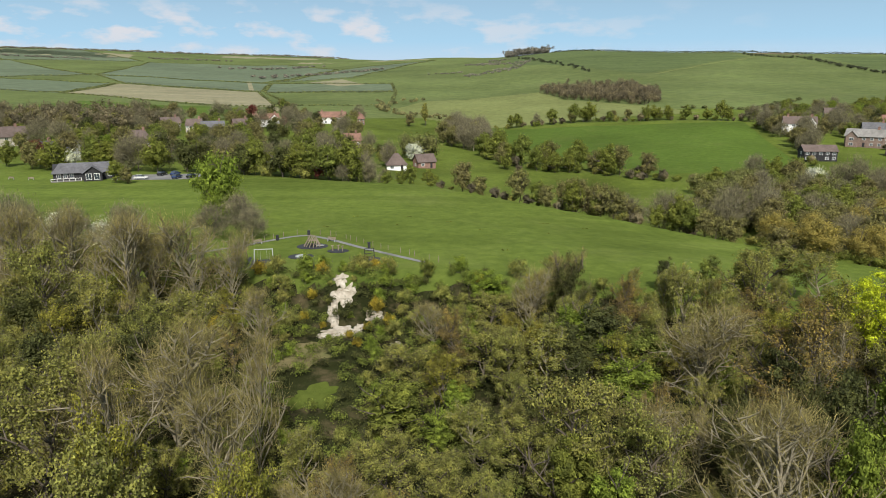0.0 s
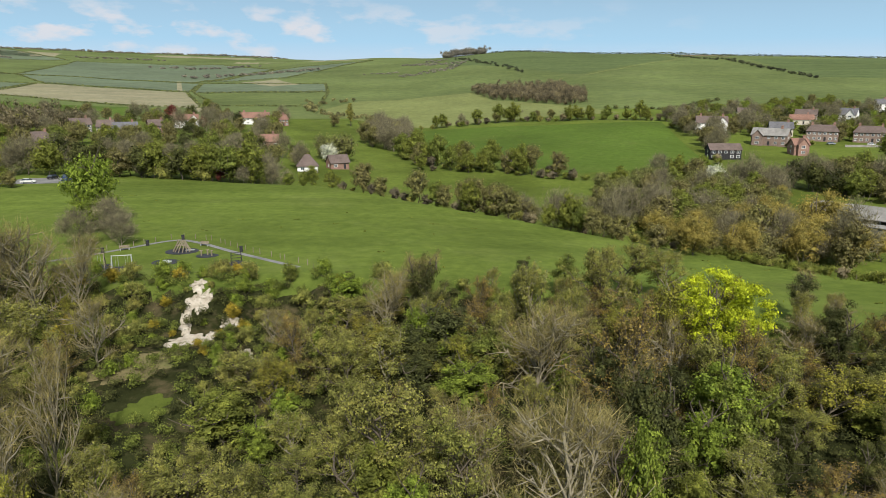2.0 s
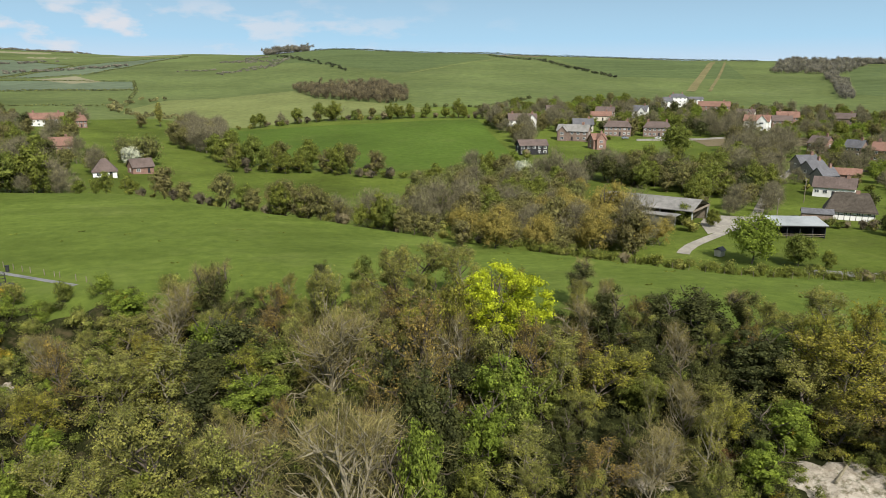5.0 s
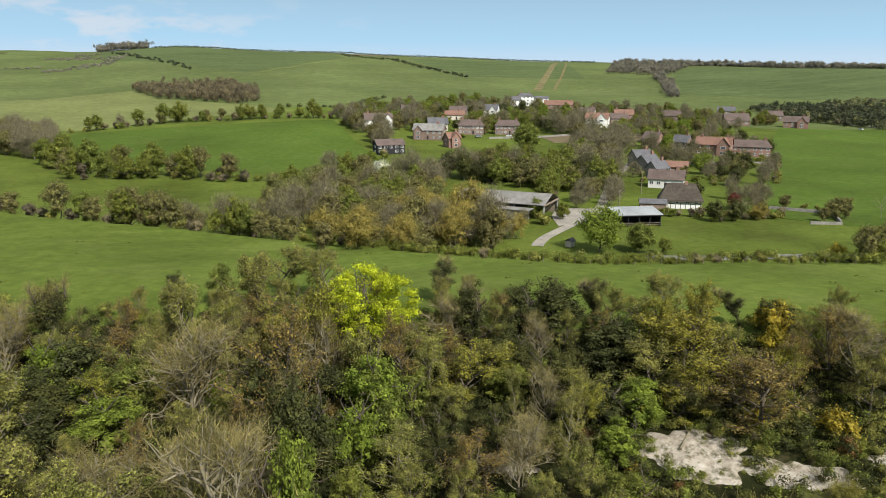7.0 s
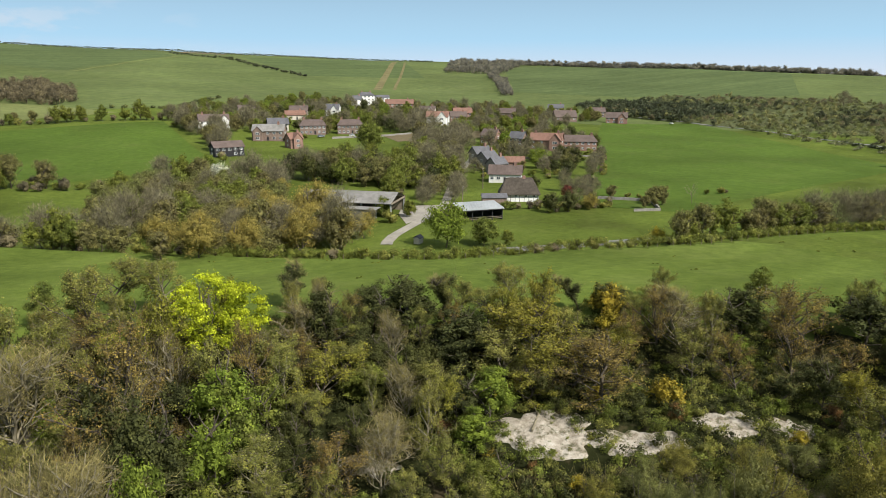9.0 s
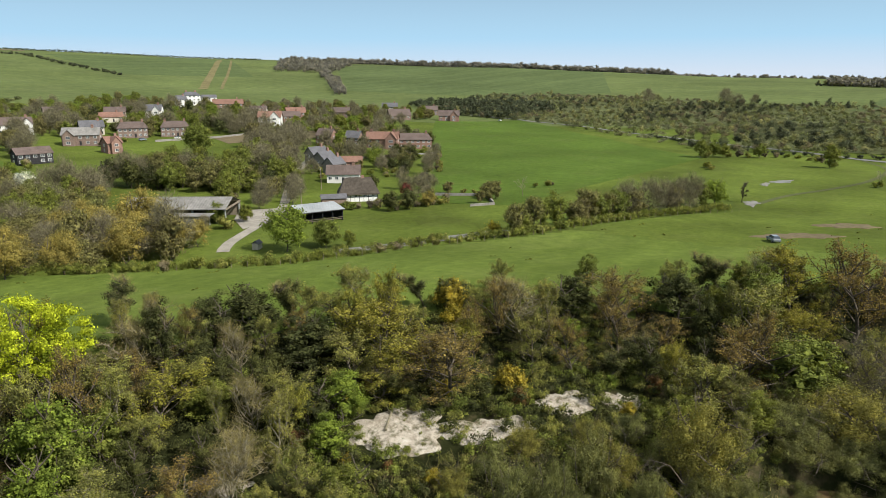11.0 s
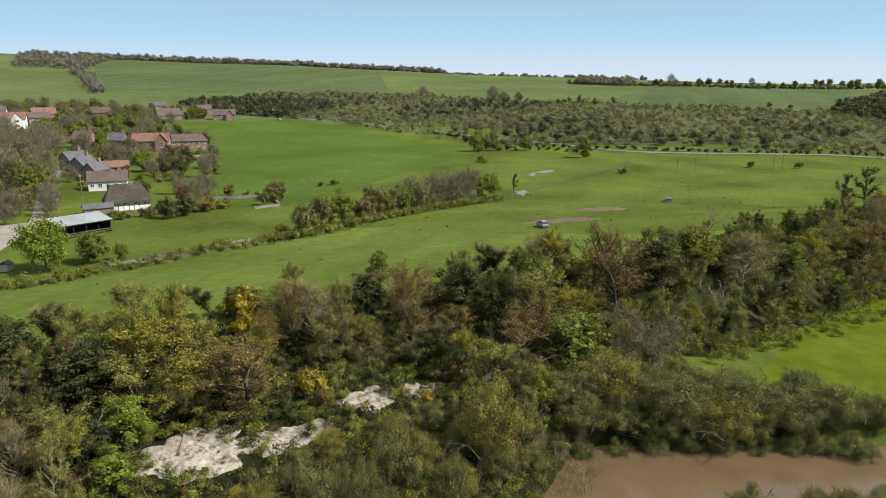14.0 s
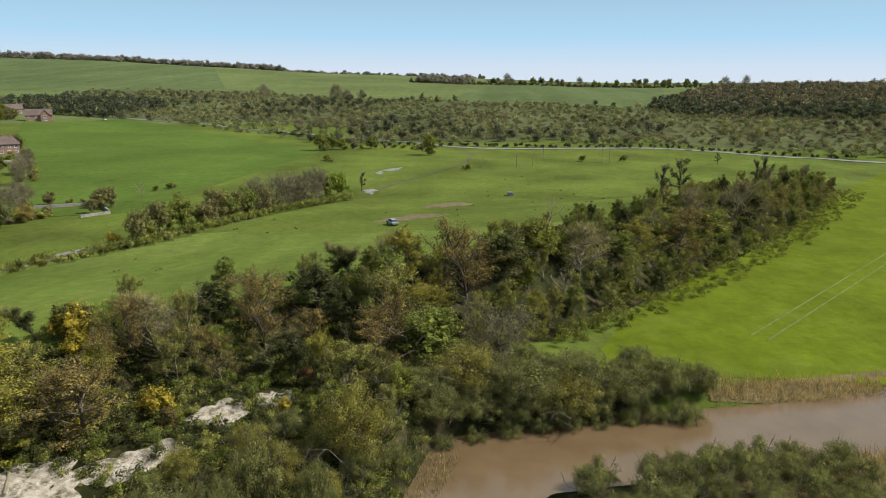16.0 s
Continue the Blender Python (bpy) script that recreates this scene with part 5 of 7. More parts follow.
stands(BARE, [(-26.9, 64.6, 16.8, 7.3), (-29.3, 55.8, 16.8, 4.7), (-18.3, 61.3, 15.9, 3.4), (-18.5, 52.9, 16.9, 4.8), (-56.1, 100.4, 16.9, 7.0), (-47.2, 98.3, 17.0, 6.6), (-38.0, 101.1, 16.7, 6.8), (-63.7, 100.5, 16.9, 7.2), (-44.0, 103.0, 15.1, 5.7), (-32.6, 103.0, 12.7, 4.6), (-24.8, 88.6, 9.2, 3.8), (-1.1, 92.0, 6.4, 4.0), (12.5, 95.2, 11.1, 4.7), (27.3, 50.0, 15.6, 6.8), (-7.6, 51.4, 9.1, 3.6), (30.5, 75.7, 13.4, 7.1), (61.4, 74.0, 7.1, 4.4), (65.1, 56.9, 7.4, 3.3), (58.5, 51.9, 5.9, 3.6), (30.8, 57.3, 10.8, 6.7)])
stands(BARE, [(20.6, 59.5, 12.1, 5.1), (45.1, 72.9, 11.5, 3.6), (98.4, 41.7, 6.8, 5.8), (127.8, 17.1, 7.2, 4.3), (147.4, -17.0, 8.1, 6.5), (205.2, -64.9, 9.7, 8.2), (191.2, -49.8, 6.2, 5.2)])
# Some of these evergreens stand in for trees that are dark from shade.
stands(DARK, [(-53.9, 84.3, 13.5, 4.6), (-35.6, 76.1, 11.9, 4.4), (-46.5, 74.7, 12.7, 4.6), (19.7, 83.7, 11.4, 5.4), (36.1, 57.7, 15.3, 4.3), (36.7, 68.8, 11.8, 4.1), (16.2, 78.4, 5.3, 3.9), (71.1, 71.2, 6.7, 4.1), (66.4, 67.2, 5.1, 3.9), (43.1, 71.5, 6.7, 3.6), (69.1, 53.3, 6.2, 3.5), (17.5, 81.5, 8.0, 4.3), (73.8, 67.8, 8.9, 4.9), (75.9, 59.2, 9.1, 5.1), (66.9, 65.6, 4.7, 3.4), (106.6, 38.2, 4.5, 3.8), (114.9, 25.7, 5.0, 4.1), (133.8, -1.8, 8.4, 6.5), (211.1, -71.9, 7.2, 6.0)])
stands(IVY, [(-38.7, 89.0, 12.0, 3.5), (34.7, 63.1, 14.8, 3.0), (16.2, 97.5, 16.3, 2.7), (20.9, 95.5, 16.1, 2.7), (65.1, 81.2, 7.0, 3.0), (80.1, 46.7, 5.1, 2.5), (79.8, 66.5, 8.8, 2.9), (90.4, 59.6, 4.3, 1.5), (94.8, 55.5, 6.2, 2.3), (123.1, 26.0, 6.3, 2.8), (122.9, 21.9, 7.8, 2.8), (98.2, 29.5, 9.0, 2.7)])
stands(OLIVE, [(-53.9, 89.0, 16.9, 5.3), (-45.0, 84.8, 12.3, 4.9), (-34.5, 53.9, 16.8, 6.1), (-41.6, 73.0, 13.4, 5.2), (-31.9, 86.3, 9.9, 5.7), (-25.3, 43.1, 16.2, 4.9), (6.1, 93.8, 7.2, 4.4), (31.9, 88.4, 12.4, 4.8), (41.0, 87.9, 12.8, 4.9), (20.6, 57.4, 12.9, 4.3), (12.1, 79.1, 7.1, 5.8), (4.7, 81.9, 6.2, 5.2), (-3.1, 80.9, 5.1, 4.3), (3.3, 65.9, 6.7, 4.0), (7.5, 61.5, 8.0, 4.2), (-4.4, 57.8, 8.1, 4.6), (-12.8, 58.6, 8.1, 3.4), (0.3, 54.0, 9.2, 3.7), (46.3, 96.7, 8.4, 4.9), (52.5, 92.6, 6.6, 4.5)])
stands(OLIVE, [(83.2, 61.8, 6.0, 3.5), (86.6, 61.0, 6.6, 4.2), (77.9, 54.2, 8.7, 5.0), (57.4, 74.0, 7.0, 4.8), (36.4, 75.5, 6.5, 3.4), (36.6, 67.2, 6.7, 3.4), (13.1, 61.3, 14.9, 5.2), (44.8, 55.7, 7.1, 4.1), (46.9, 69.0, 11.4, 3.9), (69.5, 55.6, 7.6, 4.0), (114.8, 16.4, 9.1, 7.0), (97.1, 18.6, 6.5, 4.7), (86.0, 52.3, 5.5, 4.4)])
stands(SALLOWS, [(-15.9, 53.7, 9.3, 1.8), (77.1, 23.0, 9.2, 3.5), (70.4, 23.8, 9.3, 2.4), (69.7, 27.6, 7.7, 2.7), (73.9, 16.4, 9.2, 2.7), (98.4, 9.8, 5.4, 4.6), (96.7, 7.0, 5.7, 4.3), (98.9, 1.9, 4.8, 4.0), (99.7, -2.9, 5.7, 4.0), (101.2, -8.1, 5.5, 3.7), (102.6, -12.5, 4.4, 3.4), (101.6, -4.0, 7.7, 5.8), (105.7, -11.7, 6.9, 5.8), (105.4, -18.4, 5.9, 5.1)])
stands(MOSSYT, [(-24.8, 48.0, 16.7, 4.1), (-17.5, 46.8, 12.8, 3.4), (43.5, 76.5, 15.3, 4.5), (84.3, 51.1, 8.3, 6.9), (77.5, 50.1, 5.5, 4.1), (57.6, 64.7, 6.4, 5.2), (124.3, 12.4, 10.2, 5.4), (119.3, 11.8, 5.4, 3.9), (163.8, -32.4, 6.6, 5.2)])
stands(FRESHT, [(7.3, 100.7, 7.1, 3.6), (21.7, 74.9, 5.5, 4.6), (33.4, 49.8, 15.6, 3.2), (14.4, 52.1, 10.3, 3.1), (72.6, 51.1, 5.6, 4.0), (19.9, 83.6, 8.6, 4.8), (66.2, 47.7, 6.2, 2.9), (102.8, 37.0, 4.2, 2.5)])
stands(GREEN, [(24.6, 80.3, 9.7, 4.2), (-5.2, 70.8, 5.8, 4.7), (12.0, 56.7, 9.7, 3.6), (63.5, 63.1, 5.7, 3.7), (40.9, 63.8, 6.1, 3.3), (46.6, 61.5, 10.7, 3.6), (108.6, 9.1, 8.1, 5.9), (61.4, 41.2, 6.4, 3.0), (114.5, 9.2, 4.9, 4.0), (135.7, -2.3, 5.6, 4.4), (142.4, -8.1, 7.1, 5.7), (156.9, -26.4, 4.9, 4.1), (188.7, -54.3, 8.2, 6.7)])
stands(BROWN, [(37.8, 67.1, 15.0, 5.6), (45.5, 82.3, 7.3, 5.4), (42.3, 86.4, 6.9, 4.6), (84.0, 48.2, 6.0, 5.1), (51.8, 51.8, 7.2, 4.4), (24.0, 89.4, 8.9, 5.1), (52.7, 68.6, 11.2, 3.6), (110.3, 30.9, 8.1, 6.0), (126.8, 4.7, 13.8, 6.6), (103.6, 16.3, 8.0, 5.6), (109.6, 26.4, 6.0, 3.6), (84.4, 44.0, 7.7, 6.2), (130.8, 3.5, 7.1, 5.6), (173.7, -42.0, 8.4, 6.7)])
stands(MID["fir"], [(98.4, 51.9, 5.5, 1.9)])
stands(FRESHT[1:], [(45.9, 62.9, 13.0, 4.7), (42.6, 58.9, 10.1, 3.4)])
stands(BUSH[4:5], [(89.8, 38.8, 4.0, 2.6), (94.0, 49.5, 4.3, 2.8)])
stands([OLDBUSH], [(84.6, 14.7, 10.6, 5.1), (101.8, 3.2, 7.6, 6.2), (102.0, -9.9, 7.1, 5.2)])
stands(GREYTWIG, [(111.8, -0.9, 8.2, 6.8)])
plant(BUSH[4], 96, 52, 1.3)
# More dark evergreens, added to darken parts of the wood that lie in shade.
stands(DARK, [(30, 64, 9.5, 3.6), (38, 73, 10.5, 3.6), (44, 69, 8.5, 3.2), (41, 60, 7.5, 3.0), (48, 58, 6.5, 2.8), (33, 82, 9.0, 3.2), (-33, 77, 11.5, 3.6), (-49, 88, 12.0, 3.8), (16, 83, 9.0, 3.2)])
for x, y in scatter(400, lambda x, y: in_wood(x, y) and all(math.hypot(x - a, y - b) > 2.9 for a, b in FIXED), 4.2, (-140, -10, 135, 190), 3, 60):
    d = from_line(x, y, CLIFF)
    b, r = bearing_of(x, y)
    near = 0.8 if r < 75 else 1.0
    if -45 < x < 12 and d > -12:
        plant(pick.choice(BUSH[:3] + BUSH[1:3]), x, y, pick.uniform(0.6, 0.95))
    elif -45 < x < 12 and d > -24:
        plant(pick.choice(BUSH[1:3] + OLIVE + MOSSYT + FRESHT[:1]), x, y, pick.uniform(0.45, 0.6))
    elif d > -4:
        plant(pick.choice(BUSH[:4] + OLIVE + GREEN + DARK), x, y, pick.uniform(0.4, 0.6))
    elif x < -36:
        plant(pick.choice(BARE[:2] + OLIVE * 2 + MOSSYT + GREEN[:1]), x, y, pick.uniform(0.75, 1.0), tall=pick.uniform(0.85, 1.1))
    elif x < 34:
        plant(pick.choice(BARE[:1] + OLIVE * 2 + BROWN[:1] + MOSSYT[:1] + GREEN[:1] + FRESHT), x, y, pick.uniform(0.58, 0.85) * near, tall=pick.uniform(0.85, 1.1))
    else:
        plant(pick.choice(BARE[:1] + OLIVE * 2 + BROWN + MOSSYT + GREEN + DARK * 2 + FRESHT[:1]), x, y, pick.uniform(0.55, 0.85) * near, tall=pick.uniform(0.9, 1.15))
# bushes in the old quarry and on the chalk
for x, y in scatter(60, lambda x, y: quarry_open(x, y) and not (-21 < x < -10 and 72 < y < 110), 3.0, (-40, 56, 8, 108), 5):
    plant(pick.choice(BUSH[1:3] + BUSH[1:2]), x, y, pick.uniform(0.4, 0.8))
for x, y, s in ((-10, 101, 0.5), (-8, 98, 0.55), (-11, 104, 0.45), (-20.5, 104, 0.5), (-21, 99, 0.5), (-19, 109, 0.5), (-16, 110.5, 0.45), (-20, 95, 0.4), (-9, 94, 0.5), (-12, 91, 0.4), (-21, 88, 0.5), (-6, 101, 0.65), (-5, 105, 0.6), (-12, 110, 0.5)):
    plant(pick.choice([BUSH[2], BUSH[4], BUSH[1]]), x, y, s)
for x, y, s in ((66, 52, 0.6), (67, 46, 0.4), (71, 54, 0.7), (84, 45, 0.6), (87, 41, 0.55), (79, 53, 0.6), (88, 36.5, 0.6), (84, 31, 0.5), (90, 27, 0.6), (96, 33, 0.5), (94, 22, 0.6), (70, 37, 0.5), (100, 20, 0.7),
                (82, 49, 0.6), (74.5, 53, 0.6), (78.5, 40.5, 0.25), (72.5, 42, 0.28), (69, 42, 0.35), (98, 29, 0.5), (90, 36, 0.45), (93, 25, 0.5), (100, 24, 0.6), (103, 20, 0.6)):
    plant(pick.choice([BUSH[0], BUSH[1], BUSH[2], BUSH[4], BUSH[5], BUSH[3]]), x, y, s)
for x, y, s in ((-17.6, 102, 0.3), (-14, 99.6, 0.34), (-17.8, 97, 0.32), (-13.4, 93.6, 0.36), (-16.2, 92.6, 0.3), (-14.2, 106, 0.32), (-17.8, 105.2, 0.3), (-11, 96, 0.4)):
    plant(pick.choice([BUSH[2], BUSH[4], BUSH[1]]), x, y, s)
# saplings along the crest of the cliff
for x, y in along([(26, 99), (46, 89), (66, 75), (80, 65)], 3.4, 1.8, 13):
    plant(pick.choice(OLIVE + BROWN + BARE + GREEN[:1] + DARK[:1]), x, y - 3, pick.uniform(0.4, 0.6), tall=pick.uniform(0.95, 1.25))
for x, y in scatter(34, within([(-42, 104), (-30, 92), (-22, 92), (-22, 108), (-12, 107), (-9, 96), (4, 96), (8, 106), (-12, 112), (-40, 112)]), 2.6, (-44, 90, 10, 114), 14):
    plant(pick.choice([BUSH[2], BUSH[0], BUSH[1], BUSH[4]]), x, y, pick.uniform(0.45, 0.75))
stands(SALLOWS, [(107.5, -23.5, 6.6, 4.4), (109, -28.5, 5.2, 3.4), (105, -17, 5.6, 4.0), (101.5, -1.5, 5.4, 4.0), (111, -20, 6.0, 4.2)])
# sallows that fill in along the river
for x, y in scatter(30, within([(96, 12), (100, -8), (104, -28), (109, -31), (112, -14), (112, 6), (104, 16)]), 4.0, (90, -40, 125, 26), 6):
    plant(pick.choice(SALLOWS + SALLOWS + [OLDBUSH]), x, y, pick.uniform(0.6, 0.85))
for x, y in scatter(26, within([(66, 20), (84, 10), (92, 12), (90, 22), (78, 33), (62, 36), (58, 28)]), 4.2, (56, 8, 94, 38), 8):
    plant(pick.choice(SALLOWS + [OLDBUSH]), x, y, pick.uniform(0.55, 0.8))
for x, y, s in ((94.5, 6, 0.5), (96.5, 2, 0.55), (98, -2, 0.6), (99.5, -6, 0.6), (100.5, -10, 0.6), (101.5, -14, 0.6), (102.5, -18, 0.6), (103.5, -22, 0.6), (104.5, -26, 0.55)):
    plant(pick.choice(SALLOWS), x, y, s)
dead_rng = np.random.default_rng(133)
for corners, count, lift in (([(66, 43), (70, 39), (80, 34), (86, 31), (84, 28), (74, 32), (63, 40)], 200, 1.0), ([(88, 11), (93, 8), (92, 4), (87, 5), (80, 7), (81, 10)], 200, 0.7)):
    spots = np.array(scatter(count, within(corners), 0.5, box_of(corners), 134 + count, 12))
    foot = np.column_stack([spots, land(spots[:, 0], spots[:, 1])])
    foot[:, 2] = np.maximum(foot[:, 2], 0.05)
    dead = twigs(dead_rng, list(zip(foot, np.tile((0, 0, 0.9), (len(foot), 1)))), 7, lift * 1.5, 0.03, 0.3)
    tagged(new("dead_brush", fast_mesh("dead_brush", *dead, TWIG)), "dead brown brush and fallen branches", "brush", kind="stuff")
for x, y in scatter(44, within([(72, -6), (85, -7), (92, -17), (97, -32), (90, -40), (76, -40), (64, -28)]), 2.9, (62, -42, 98, 0), 9):
    plant(pick.choice(SALLOWS), x, y, pick.uniform(0.6, 0.8))
# the belt of trees between pasture and flood meadow
belt = within([(118, 30), (132, 12), (156, -10), (218, -60), (300, -122), (312, -134), (292, -136), (214, -84), (150, -31), (124, -10), (112, 16)])
for x, y in scatter(150, lambda x, y: belt(x, y) and all(math.hypot(x - a, y - b) > 3.2 for a, b in FIXED), 4.6, (108, -140, 315, 34), 10):
    k = pick.random()
    proto = pick.choice(DARK + GREEN + GREEN + BUSH[:1] * 2) if k < 0.55 else pick.choice(BARE[:1] + OLIVE * 2 + BROWN[:1] + MOSSYT[:1])
    plant(proto, x, y, pick.uniform(0.42, 0.68) * (1.5 if proto in BUSH else 1))
for kind, x, y, s in (("snag", 165, -12, 1.0), ("skinny", 206, -46, 1.2), ("skinny", 216, -54, 1.3), ("snag", 138, -14, 1.0), ("skinny", 262, -95, 1.3), ("skinny", 250, -88, 1.2), ("fresh", 178, -44, 0.75)):
    plant(MID[kind][0], x, y, s)

# ---- hedges and trees along the stream ----
row(["green", "olive", "dark", "bush"], [(-82, 240), (-69, 239), (-48, 236), (-28, 230)], 4.5, 2.5, 1.15, 1.6, 20)
row(["green", "bare", "bush"], [(-28, 230), (-10, 219), (6, 206)], 4.0, 1.5, 0.5, 0.8, 21)
row(["olive", "bush", "bush", "green", "olive"], [(6, 206), (22, 192), (46, 176), (66, 156)], 3.0, 2.0, 0.7, 1.05, 22)
row(["bare", "olive", "olive", "bush"], [(30, 192), (52, 180), (72, 160)], 4.0, 3.0, 0.9, 1.2, 23)
row(["bush"], [(66, 152), (78, 140), (94, 119), (110, 101), (139, 90), (163, 76), (180, 69)], 6, 0.9, 0.5, 0.9, 24)
row(["bare", "olive", "olive"], [(90, 150), (100, 144), (118, 134)], 4.5, 3.5, 1.0, 1.25, 25)
for x, y, s in ((117, 157, 1.35), (106, 157, 1.1), (112, 149, 0.9), (98, 152, 0.9), (120, 146, 0.5)):
    plant(MID["willow"][0], x, y, s)
plant(MID["fresh"][0], 131, 121, 1.4), plant(MID["round"][0], 139, 116, 0.85), plant(MID["willow"][0], 122, 142, 0.7), plant(MID["green"][0], 143, 112, 0.5)
plant(MID["round"][0], 142, 160, 0.62, tall=1.2), plant(MID["round"][0], 148, 155, 0.5, tall=1.25), plant(MID["bush"][1], 139, 153, 1.3), plant(MID["bare"][0], 134, 155, 0.5)
row(["olive", "olive", "green"], [(172, 84), (186, 81), (200, 75), (214, 68)], 4.2, 1.5, 0.8, 1.05, 26)
plant(MID["round"][0], 212, 70, 0.95, tall=1.1), plant(MID["olive"][0], 203, 74, 1.15)
row(["bare", "bare", "olive"], [(214, 68), (228, 61), (243, 54)], 4.5, 1.5, 0.95, 1.15, 27)
row(["bush"], [(163, 77), (200, 68), (240, 47)], 7, 1.0, 0.5, 0.9, 28)
plant(MID["fresh"][0], 250, 51, 1.05), plant(MID["green"][0], 246, 54, 0.9), plant(MID["skinny"][0], 262, 45, 0.8)
plant(BUSH[4], 172, 88, 1.1)
for x, y, s in ((164, 167, 0.6), (171, 174, 0.7), (177, 166, 0.75), (184, 172, 0.8), (190, 179, 0.8), (198, 186, 0.7), (195, 199, 0.9)):
    plant(MID["bare"][0], x, y, s)
row(["bare", "olive"], [(172, 172), (184, 184), (198, 199), (216, 216)], 5, 2.0, 0.7, 1.0, 29)
grove(["olive", "olive", "willow", "bare", "olive"], [(83, 178), (106, 184), (124, 160), (112, 137), (84, 128), (68, 138)], 34, 5.0, 0.7, 1.05, 133)
grove(["green", "dark", "green", "olive", "green"], [(178, 250), (216, 230), (200, 192), (188, 186), (163, 224)], 46, 5.0, 0.95, 1.3, 134)
grove(["bare", "bare", "olive"], [(240, 268), (264, 256), (214, 200), (196, 190), (206, 218)], 26, 6.0, 0.85, 1.2, 135)
# meadow and sallows by the stream
row(["bush", "bush", "green", "olive"], [(22, 352), (29, 312), (50, 300), (73, 282), (95, 262)], 3.2, 4.0, 0.95, 1.5, 30)
row(["bush", "green"], [(30, 300), (55, 290), (78, 272)], 4, 4.0, 0.8, 1.3, 31)
grove(["sallow", "sallow", "green", "sallow", "olive", "bare"], [(87, 240), (80, 176), (116, 172), (140, 215), (156, 246), (116, 264)], 95, 5.2, 0.85, 1.3, 32)
grove(["bare", "bare", "olive"], [(-4, 400), (4, 450), (24, 460), (26, 360), (10, 372)], 30, 6.5, 1.1, 1.6, 33)
grove(["bush", "bare", "olive", "green"], [(66, 178), (90, 160), (112, 168), (96, 190), (76, 200)], 30, 5.5, 0.8, 1.2, 34)
plant(MID["blossom"][0], 133, 246, 1.3), plant(MID["willow"][0], 140, 214, 0.6), plant(MID["willow"][0], 132, 222, 0.5)
row(["green", "dark", "green", "olive", "bare"], [(158, 240), (176, 222), (192, 206), (202, 194)], 2.6, 4, 1.0, 1.4, 35)
row(["bare", "olive"], [(202, 205), (228, 238), (250, 258)], 6, 5, 0.8, 1.15, 36)
row(["bush", "bush", "green"], [(36, 476), (90, 482), (140, 470), (190, 452), (200, 440)], 4.5, 2, 0.8, 1.4, 37)
row(["bare", "olive", "green"], [(60, 480), (110, 480), (160, 462)], 14, 3, 0.5, 0.9, 38)
row(["bare", "bush", "olive"], [(158, 296), (172, 330), (186, 372), (190, 420)], 4.5, 4, 0.9, 1.4, 39)
plant(MID["fresh"][0], 146, 284, 0.7), plant(MID["round"][0], 227, 278, 1.75, tall=1.05), plant(MID["blossom"][0], -13, 316, 1.3), plant(MID["sallow"][0], -8, 322, 2.2), plant(MID["sallow"][0], -16, 330, 2.0)
plant(MID["poplar"][0], -13, 505, 1.3), plant(MID["olive"][0], -24, 500, 1.1), plant(MID["dark"][0], -24, 305, 1.1), plant(MID["dark"][0], -28, 312, 1.0)
# the playing field's west side
plant(MID["fresh"][0], -50, 153, 1.45, tall=1.35), plant(MID["fresh"][0], -49, 147, 0.95), plant(MID["fresh"][0], -55, 170, 0.9), plant(MID["bare"][0], -42, 141, 0.95), plant(MID["bare"][1], -38, 135, 0.7), plant(MID["bare"][0], -46, 135, 0.8)
plant(MID["blossom"][0], -70, 126, 1.15), plant(MID["blossom"][0], -62, 123, 1.0), plant(MID["bare"][1], -76, 122, 1.1), plant(MID["bare"][0], -56, 119, 1.1), plant(MID["bare"][1], -86, 132, 1.0), plant(MID["bare"][1], -66, 119, 1.0)
plant(MID["green"][0], -103, 217, 0.85), plant(MID["olive"][0], -99, 216, 0.65), plant(MID["copper"][0], -42, 236, 0.6), plant(MID["bare"][1], -33, 226, 0.6)
row(["green", "olive", "bare", "green", "dark"], [(-150, 250), (-110, 247), (-80, 246), (-40, 242), (-22, 238)], 5.0, 3.0, 1.0, 1.45, 163)
# the village beyond
VW = [(-260, 300), (-150, 250), (-84, 246), (-30, 245), (-14, 262), (-24, 300), (-40, 400), (-60, 520), (-170, 520), (-260, 480)]
grove(["olive", "green", "bare", "bare", "dark", "olive", "green"], VW, 185, 7.5, 0.9, 1.45, 40, sizes_clear=-0.5)
plant(MID["copper"][0], -150, 258, 1.2), plant(MID["copper"][0], -156, 264, 1.1), plant(MID["blossom"][0], -134, 250, 1.1), plant(MID["fresh"][0], -160, 330, 0.9)
for x, y, k, s in ((-150, 512, "fresh", 1.3), (-140, 516, "copper", 1.4), (-128, 524, "dark", 1.5), (-120, 530, "dark", 1.3), (-106, 470, "copper", 1.0), (-92, 480, "bare", 1.2), (-185, 470, "dark", 1.4), (-180, 440, "dark", 1.2)):
    plant(MID[k][0], x, y, s)
row(["green", "olive", "dark"], [(-104, 529), (-125, 580), (-145, 640), (-155, 690)], 7, 3, 0.7, 1.1, 42)
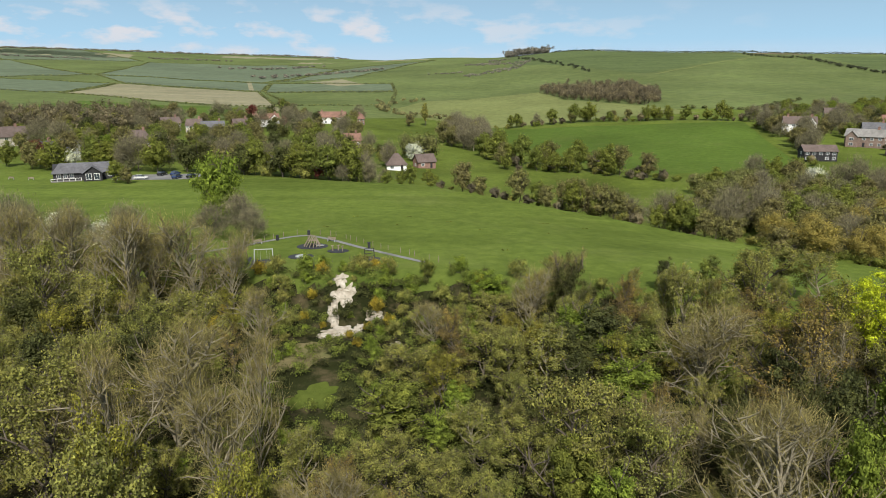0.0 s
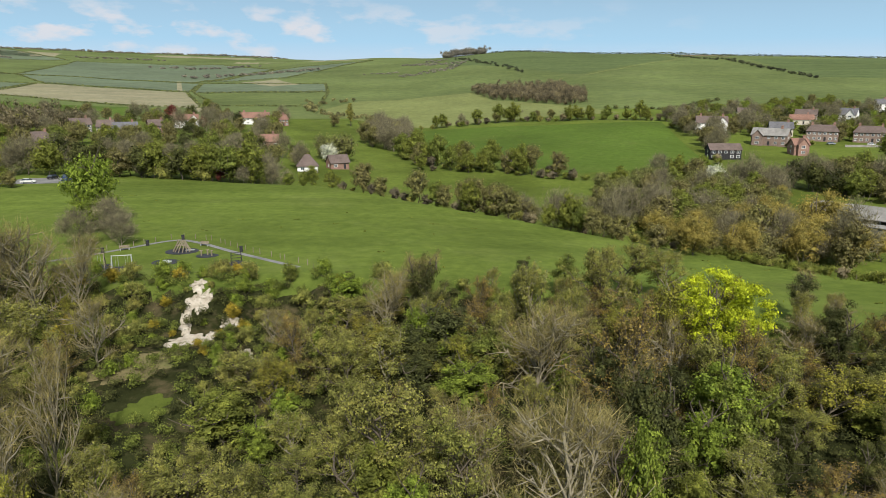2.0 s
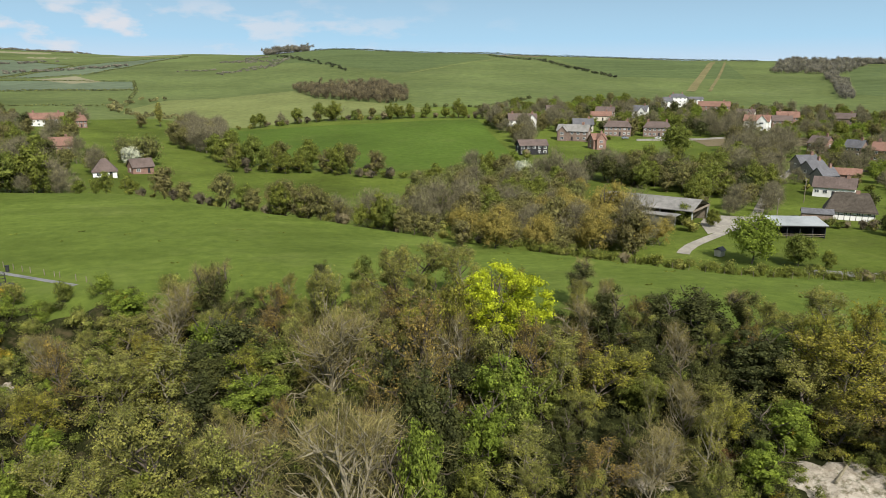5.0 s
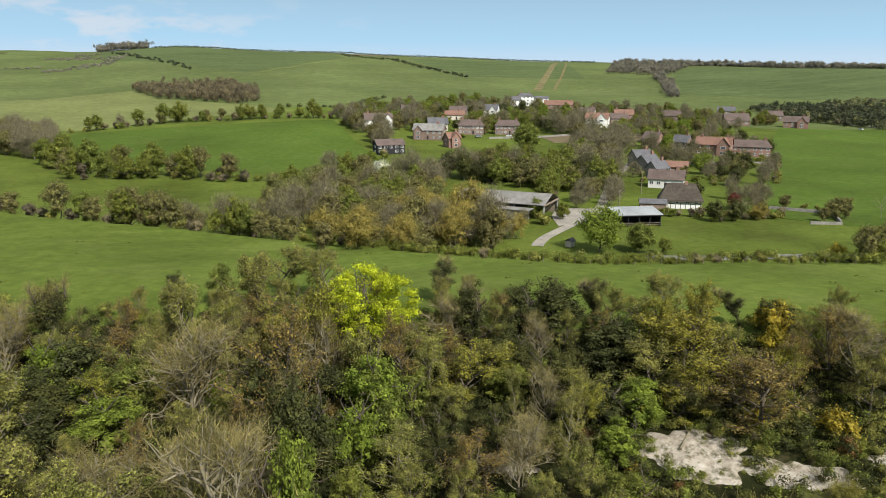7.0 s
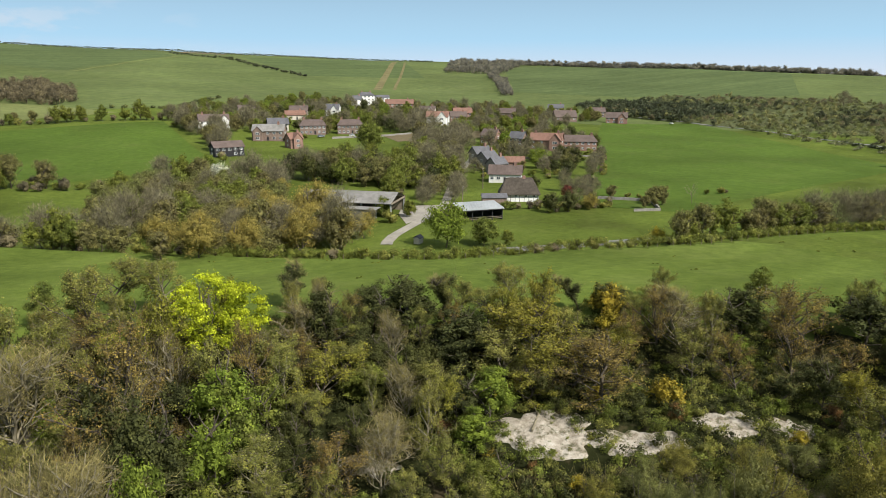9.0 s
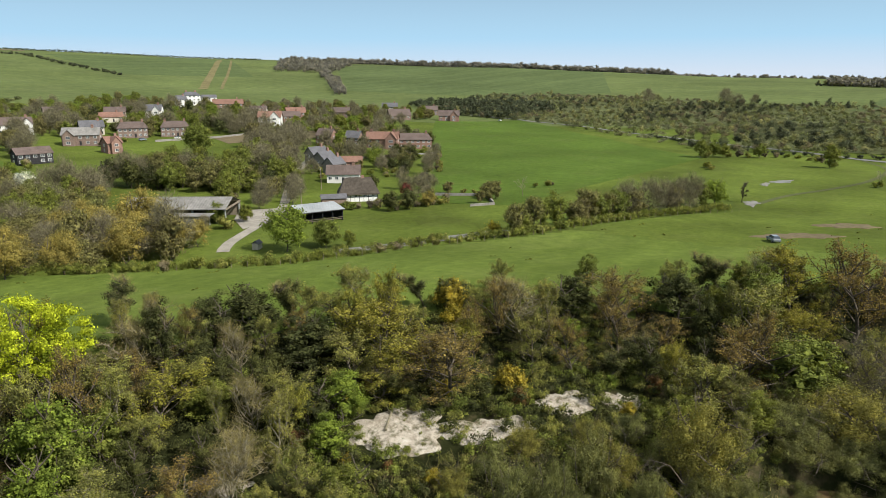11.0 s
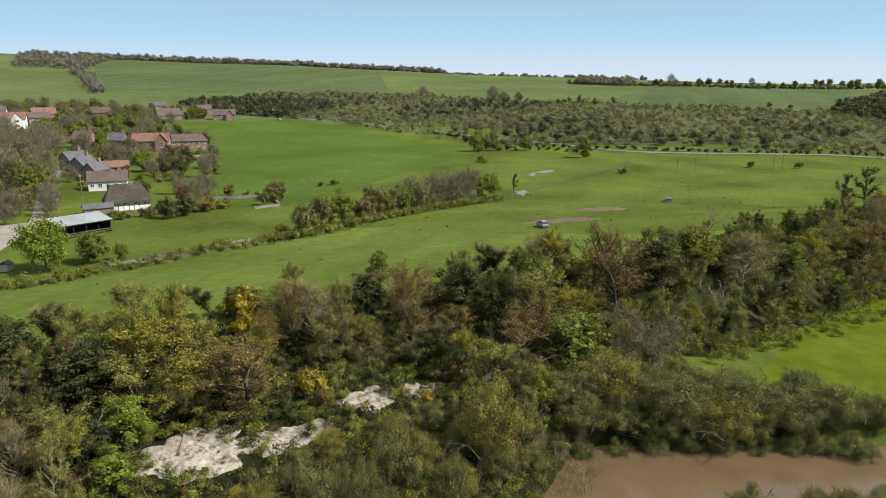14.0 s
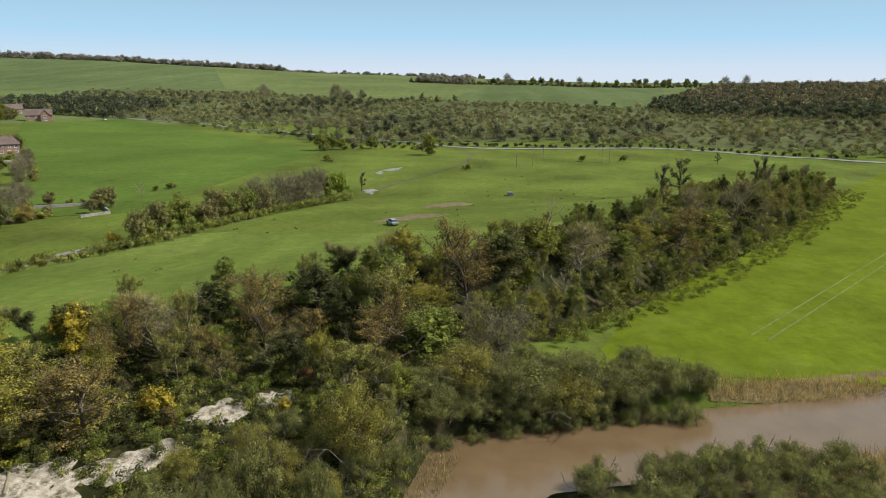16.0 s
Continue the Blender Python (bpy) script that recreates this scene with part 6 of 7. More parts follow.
# the village on the slope
VE = [(188, 420), (190, 460), (250, 505), (340, 545), (420, 500), (480, 430), (540, 360), (470, 320), (400, 300), (345, 225), (268, 182), (250, 190), (290, 230), (330, 330), (260, 395), (205, 370)]
grove(["bare", "bare", "olive", "green", "olive", "dark", "round", "fresh"], VE, 380, 5.8, 0.7, 1.2, 43, sizes_clear=-0.5)
grove(["bare", "bare", "dark", "olive"], [(285, 330), (310, 330), (318, 350), (290, 352)], 8, 6, 1.0, 1.4, 44)
grove(["bare", "olive", "bush"], [(240, 240), (285, 262), (300, 290), (262, 285), (240, 262)], 24, 6, 1.0, 1.5, 45)
plant(MID["dark"][0], 185, 132, 0.85), plant(MID["dark"][0], 190, 129, 0.9), plant(MID["willow"][0], 198, 127, 0.5), plant(MID["copper"][0], 204, 140, 0.7), plant(MID["bare"][0], 209, 139, 0.9), plant(MID["dark"][0], 346, 232, 1.1), plant(MID["olive"][0], 204, 130, 0.6)
for k, x, y, s in (("bare", 226, 205, 0.7), ("olive", 246, 196, 0.6), ("green", 256, 222, 0.7), ("bare", 268, 232, 0.8), ("dark", 280, 236, 0.7), ("olive", 292, 246, 0.8), ("bare", 322, 226, 0.5), ("green", 300, 232, 0.6), ("bare", 296, 262, 1.0), ("olive", 284, 270, 0.9), ("bare", 335, 262, 1.1),
                   ("dark", 345, 250, 0.9), ("olive", 318, 284, 1.0), ("bare", 306, 300, 1.1), ("green", 330, 300, 0.9), ("bare", 345, 320, 1.2), ("dark", 300, 345, 1.2), ("dark", 308, 338, 1.1), ("bare", 318, 350, 1.2), ("bare", 272, 372, 1.2), ("green", 216, 372, 1.0), ("fresh", 292, 470, 1.3), ("bare", 250, 440, 1.4), ("bare", 226, 430, 1.3), ("green", 240, 420, 1.1), ("dark", 225, 408, 0.9)):
    plant(MID[k][0], x, y, s)
row(["bush"], [(183, 132), (206, 126), (214, 130)], 3, 1, 0.5, 0.8, 46)
row(["bush", "bare"], [(215, 140), (245, 160), (300, 195), (348, 228)], 6, 2, 0.5, 0.9, 47)
row(["fresh", "olive"], [(330, 522), (345, 512)], 8, 3, 1.1, 1.3, 48)
row(["bush", "bare"], [(254, 118), (264, 113)], 4, 2, 0.5, 0.8, 49)
plant(MID["snag"][0], 233, 111, 0.9)
row(["bush", "bush", "green"], [(349, 74), (360, 78)], 5, 2, 0.9, 1.2, 50)
row(["bush", "green"], [(396, 93), (404, 83), (421, 55), (414, 39), (400, 32), (386, 28)], 5, 2, 0.8, 1.3, 51)
for k, x, y, s in (("snag", 334, 9, 0.8), ("snag", 340, 2, 0.7), ("bush", 376, -49, 1.2), ("bush", 382, -71, 1.2), ("bush", 376, -101, 1.1), ("skinny", 377, -117, 0.7), ("bush", 330, 9, 1.0)):
    plant(MID[k][0], x, y, s)
# single trees on the skyline and above the scrub
for k, x, y, s in (("bare", 792, 246, 1.7), ("bare", 784, 163, 1.9), ("bare", 779, 150, 1.4), ("bare", 800, 138, 1.2)):
    plant(MID[k][0], x, y, s)
sky_rng = random.Random(52)
for i in range(34):
    b, r = radians(90.5 + i * 0.58 + sky_rng.uniform(-0.2, 0.2)), sky_rng.uniform(1140, 1200)
    plant(pick.choice(MID[pick.choice(["green", "olive", "bare", "dark"])]), HUB[0] + r * math.sin(b), HUB[1] + r * math.cos(b), sky_rng.uniform(0.9, 1.9))

# ---- far woods, scrub and hedgerows ----
def spread_in(corners, gap, seed, count=4000):
    return scatter(count, within(corners), gap, box_of(corners), seed, 12)


def patchy(places, size, keep):
    """Thins places out in drifts."""
    return [p for p in places if noise.noise((p[0] / size, p[1] / size, keep * 7)) > keep]


SCRUB = [(566, 380), (560, 268), (484, 165), (424, 84), (460, 0), (450, -99), (445, -146), (398, -208), (390, -360), (720, -430), (800, -326), (763, -256), (690, -157), (790, 40), (800, 172), (860, 298), (825, 460)]
thicket("scrub", "dark green thorn scrub on the slope", patchy(spread_in(SCRUB, 9, 60), 60, -0.15), 4.2, 4.2, FARGREEN, 0.5, 90, 60, "scrub", False)
thicket("scrub", "grey-green sallow scrub on the slope", patchy(spread_in(SCRUB, 8, 61), 45, -0.15), 3.2, 4.0, FARGREY, 0.45, 80, 61, "scrub", False)
thicket("scrub", "leafless brown scrub on the slope", patchy(spread_in(SCRUB, 12, 62), 50, 0.05), 5.6, 4.4, FARWOOD, 0.42, 130, 62, "scrub", False)
thicket("scrub", "taller budding trees in the scrub", patchy(spread_in(SCRUB, 13, 59), 70, -0.02), 7.0, 4.2, FAROLIVE, 0.55, 100, 59, "scrub", False)
thicket("scrub", "dark evergreen clumps in the scrub", patchy(spread_in(SCRUB, 14, 58), 90, 0.05), 8, 4.4, FARDARK, 0.6, 150, 58, "scrub", False)
thicket("wood", "green mixed wood at the head of the slope", spread_in([(560, 372), (562, 300), (640, 290), (700, 330), (690, 420), (600, 430)], 6.5, 63), 8, 5.5, FARDARK, 1.1, 56, 63)
thicket("wood", "dark hanging wood on the hillside", spread_in([(600, -175), (690, -150), (900, -260), (980, -520), (640, -520), (560, -330)], 8, 64), 9, 6.5, FARDARK, 1.3, 56, 64)
thicket("wood", "leafless brown hanging wood on the hillside", spread_in([(640, -200), (760, -200), (960, -300), (980, -520), (640, -520)], 8.5, 65), 11, 6, FARWOOD, 1.2, 50, 65)
thicket("wood", "leafless brown wood beside the pale field", spread_in([(104, 765), (114, 658), (165, 580), (182, 600), (205, 680), (200, 775)], 6, 66), 10, 5.5, FARWOOD, 0.65, 130, 66)
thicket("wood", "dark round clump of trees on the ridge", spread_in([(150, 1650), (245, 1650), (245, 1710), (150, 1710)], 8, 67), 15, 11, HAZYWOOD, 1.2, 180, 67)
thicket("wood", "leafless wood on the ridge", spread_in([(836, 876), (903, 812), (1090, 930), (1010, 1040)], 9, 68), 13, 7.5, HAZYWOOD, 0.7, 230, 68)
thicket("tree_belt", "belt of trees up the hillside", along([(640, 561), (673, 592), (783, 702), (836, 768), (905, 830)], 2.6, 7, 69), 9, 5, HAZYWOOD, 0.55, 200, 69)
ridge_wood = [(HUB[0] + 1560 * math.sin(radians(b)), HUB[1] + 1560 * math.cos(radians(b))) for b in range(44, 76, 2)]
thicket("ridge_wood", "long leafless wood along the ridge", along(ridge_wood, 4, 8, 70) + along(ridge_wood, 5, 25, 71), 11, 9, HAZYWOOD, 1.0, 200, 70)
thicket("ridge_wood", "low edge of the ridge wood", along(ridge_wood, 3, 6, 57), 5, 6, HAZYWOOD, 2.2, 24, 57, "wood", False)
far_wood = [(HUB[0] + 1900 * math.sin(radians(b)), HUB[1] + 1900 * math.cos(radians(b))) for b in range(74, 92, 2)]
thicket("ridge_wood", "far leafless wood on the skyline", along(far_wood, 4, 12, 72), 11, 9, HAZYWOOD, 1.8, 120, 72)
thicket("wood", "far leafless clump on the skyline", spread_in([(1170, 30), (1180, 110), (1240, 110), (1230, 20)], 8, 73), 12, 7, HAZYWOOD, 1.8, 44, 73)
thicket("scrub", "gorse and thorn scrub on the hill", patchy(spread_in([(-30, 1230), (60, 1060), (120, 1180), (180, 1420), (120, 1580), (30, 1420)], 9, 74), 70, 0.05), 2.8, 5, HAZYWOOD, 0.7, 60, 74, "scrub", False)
ridge_hedge = [(HUB[0] + 1640 * math.sin(radians(b)), HUB[1] + 1640 * math.cos(radians(b))) for b in range(8, 44, 2)]
thicket("hedgerow", "dark hedge along the ridge", along(ridge_hedge, 2.5, 2, 75), 4.0, 4, FARDARK, 1.5, 8, 75, "hedge", False)
thicket("hedgerow", "hedge across the hill", along([(540, 1300), (600, 1180), (575, 1000), (565, 875)], 6, 3, 76), 4.5, 4, FARDARK, 1.4, 24, 76, "hedge", False)
thicket("hedgerow", "broken hedge on the hill", along([(160, 1500), (180, 1295), (207, 1111), (205, 1010)], 11, 6, 77), 4.5, 4, FARDARK, 1.4, 24, 77, "hedge", False)
thicket("hedgerow", "hedge along the top of the pale field", along([(185, 540), (225, 512), (300, 590)], 4, 2, 164), 3.0, 3.0, FARGREEN, 0.8, 40, 164, "hedge", False)
thicket("hedgerow", "hedge along the valley road", along([(490, 150), (430, 60), (436, 0), (444, -100), (400, -200)], 3.0, 2.0, 78), 2.4, 2, FARDARK, 0.7, 24, 78, "hedge", False)
thicket("hedgerow", "hedge along the valley bottom", along([(-45, 596), (-10, 560), (10, 540), (30, 490)], 4, 3, 79) + along([(-20, 715), (-60, 690), (-50, 600)], 5, 4, 80), 4.5, 3.5, FAROLIVE, 1.0, 30, 79, "hedge", False)
for i, c in enumerate(HEDGED):
    thicket("hedgerow", "dark hedgerow between far fields", along(c + c[:1], 2.8 + 1.7 * (i > 7), 1.2, 90 + i), 1.7, 2.4, FARGREEN, 0.8 + 0.5 * (i > 7), 10, 90 + i, "hedge", False)
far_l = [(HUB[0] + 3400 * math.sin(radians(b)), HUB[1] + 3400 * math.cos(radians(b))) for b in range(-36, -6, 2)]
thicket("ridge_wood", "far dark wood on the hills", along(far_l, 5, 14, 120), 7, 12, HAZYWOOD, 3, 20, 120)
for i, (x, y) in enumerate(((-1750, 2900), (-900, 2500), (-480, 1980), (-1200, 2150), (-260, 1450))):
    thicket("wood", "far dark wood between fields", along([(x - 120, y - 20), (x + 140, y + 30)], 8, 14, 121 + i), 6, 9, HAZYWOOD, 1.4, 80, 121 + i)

sky_hedge = [(HUB[0] + 1170 * math.sin(radians(b)), HUB[1] + 1170 * math.cos(radians(b))) for b in range(84, 116, 2)]
thicket("hedgerow", "uneven line of trees along the skyline", patchy(along(sky_hedge, 4, 4, 116), 40, -0.25), 6.5, 4.5, FAROLIVE, 1.4, 40, 116, "hedge", False)
thicket("hedgerow", "dark hedge along the skyline", along(sky_hedge, 4, 2, 117), 4.0, 3.5, FARDARK, 1.3, 24, 117, "hedge", False)
# bushes that edge the belt of trees
belt_edge = [(112, 16), (124, -10), (150, -31), (214, -84), (292, -136)]
thicket("undergrowth", "low brambles along the tree belt", along(belt_edge, 1.6, 3.0, 118), 2.4, 2.2, LEAF, 0.2, 90, 118, "undergrowth", False)
meadow_edge = [(116, 8), (128, -16), (152, -38), (216, -91), (292, -143)]
thicket("rough_strip", "rough nettles and rank grass along the meadow's edge", along(meadow_edge, 0.9, 3.2, 162), 1.1, 1.5, LEAF, 0.14, 70, 162, "undergrowth", False)
belt_top = [(118, 30), (132, 12), (156, -10), (218, -60), (300, -122)]
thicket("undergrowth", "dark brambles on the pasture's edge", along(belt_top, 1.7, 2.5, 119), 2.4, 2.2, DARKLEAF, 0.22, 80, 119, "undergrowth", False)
belt_core = [(116, 22), (128, 0), (153, -20), (216, -72), (296, -130)]
thicket("undergrowth", "olive brambles under the tree belt", along(belt_core, 1.0, 8.0, 114), 3.0, 2.4, BUDS, 0.22, 90, 114, "undergrowth", False)
thicket("undergrowth", "green brambles under the tree belt", along(belt_core, 1.0, 9.0, 115), 2.6, 2.2, LEAF, 0.2, 90, 115, "undergrowth", False)

# rank dark tufts on the grazed fields, and weeds rooted in the chalk
on_field = within([(-60, 150), (-20, 130), (20, 112), (60, 92), (96, 60), (124, 34), (190, -30), (250, -70), (330, 0), (240, 36), (160, 70), (110, 94), (76, 132), (30, 176), (-20, 214), (-60, 225)])
tufts = patchy(scatter(110, on_field, 7.5, (-60, -70, 330, 225), 160, 20), 30, -0.05)
tufts += [(x + 0.9, y + 0.3) for x, y in tufts[::2]] + [(x - 0.8, y + 0.5) for x, y in tufts[::3]]
thicket("grass_tufts", "dark rank grass tufts in the grazed field", tufts, 0.28, 0.5, LEAF, 0.09, 50, 160, "grass", False)
in_scree = within([(68, 46), (73, 40), (80, 35), (88, 28), (96, 24), (98, 30), (90, 36), (80, 44), (74, 50), (69, 50)])
thicket("chalk_weeds", "small green weeds rooted in the chalk", scatter(60, in_scree, 1.0, (66, 22, 100, 52), 161, 20), 0.5, 0.5, LEAF, 0.07, 60, 161, "weeds", False)
# reeds at the water's edge
reed_rng = np.random.default_rng(130)
for corners, seed in (([(108, -30), (112, -60), (124, -100), (128, -99), (116, -58), (112, -30)], 131), ([(90, -24), (95, -32), (99, -52), (112, -95), (100, -95), (86, -50)], 132)):
    spots = np.array(scatter(900, within(corners), 0.55, box_of(corners), seed, 12))
    foot = np.column_stack([spots, land(spots[:, 0], spots[:, 1])])
    reed = twigs(reed_rng, list(zip(foot, np.tile((0, 0, 1.6), (len(foot), 1)))), 9, 1.9, 0.035, 0.15)
    tagged(new("reeds", fast_mesh("reeds", *reed, leaf_mat("dry_reed", (0.3, 0.22, 0.11), 0.3))), "dry brown reeds at the water's edge", "reeds", kind="stuff")

# undergrowth that closes the wood's floor
BARE_CHALK = ((-16, 104, 2.6), (-15, 95, 3.2), (-16, 79, 4), (74.5, 45.5, 4.5), (81, 38, 2.8), (91, 32, 2.6), (97, 26.5, 2.5), (102, 12.5, 2), (74, 40, 4))


def brambly(x, y):
    b, r = bearing_of(x, y)
    return 45 < r < 160 and -45 < b < 84 and -48 < from_line(x, y, CLIFF) < 0 and abs(from_line(x, y, RIVER)) > 8 and all(math.hypot(x - a, y - c) > d for a, c, d in BARE_CHALK)


low = scatter(1700, brambly, 1.9, (-70, -5, 135, 130), 11, 40)
# Dark leaves in two of three layers stand for shade between the trees.
for i, (mat, label) in enumerate(((LEAF, "green bramble undergrowth on the wood's floor"), (DARKLEAF, "bramble undergrowth in dark leaves that stand for shade"), (DARKLEAF, "ivy undergrowth in dark leaves that stand for shade"))):
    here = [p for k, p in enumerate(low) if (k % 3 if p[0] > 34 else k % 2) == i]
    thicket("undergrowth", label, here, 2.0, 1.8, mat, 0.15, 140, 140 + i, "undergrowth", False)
slope_low = scatter(700, lambda x, y: abs(from_line(x, y, RIVER)) > 7.5 and all(math.hypot(x - a, y - c) > d * 0.8 for a, c, d in BARE_CHALK), 1.25, (62, 6, 108, 56), 15, 40)
thicket("undergrowth", "green weeds and brambles about the chalk", slope_low[::2], 1.5, 1.3, LEAF, 0.12, 130, 146, "undergrowth", False)
thicket("undergrowth", "olive weeds and brambles about the chalk", slope_low[1::2], 1.6, 1.3, BUDS, 0.12, 130, 147, "undergrowth", False)
thicket("wood", "leafless brown wood beside the village", spread_in([(-270, 395), (-200, 380), (-170, 440), (-190, 480), (-280, 470)], 6, 143), 13, 5.5, FARWOOD, 0.7, 110, 143)
hedge_line = [(70, 148), (78, 140), (94, 119), (110, 101), (139, 90), (163, 76), (200, 66), (240, 45)]
thicket("hedge", "low green hedge along the stream", along(hedge_line, 0.9, 0.7, 144), 2.4, 1.8, LEAF, 0.17, 120, 144, "hedge", False)
thicket("hedge", "low olive hedge along the stream", along(hedge_line, 2.2, 1.2, 145), 2.5, 1.7, BUDS, 0.2, 110, 145, "hedge", False)

# gardens, orchards and hedges round the cottages
grove(["bush", "bush", "olive", "dark", "green", "bare"], [(205, 142), (262, 182), (345, 225), (330, 285), (262, 238), (222, 198)], 70, 5.0, 0.6, 1.0, 53, sizes_clear=-1.0)
grove(["bush", "green", "olive", "bare", "dark"], [(196, 330), (262, 335), (340, 340), (400, 380), (330, 420), (215, 400)], 34, 7.0, 0.8, 1.3, 54, sizes_clear=-1.0)
row(["bush", "green"], [(158, 176), (172, 190), (190, 206), (214, 228), (240, 248)], 3.2, 2.5, 0.9, 1.4, 55)
row(["bush"], [(176, 146), (188, 138), (206, 128)], 2.4, 1.0, 0.6, 0.9, 56)
row(["bush", "olive"], [(212, 118), (222, 116), (230, 126), (222, 138)], 3.0, 2.0, 0.4, 0.7, 57)
row(["bush"], [(240, 176), (262, 196), (290, 214)], 3.0, 1.0, 0.5, 0.8, 58)
row(["bush"], [(266, 168), (300, 192), (330, 212)], 3.0, 1.0, 0.5, 0.8, 59)

# ---- the playground ----
def stand(name, label, category, x, y, turn=0.0, group="", up=0.0):
    return thing(name, label, category, group, m=pose(x, y, ground_at(x, y) + 0.07 + up, 0, 0, turn))


def bar(bm, a, b, r=0.06, sides=6):
    a, b = Vector(a), Vector(b)
    m = Matrix.Translation((a + b) / 2) @ (b - a).to_track_quat("Z", "Y").to_matrix().to_4x4()
    bmesh.ops.create_cone(bm, cap_ends=True, segments=sides, radius1=r, radius2=r, depth=(b - a).length, matrix=m)


def a_bar(a, b, r=0.06, sides=6):
    bm = bmesh.new()
    bar(bm, a, b, r, sides)
    return bm


def disc(rx, ry, h=0.05, n=28):
    bm = bmesh.new()
    bmesh.ops.create_cone(bm, cap_ends=True, segments=n, radius1=1, radius2=1, depth=h, matrix=Matrix.Translation((0, 0, h / 2)) @ Matrix.Diagonal((rx, ry, 1, 1)))
    return bm


def swing(x, y, turn, label, mat):
    root = stand("swing", label, "swing", x, y, turn, "swings", 0.06)
    for s in (-1, 1):
        for k in (-1, 1):
            part("leg", a_bar((s * 1.6, k * 0.75, 0), (s * 1.5, 0, 2.45), 0.075), mat, root)
    part("crossbar", a_bar((-1.6, 0, 2.45), (1.6, 0, 2.45), 0.075), mat, root)
    for s in (-0.75, 0.75):
        seat = part("seat", a_box(s - 0.22, -0.09, 0.5, s + 0.22, 0.09, 0.55), RUBBER, root)
        for k in (-0.2, 0.2):
            part("chain", a_bar((s + k, 0, 0.52), (s + k, 0, 2.42), 0.015, 4), STEEL, root)


def mat_pad(name, x, y, turn, bm):
    root = stand("rubber_pad", "dark rubber safety pad on the grass", "safety surface", x, y, turn, "rubber pads")
    part("pad", bm, RUBBER, root)


mat_pad("pad", -31, 116, 10, a_box(-2.2, -2.6, -0.05, 2.2, 2.6, 0.06))
mat_pad("pad", -36, 117.5, 10, a_box(-2.2, -2.4, -0.05, 2.2, 2.4, 0.06))
mat_pad("pad", -25.6, 121, 0, disc(2.3, 2.0, 0.06))
mat_pad("pad", -25, 129, 0, disc(3.0, 2.5, 0.06))
mat_pad("pad", -19.5, 125, 0, disc(2.0, 1.6, 0.06))
mat_pad("pad", -13, 118.6, 0, disc(2.2, 1.6, 0.06))
swing(-31, 116, 10, "pale steel swing frame with two seats", STEEL)
swing(-36, 117.5, 10, "wooden swing frame with two seats", TIMBER)
climb = stand("log_climber", "timber climbing tower of leaning logs", "play tower", -25, 129, 0, "", 0.06)
climb.scale = (0.75, 0.75, 0.75)
climb_rng = random.Random(5)
for i in range(14):
    a = i * 0.449
    part("log", a_bar((math.cos(a) * 2.2, math.sin(a) * 1.7, 0), (math.cos(a + 0.8) * 1.0, math.sin(a + 0.8) * 0.8, climb_rng.uniform(2.0, 2.9)), 0.12), TIMBER, climb)
part("platform", a_box(-1.1, -0.9, 1.5, 1.1, 0.9, 1.62), TIMBER, climb)
part("slide", a_box(0.9, -0.3, 0.2, 3.0, 0.3, 0.3), STEEL, climb)
spin = stand("roundabout", "low green and grey roundabout", "roundabout", -25.6, 121, 0, "", 0.06)
part("deck", disc(1.0, 1.0, 0.12), STEEL, spin)
for i in range(4):
    a = i * 1.57
    part("handrail", a_bar((math.cos(a) * 0.8, math.sin(a) * 0.8, 0.1), (math.cos(a) * 0.25, math.sin(a) * 0.25, 0.95), 0.03), FRESH, spin)
for i, (x, y) in enumerate(((-20.5, 125), (-19.5, 125.4), (-18.6, 124.6))):
    r = stand("spring_rider", "small timber balance post", "play post", x, y, 30 * i, "balance posts", 0.06)
    part("post", a_bar((0, 0, 0), (0, 0, 0.9), 0.14), TIMBER, r)
    part("cap", a_box(-0.3, -0.12, 0.9, 0.3, 0.12, 1.0), TIMBER, r)
gym = stand("climbing_arch", "dark arched play frame", "play frame", -13, 118.6, 20, "", 0.06)
for s in (-0.9, 0.9):
    part("side", a_bar((s, 0, 0), (s * 0.9, 0, 1.9), 0.07), DARKWOOD, gym)
for z in (0.5, 1.0, 1.5, 1.9):
    part("rung", a_bar((-0.88, 0, z), (0.88, 0, z), 0.05), DARKWOOD, gym)
for x, y in ((-39, 128.5), (-27.5, 138.6), (-14, 127.5), (-33, 134.5)):
    b = stand("bin", "dark litter bin beside the path", "bin", x, y, 0, "litter bins")
    part("body", a_bar((0, 0, 0), (0, 0, 0.95), 0.28, 10), DARKWOOD, b)
    part("lid", a_bar((0, 0, 0.95), (0, 0, 1.05), 0.32, 10), RUBBER, b)
for x, y, t in ((-36, 131, 30), (-22, 133, -20), (-134, 224, 10), (-141, 225, 0)):
    b = stand("bench", "plain weathered timber bench on the grass", "bench", x, y, t, "benches")
    part("seat", a_box(-0.9, -0.22, 0.42, 0.9, 0.22, 0.48), TIMBER, b)
    part("backrest", a_box(-0.9, 0.2, 0.55, 0.9, 0.26, 0.9), TIMBER, b)
    for s in (-0.75, 0.75):
        part("leg", a_box(s - 0.05, -0.2, 0, s + 0.05, 0.22, 0.42), STEEL, b)
for i, (x, y) in enumerate(along([(-46, 126), (-38, 132), (-29, 141), (-22, 138), (-12, 127), (0, 116)], 2.4, 0.0, 5)):
    p = stand("fence_post", "short wooden post round the playground", "post", x, y, 0, "playground posts")
    part("post", a_bar((0, 0, -0.2), (0, 0, 1.0), 0.06), TIMBER, p)


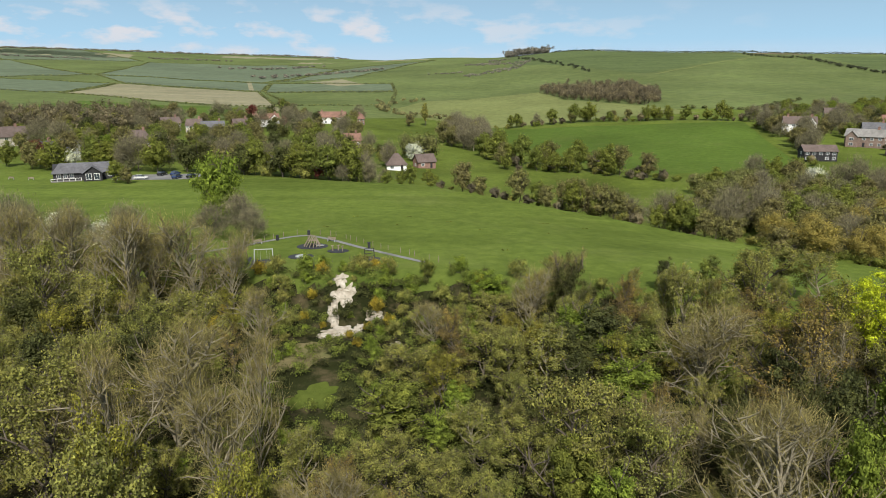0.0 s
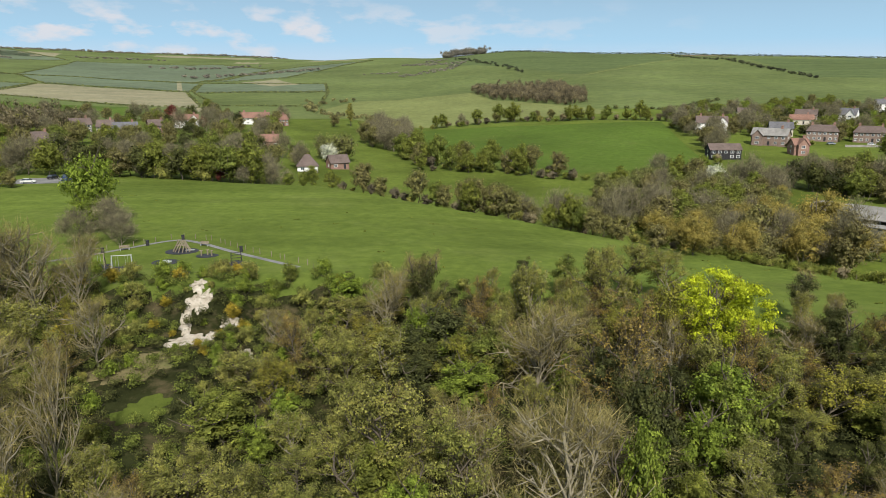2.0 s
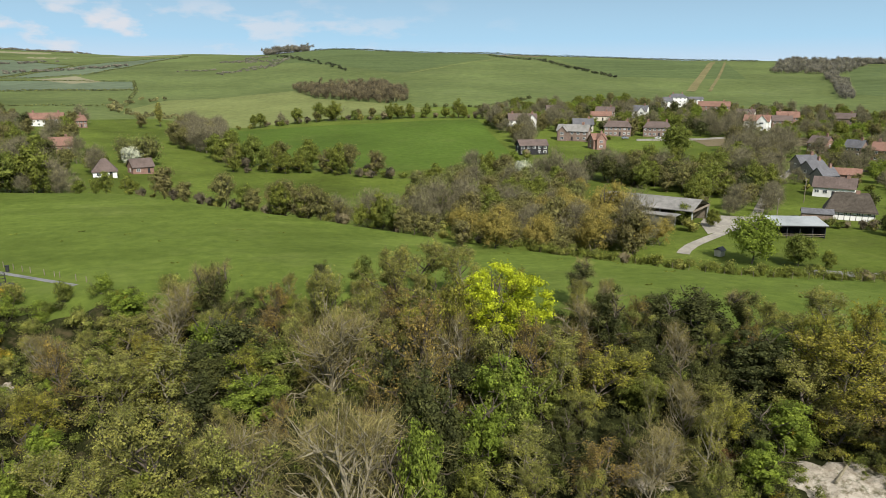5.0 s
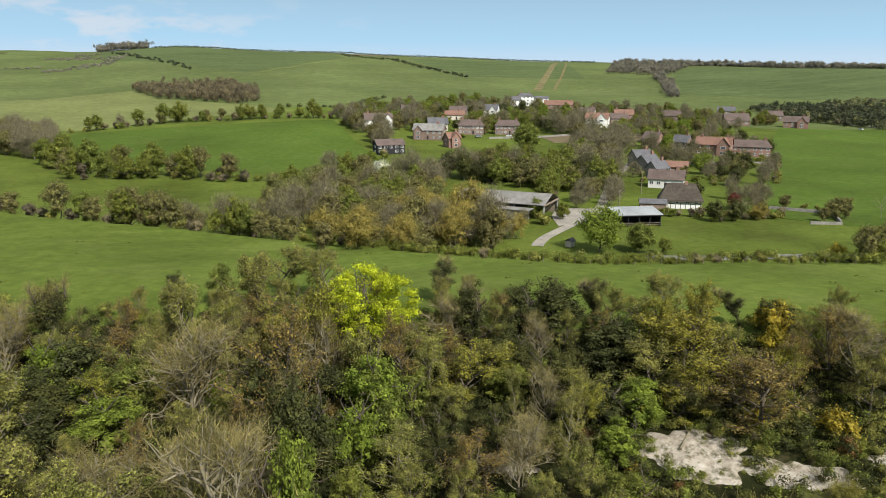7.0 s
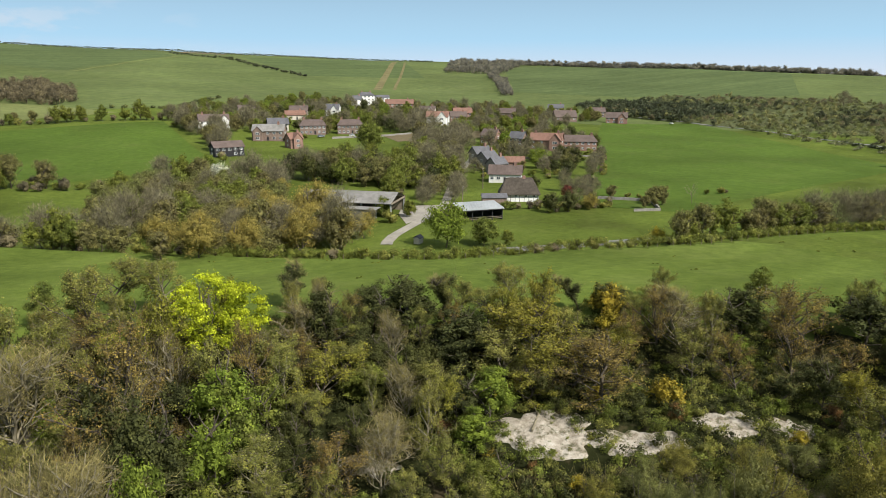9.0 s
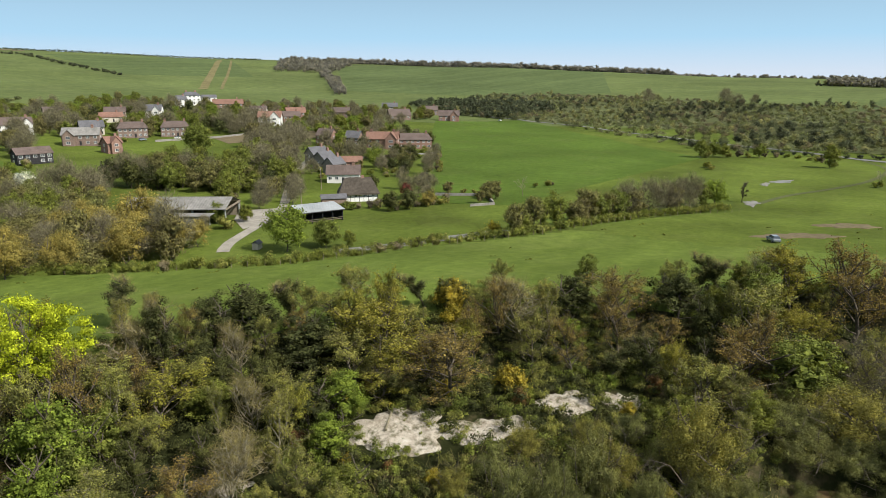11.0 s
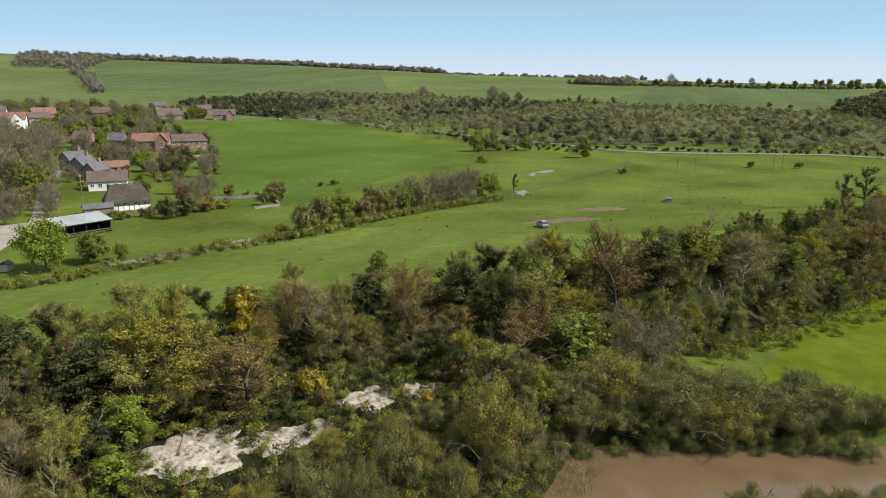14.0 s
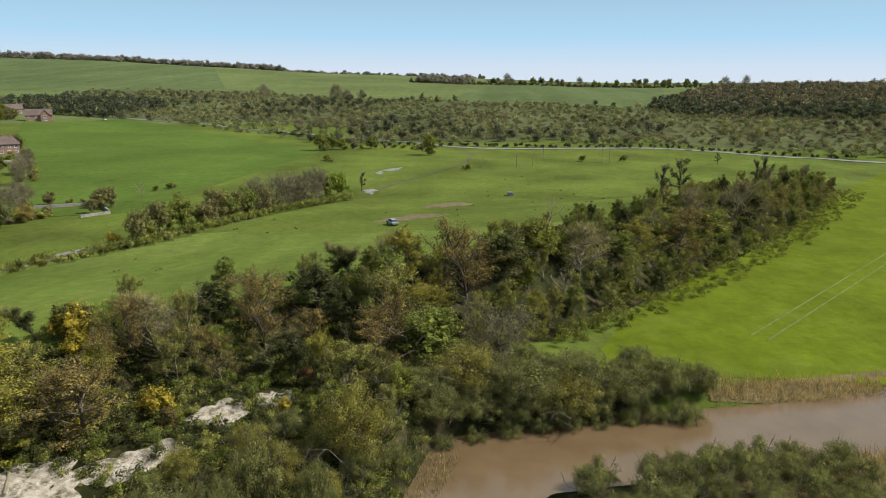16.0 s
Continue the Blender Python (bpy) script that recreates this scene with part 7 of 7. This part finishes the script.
# ---- cars, poles, fences ----
def car(x, y, turn, paint, label):
    root = thing("car", label, "car", "parked cars", m=pose(x, y, ground_at(x, y) + 0.14, 0, 0, turn))
    bm = bmesh.new()
    prof = [(-2.1, 0.35), (2.1, 0.35), (2.15, 0.75), (1.2, 0.95), (-1.9, 0.98), (-2.15, 0.8)]
    for y0, y1 in ((-0.86, 0.86),):
        l = [bm.verts.new((px, y0, pz)) for px, pz in prof]
        r = [bm.verts.new((px, y1, pz)) for px, pz in prof]
        bm.faces.new(l), bm.faces.new(r[::-1])
        for i in range(6):
            bm.faces.new((l[i], l[(i + 1) % 6], r[(i + 1) % 6], r[i]))
    bmesh.ops.recalc_face_normals(bm, faces=bm.faces)
    bmesh.ops.bevel(bm, geom=bm.edges[:], offset=0.08, segments=2, affect="EDGES")
    part("body", bm, paint, root)
    bm = bmesh.new()
    lo = [bm.verts.new(p) for p in ((-1.75, -0.78, 0.95), (1.15, -0.78, 0.93), (1.15, 0.78, 0.93), (-1.75, 0.78, 0.95))]
    hi = [bm.verts.new(p) for p in ((-1.4, -0.62, 1.42), (0.35, -0.62, 1.45), (0.35, 0.62, 1.45), (-1.4, 0.62, 1.42))]
    for i in range(4):
        bm.faces.new((lo[i], lo[(i + 1) % 4], hi[(i + 1) % 4], hi[i]))
    bm.faces.new(hi)
    part("cabin_glass", bm, PANE, root)
    part("roof", a_box(-1.38, -0.6, 1.43, 0.33, 0.6, 1.47), paint, root)
    for sx in (-1.3, 1.3):
        for sy in (-0.8, 0.8):
            w = part("wheel", a_bar((sx, sy - 0.1, 0.32), (sx, sy + 0.1, 0.32), 0.32, 14), RUBBER, root)
            part("rim", a_bar((sx, sy - 0.11, 0.32), (sx, sy + 0.11, 0.32), 0.18, 10), STEEL, w)


def paint(name, c):
    m = material(name, 0.25, 0.6)[0]
    m.node_tree.nodes["Principled BSDF"].inputs["Base Color"].default_value = (*c, 1)
    return m


WHITEP, BLACKP, BLUEP, SILVERP = paint("white_paint", (0.5, 0.5, 0.49)), paint("black_paint", (0.015, 0.015, 0.018)), paint("dark_blue_paint", (0.02, 0.035, 0.09)), paint("silver_paint", (0.17, 0.19, 0.21))
for x, y, t, p, lab in ((-99, 226, 10, WHITEP, "white car parked on the grey car park"), (-96, 236, 80, BLACKP, "black car parked by the hedge"), (-91.5, 236, 80, BLUEP, "dark blue car parked by the hedge"),
                        (-88, 228, 80, BLUEP, "dark blue car parked on grey tarmac"), (-83.5, 229, 80, BLACKP, "black car parked on grey tarmac"), (-125, 231, 20, WHITEP, "white car behind the clubhouse"),
                        (238, 339, 0, SILVERP, "silver car in front of the houses"), (256, 334, 20, WHITEP, "white car in front of the houses"), (250, 218, 40, BLACKP, "black car in a cottage garden"),
                        (330, 352, 0, SILVERP, "silver car beside the white house"), (186, 24, 30, SILVERP, "pale car standing in the pasture"), (548, 296, 60, WHITEP, "white car on the valley road")):
    car(x, y, t, p, lab)


def pole(x, y, high, label="wooden pole carrying wires"):
    root = stand("power_pole", label, "pole", x, y, 30, "wooden poles", -0.2)
    part("mast", a_bar((0, 0, 0), (0, 0, high), 0.14, 8), TIMBER, root)
    part("crossarm", a_box(-0.9, -0.06, high - 0.5, 0.9, 0.06, high - 0.36), TIMBER, root)
    for s in (-0.8, 0.0, 0.8):
        part("insulator", a_bar((s, 0, high - 0.36), (s, 0, high - 0.16), 0.05), STEEL, root)


for x, y, z in ((100, 179, 8), (166, 151, 8), (203, 178, 8), (372, -58, 7), (373, -62, 7), (388, -30, 6), (345, -14, 6), (352, -22, 6)):
    pole(x, y, z)
for i, (x, y) in enumerate(along([(94, 117), (110, 98), (138, 87.5), (162, 73), (200, 60), (238, 40)], 3.0, 0.0, 6)):
    p = stand("fence_post", "weathered fence post along the hedge", "post", x, y, 0, "stream fence posts")
    part("post", a_bar((0, 0, -0.3), (0, 0, 1.1), 0.045, 5), TIMBER, p)


def wall_run(line, high, thick, label):
    """A low flint wall with a coping."""
    bm = bmesh.new()
    for (ax, ay), (bx, by) in zip(line, line[1:]):
        n = max(1, int(math.hypot(bx - ax, by - ay) / 3))
        for i in range(n):
            p, q = [(ax + (bx - ax) * k / n, ay + (by - ay) * k / n) for k in (i, i + 1)]
            d = Vector((q[0] - p[0], q[1] - p[1])).normalized()
            nx, ny = -d.y * thick / 2, d.x * thick / 2
            z0, z1 = ground_at(*p), ground_at(*q)
            v = [bm.verts.new(c) for c in ((p[0] - nx, p[1] - ny, z0 - 0.3), (q[0] - nx, q[1] - ny, z1 - 0.3), (q[0] + nx, q[1] + ny, z1 - 0.3), (p[0] + nx, p[1] + ny, z0 - 0.3),
                                           (p[0] - nx, p[1] - ny, z0 + high), (q[0] - nx, q[1] - ny, z1 + high), (q[0] + nx, q[1] + ny, z1 + high), (p[0] + nx, p[1] + ny, z0 + high))]
            for f in ((4, 5, 6, 7), (0, 1, 5, 4), (1, 2, 6, 5), (2, 3, 7, 6), (3, 0, 4, 7)):
                bm.faces.new([v[k] for k in f])
    root = thing("garden_wall", label, "wall")
    part("wall", bm, FLINT, root)


wall_run([(217, 137), (226, 122), (214, 112)], 1.0, 0.4, "ruined grey flint yard wall")
wall_run([(206, 116), (213, 111)], 0.8, 0.4, "low grey flint wall")
wall_run([(240, 331), (275, 324), (330, 330)], 1.1, 0.4, "low flint wall in front of the houses")
wall_run([(262, 226), (300, 212), (322, 205)], 1.0, 0.4, "low garden wall below the brick houses")
shed = stand("hut", "small pale hut with dark slate roof beside the track", "shed", 129, 129, 20)
part("wall", a_box(-1.0, -0.8, -0.2, 1.0, 0.8, 1.4), CREAM, shed)
part("roof", roof_mesh(2.0, 1.6, 1.4, 2.0, 0, 0.2, 0.08), SLATE, shed)
hut = stand("field_shelter", "small pale blue water tank in the pasture", "tank", 262, -8, 10)
part("tank", a_box(-1.4, -0.8, -0.1, 1.4, 0.8, 1.1), SILVERP, hut)
part("lid", a_box(-1.5, -0.9, 1.1, 1.5, 0.9, 1.2), SLATE, hut)
log = stand("fallen_trunk", "grey fallen trunk lying on the chalk", "log", 76, 47, 25, "", 0.15)
part("trunk", a_bar((-2.6, 0, 0.12), (2.6, 0.3, 0.3), 0.16, 8), ASHBARK, log)
part("branch", a_bar((0.8, 0.1, 0.2), (2.0, 1.0, 0.8), 0.07, 6), ASHBARK, log)
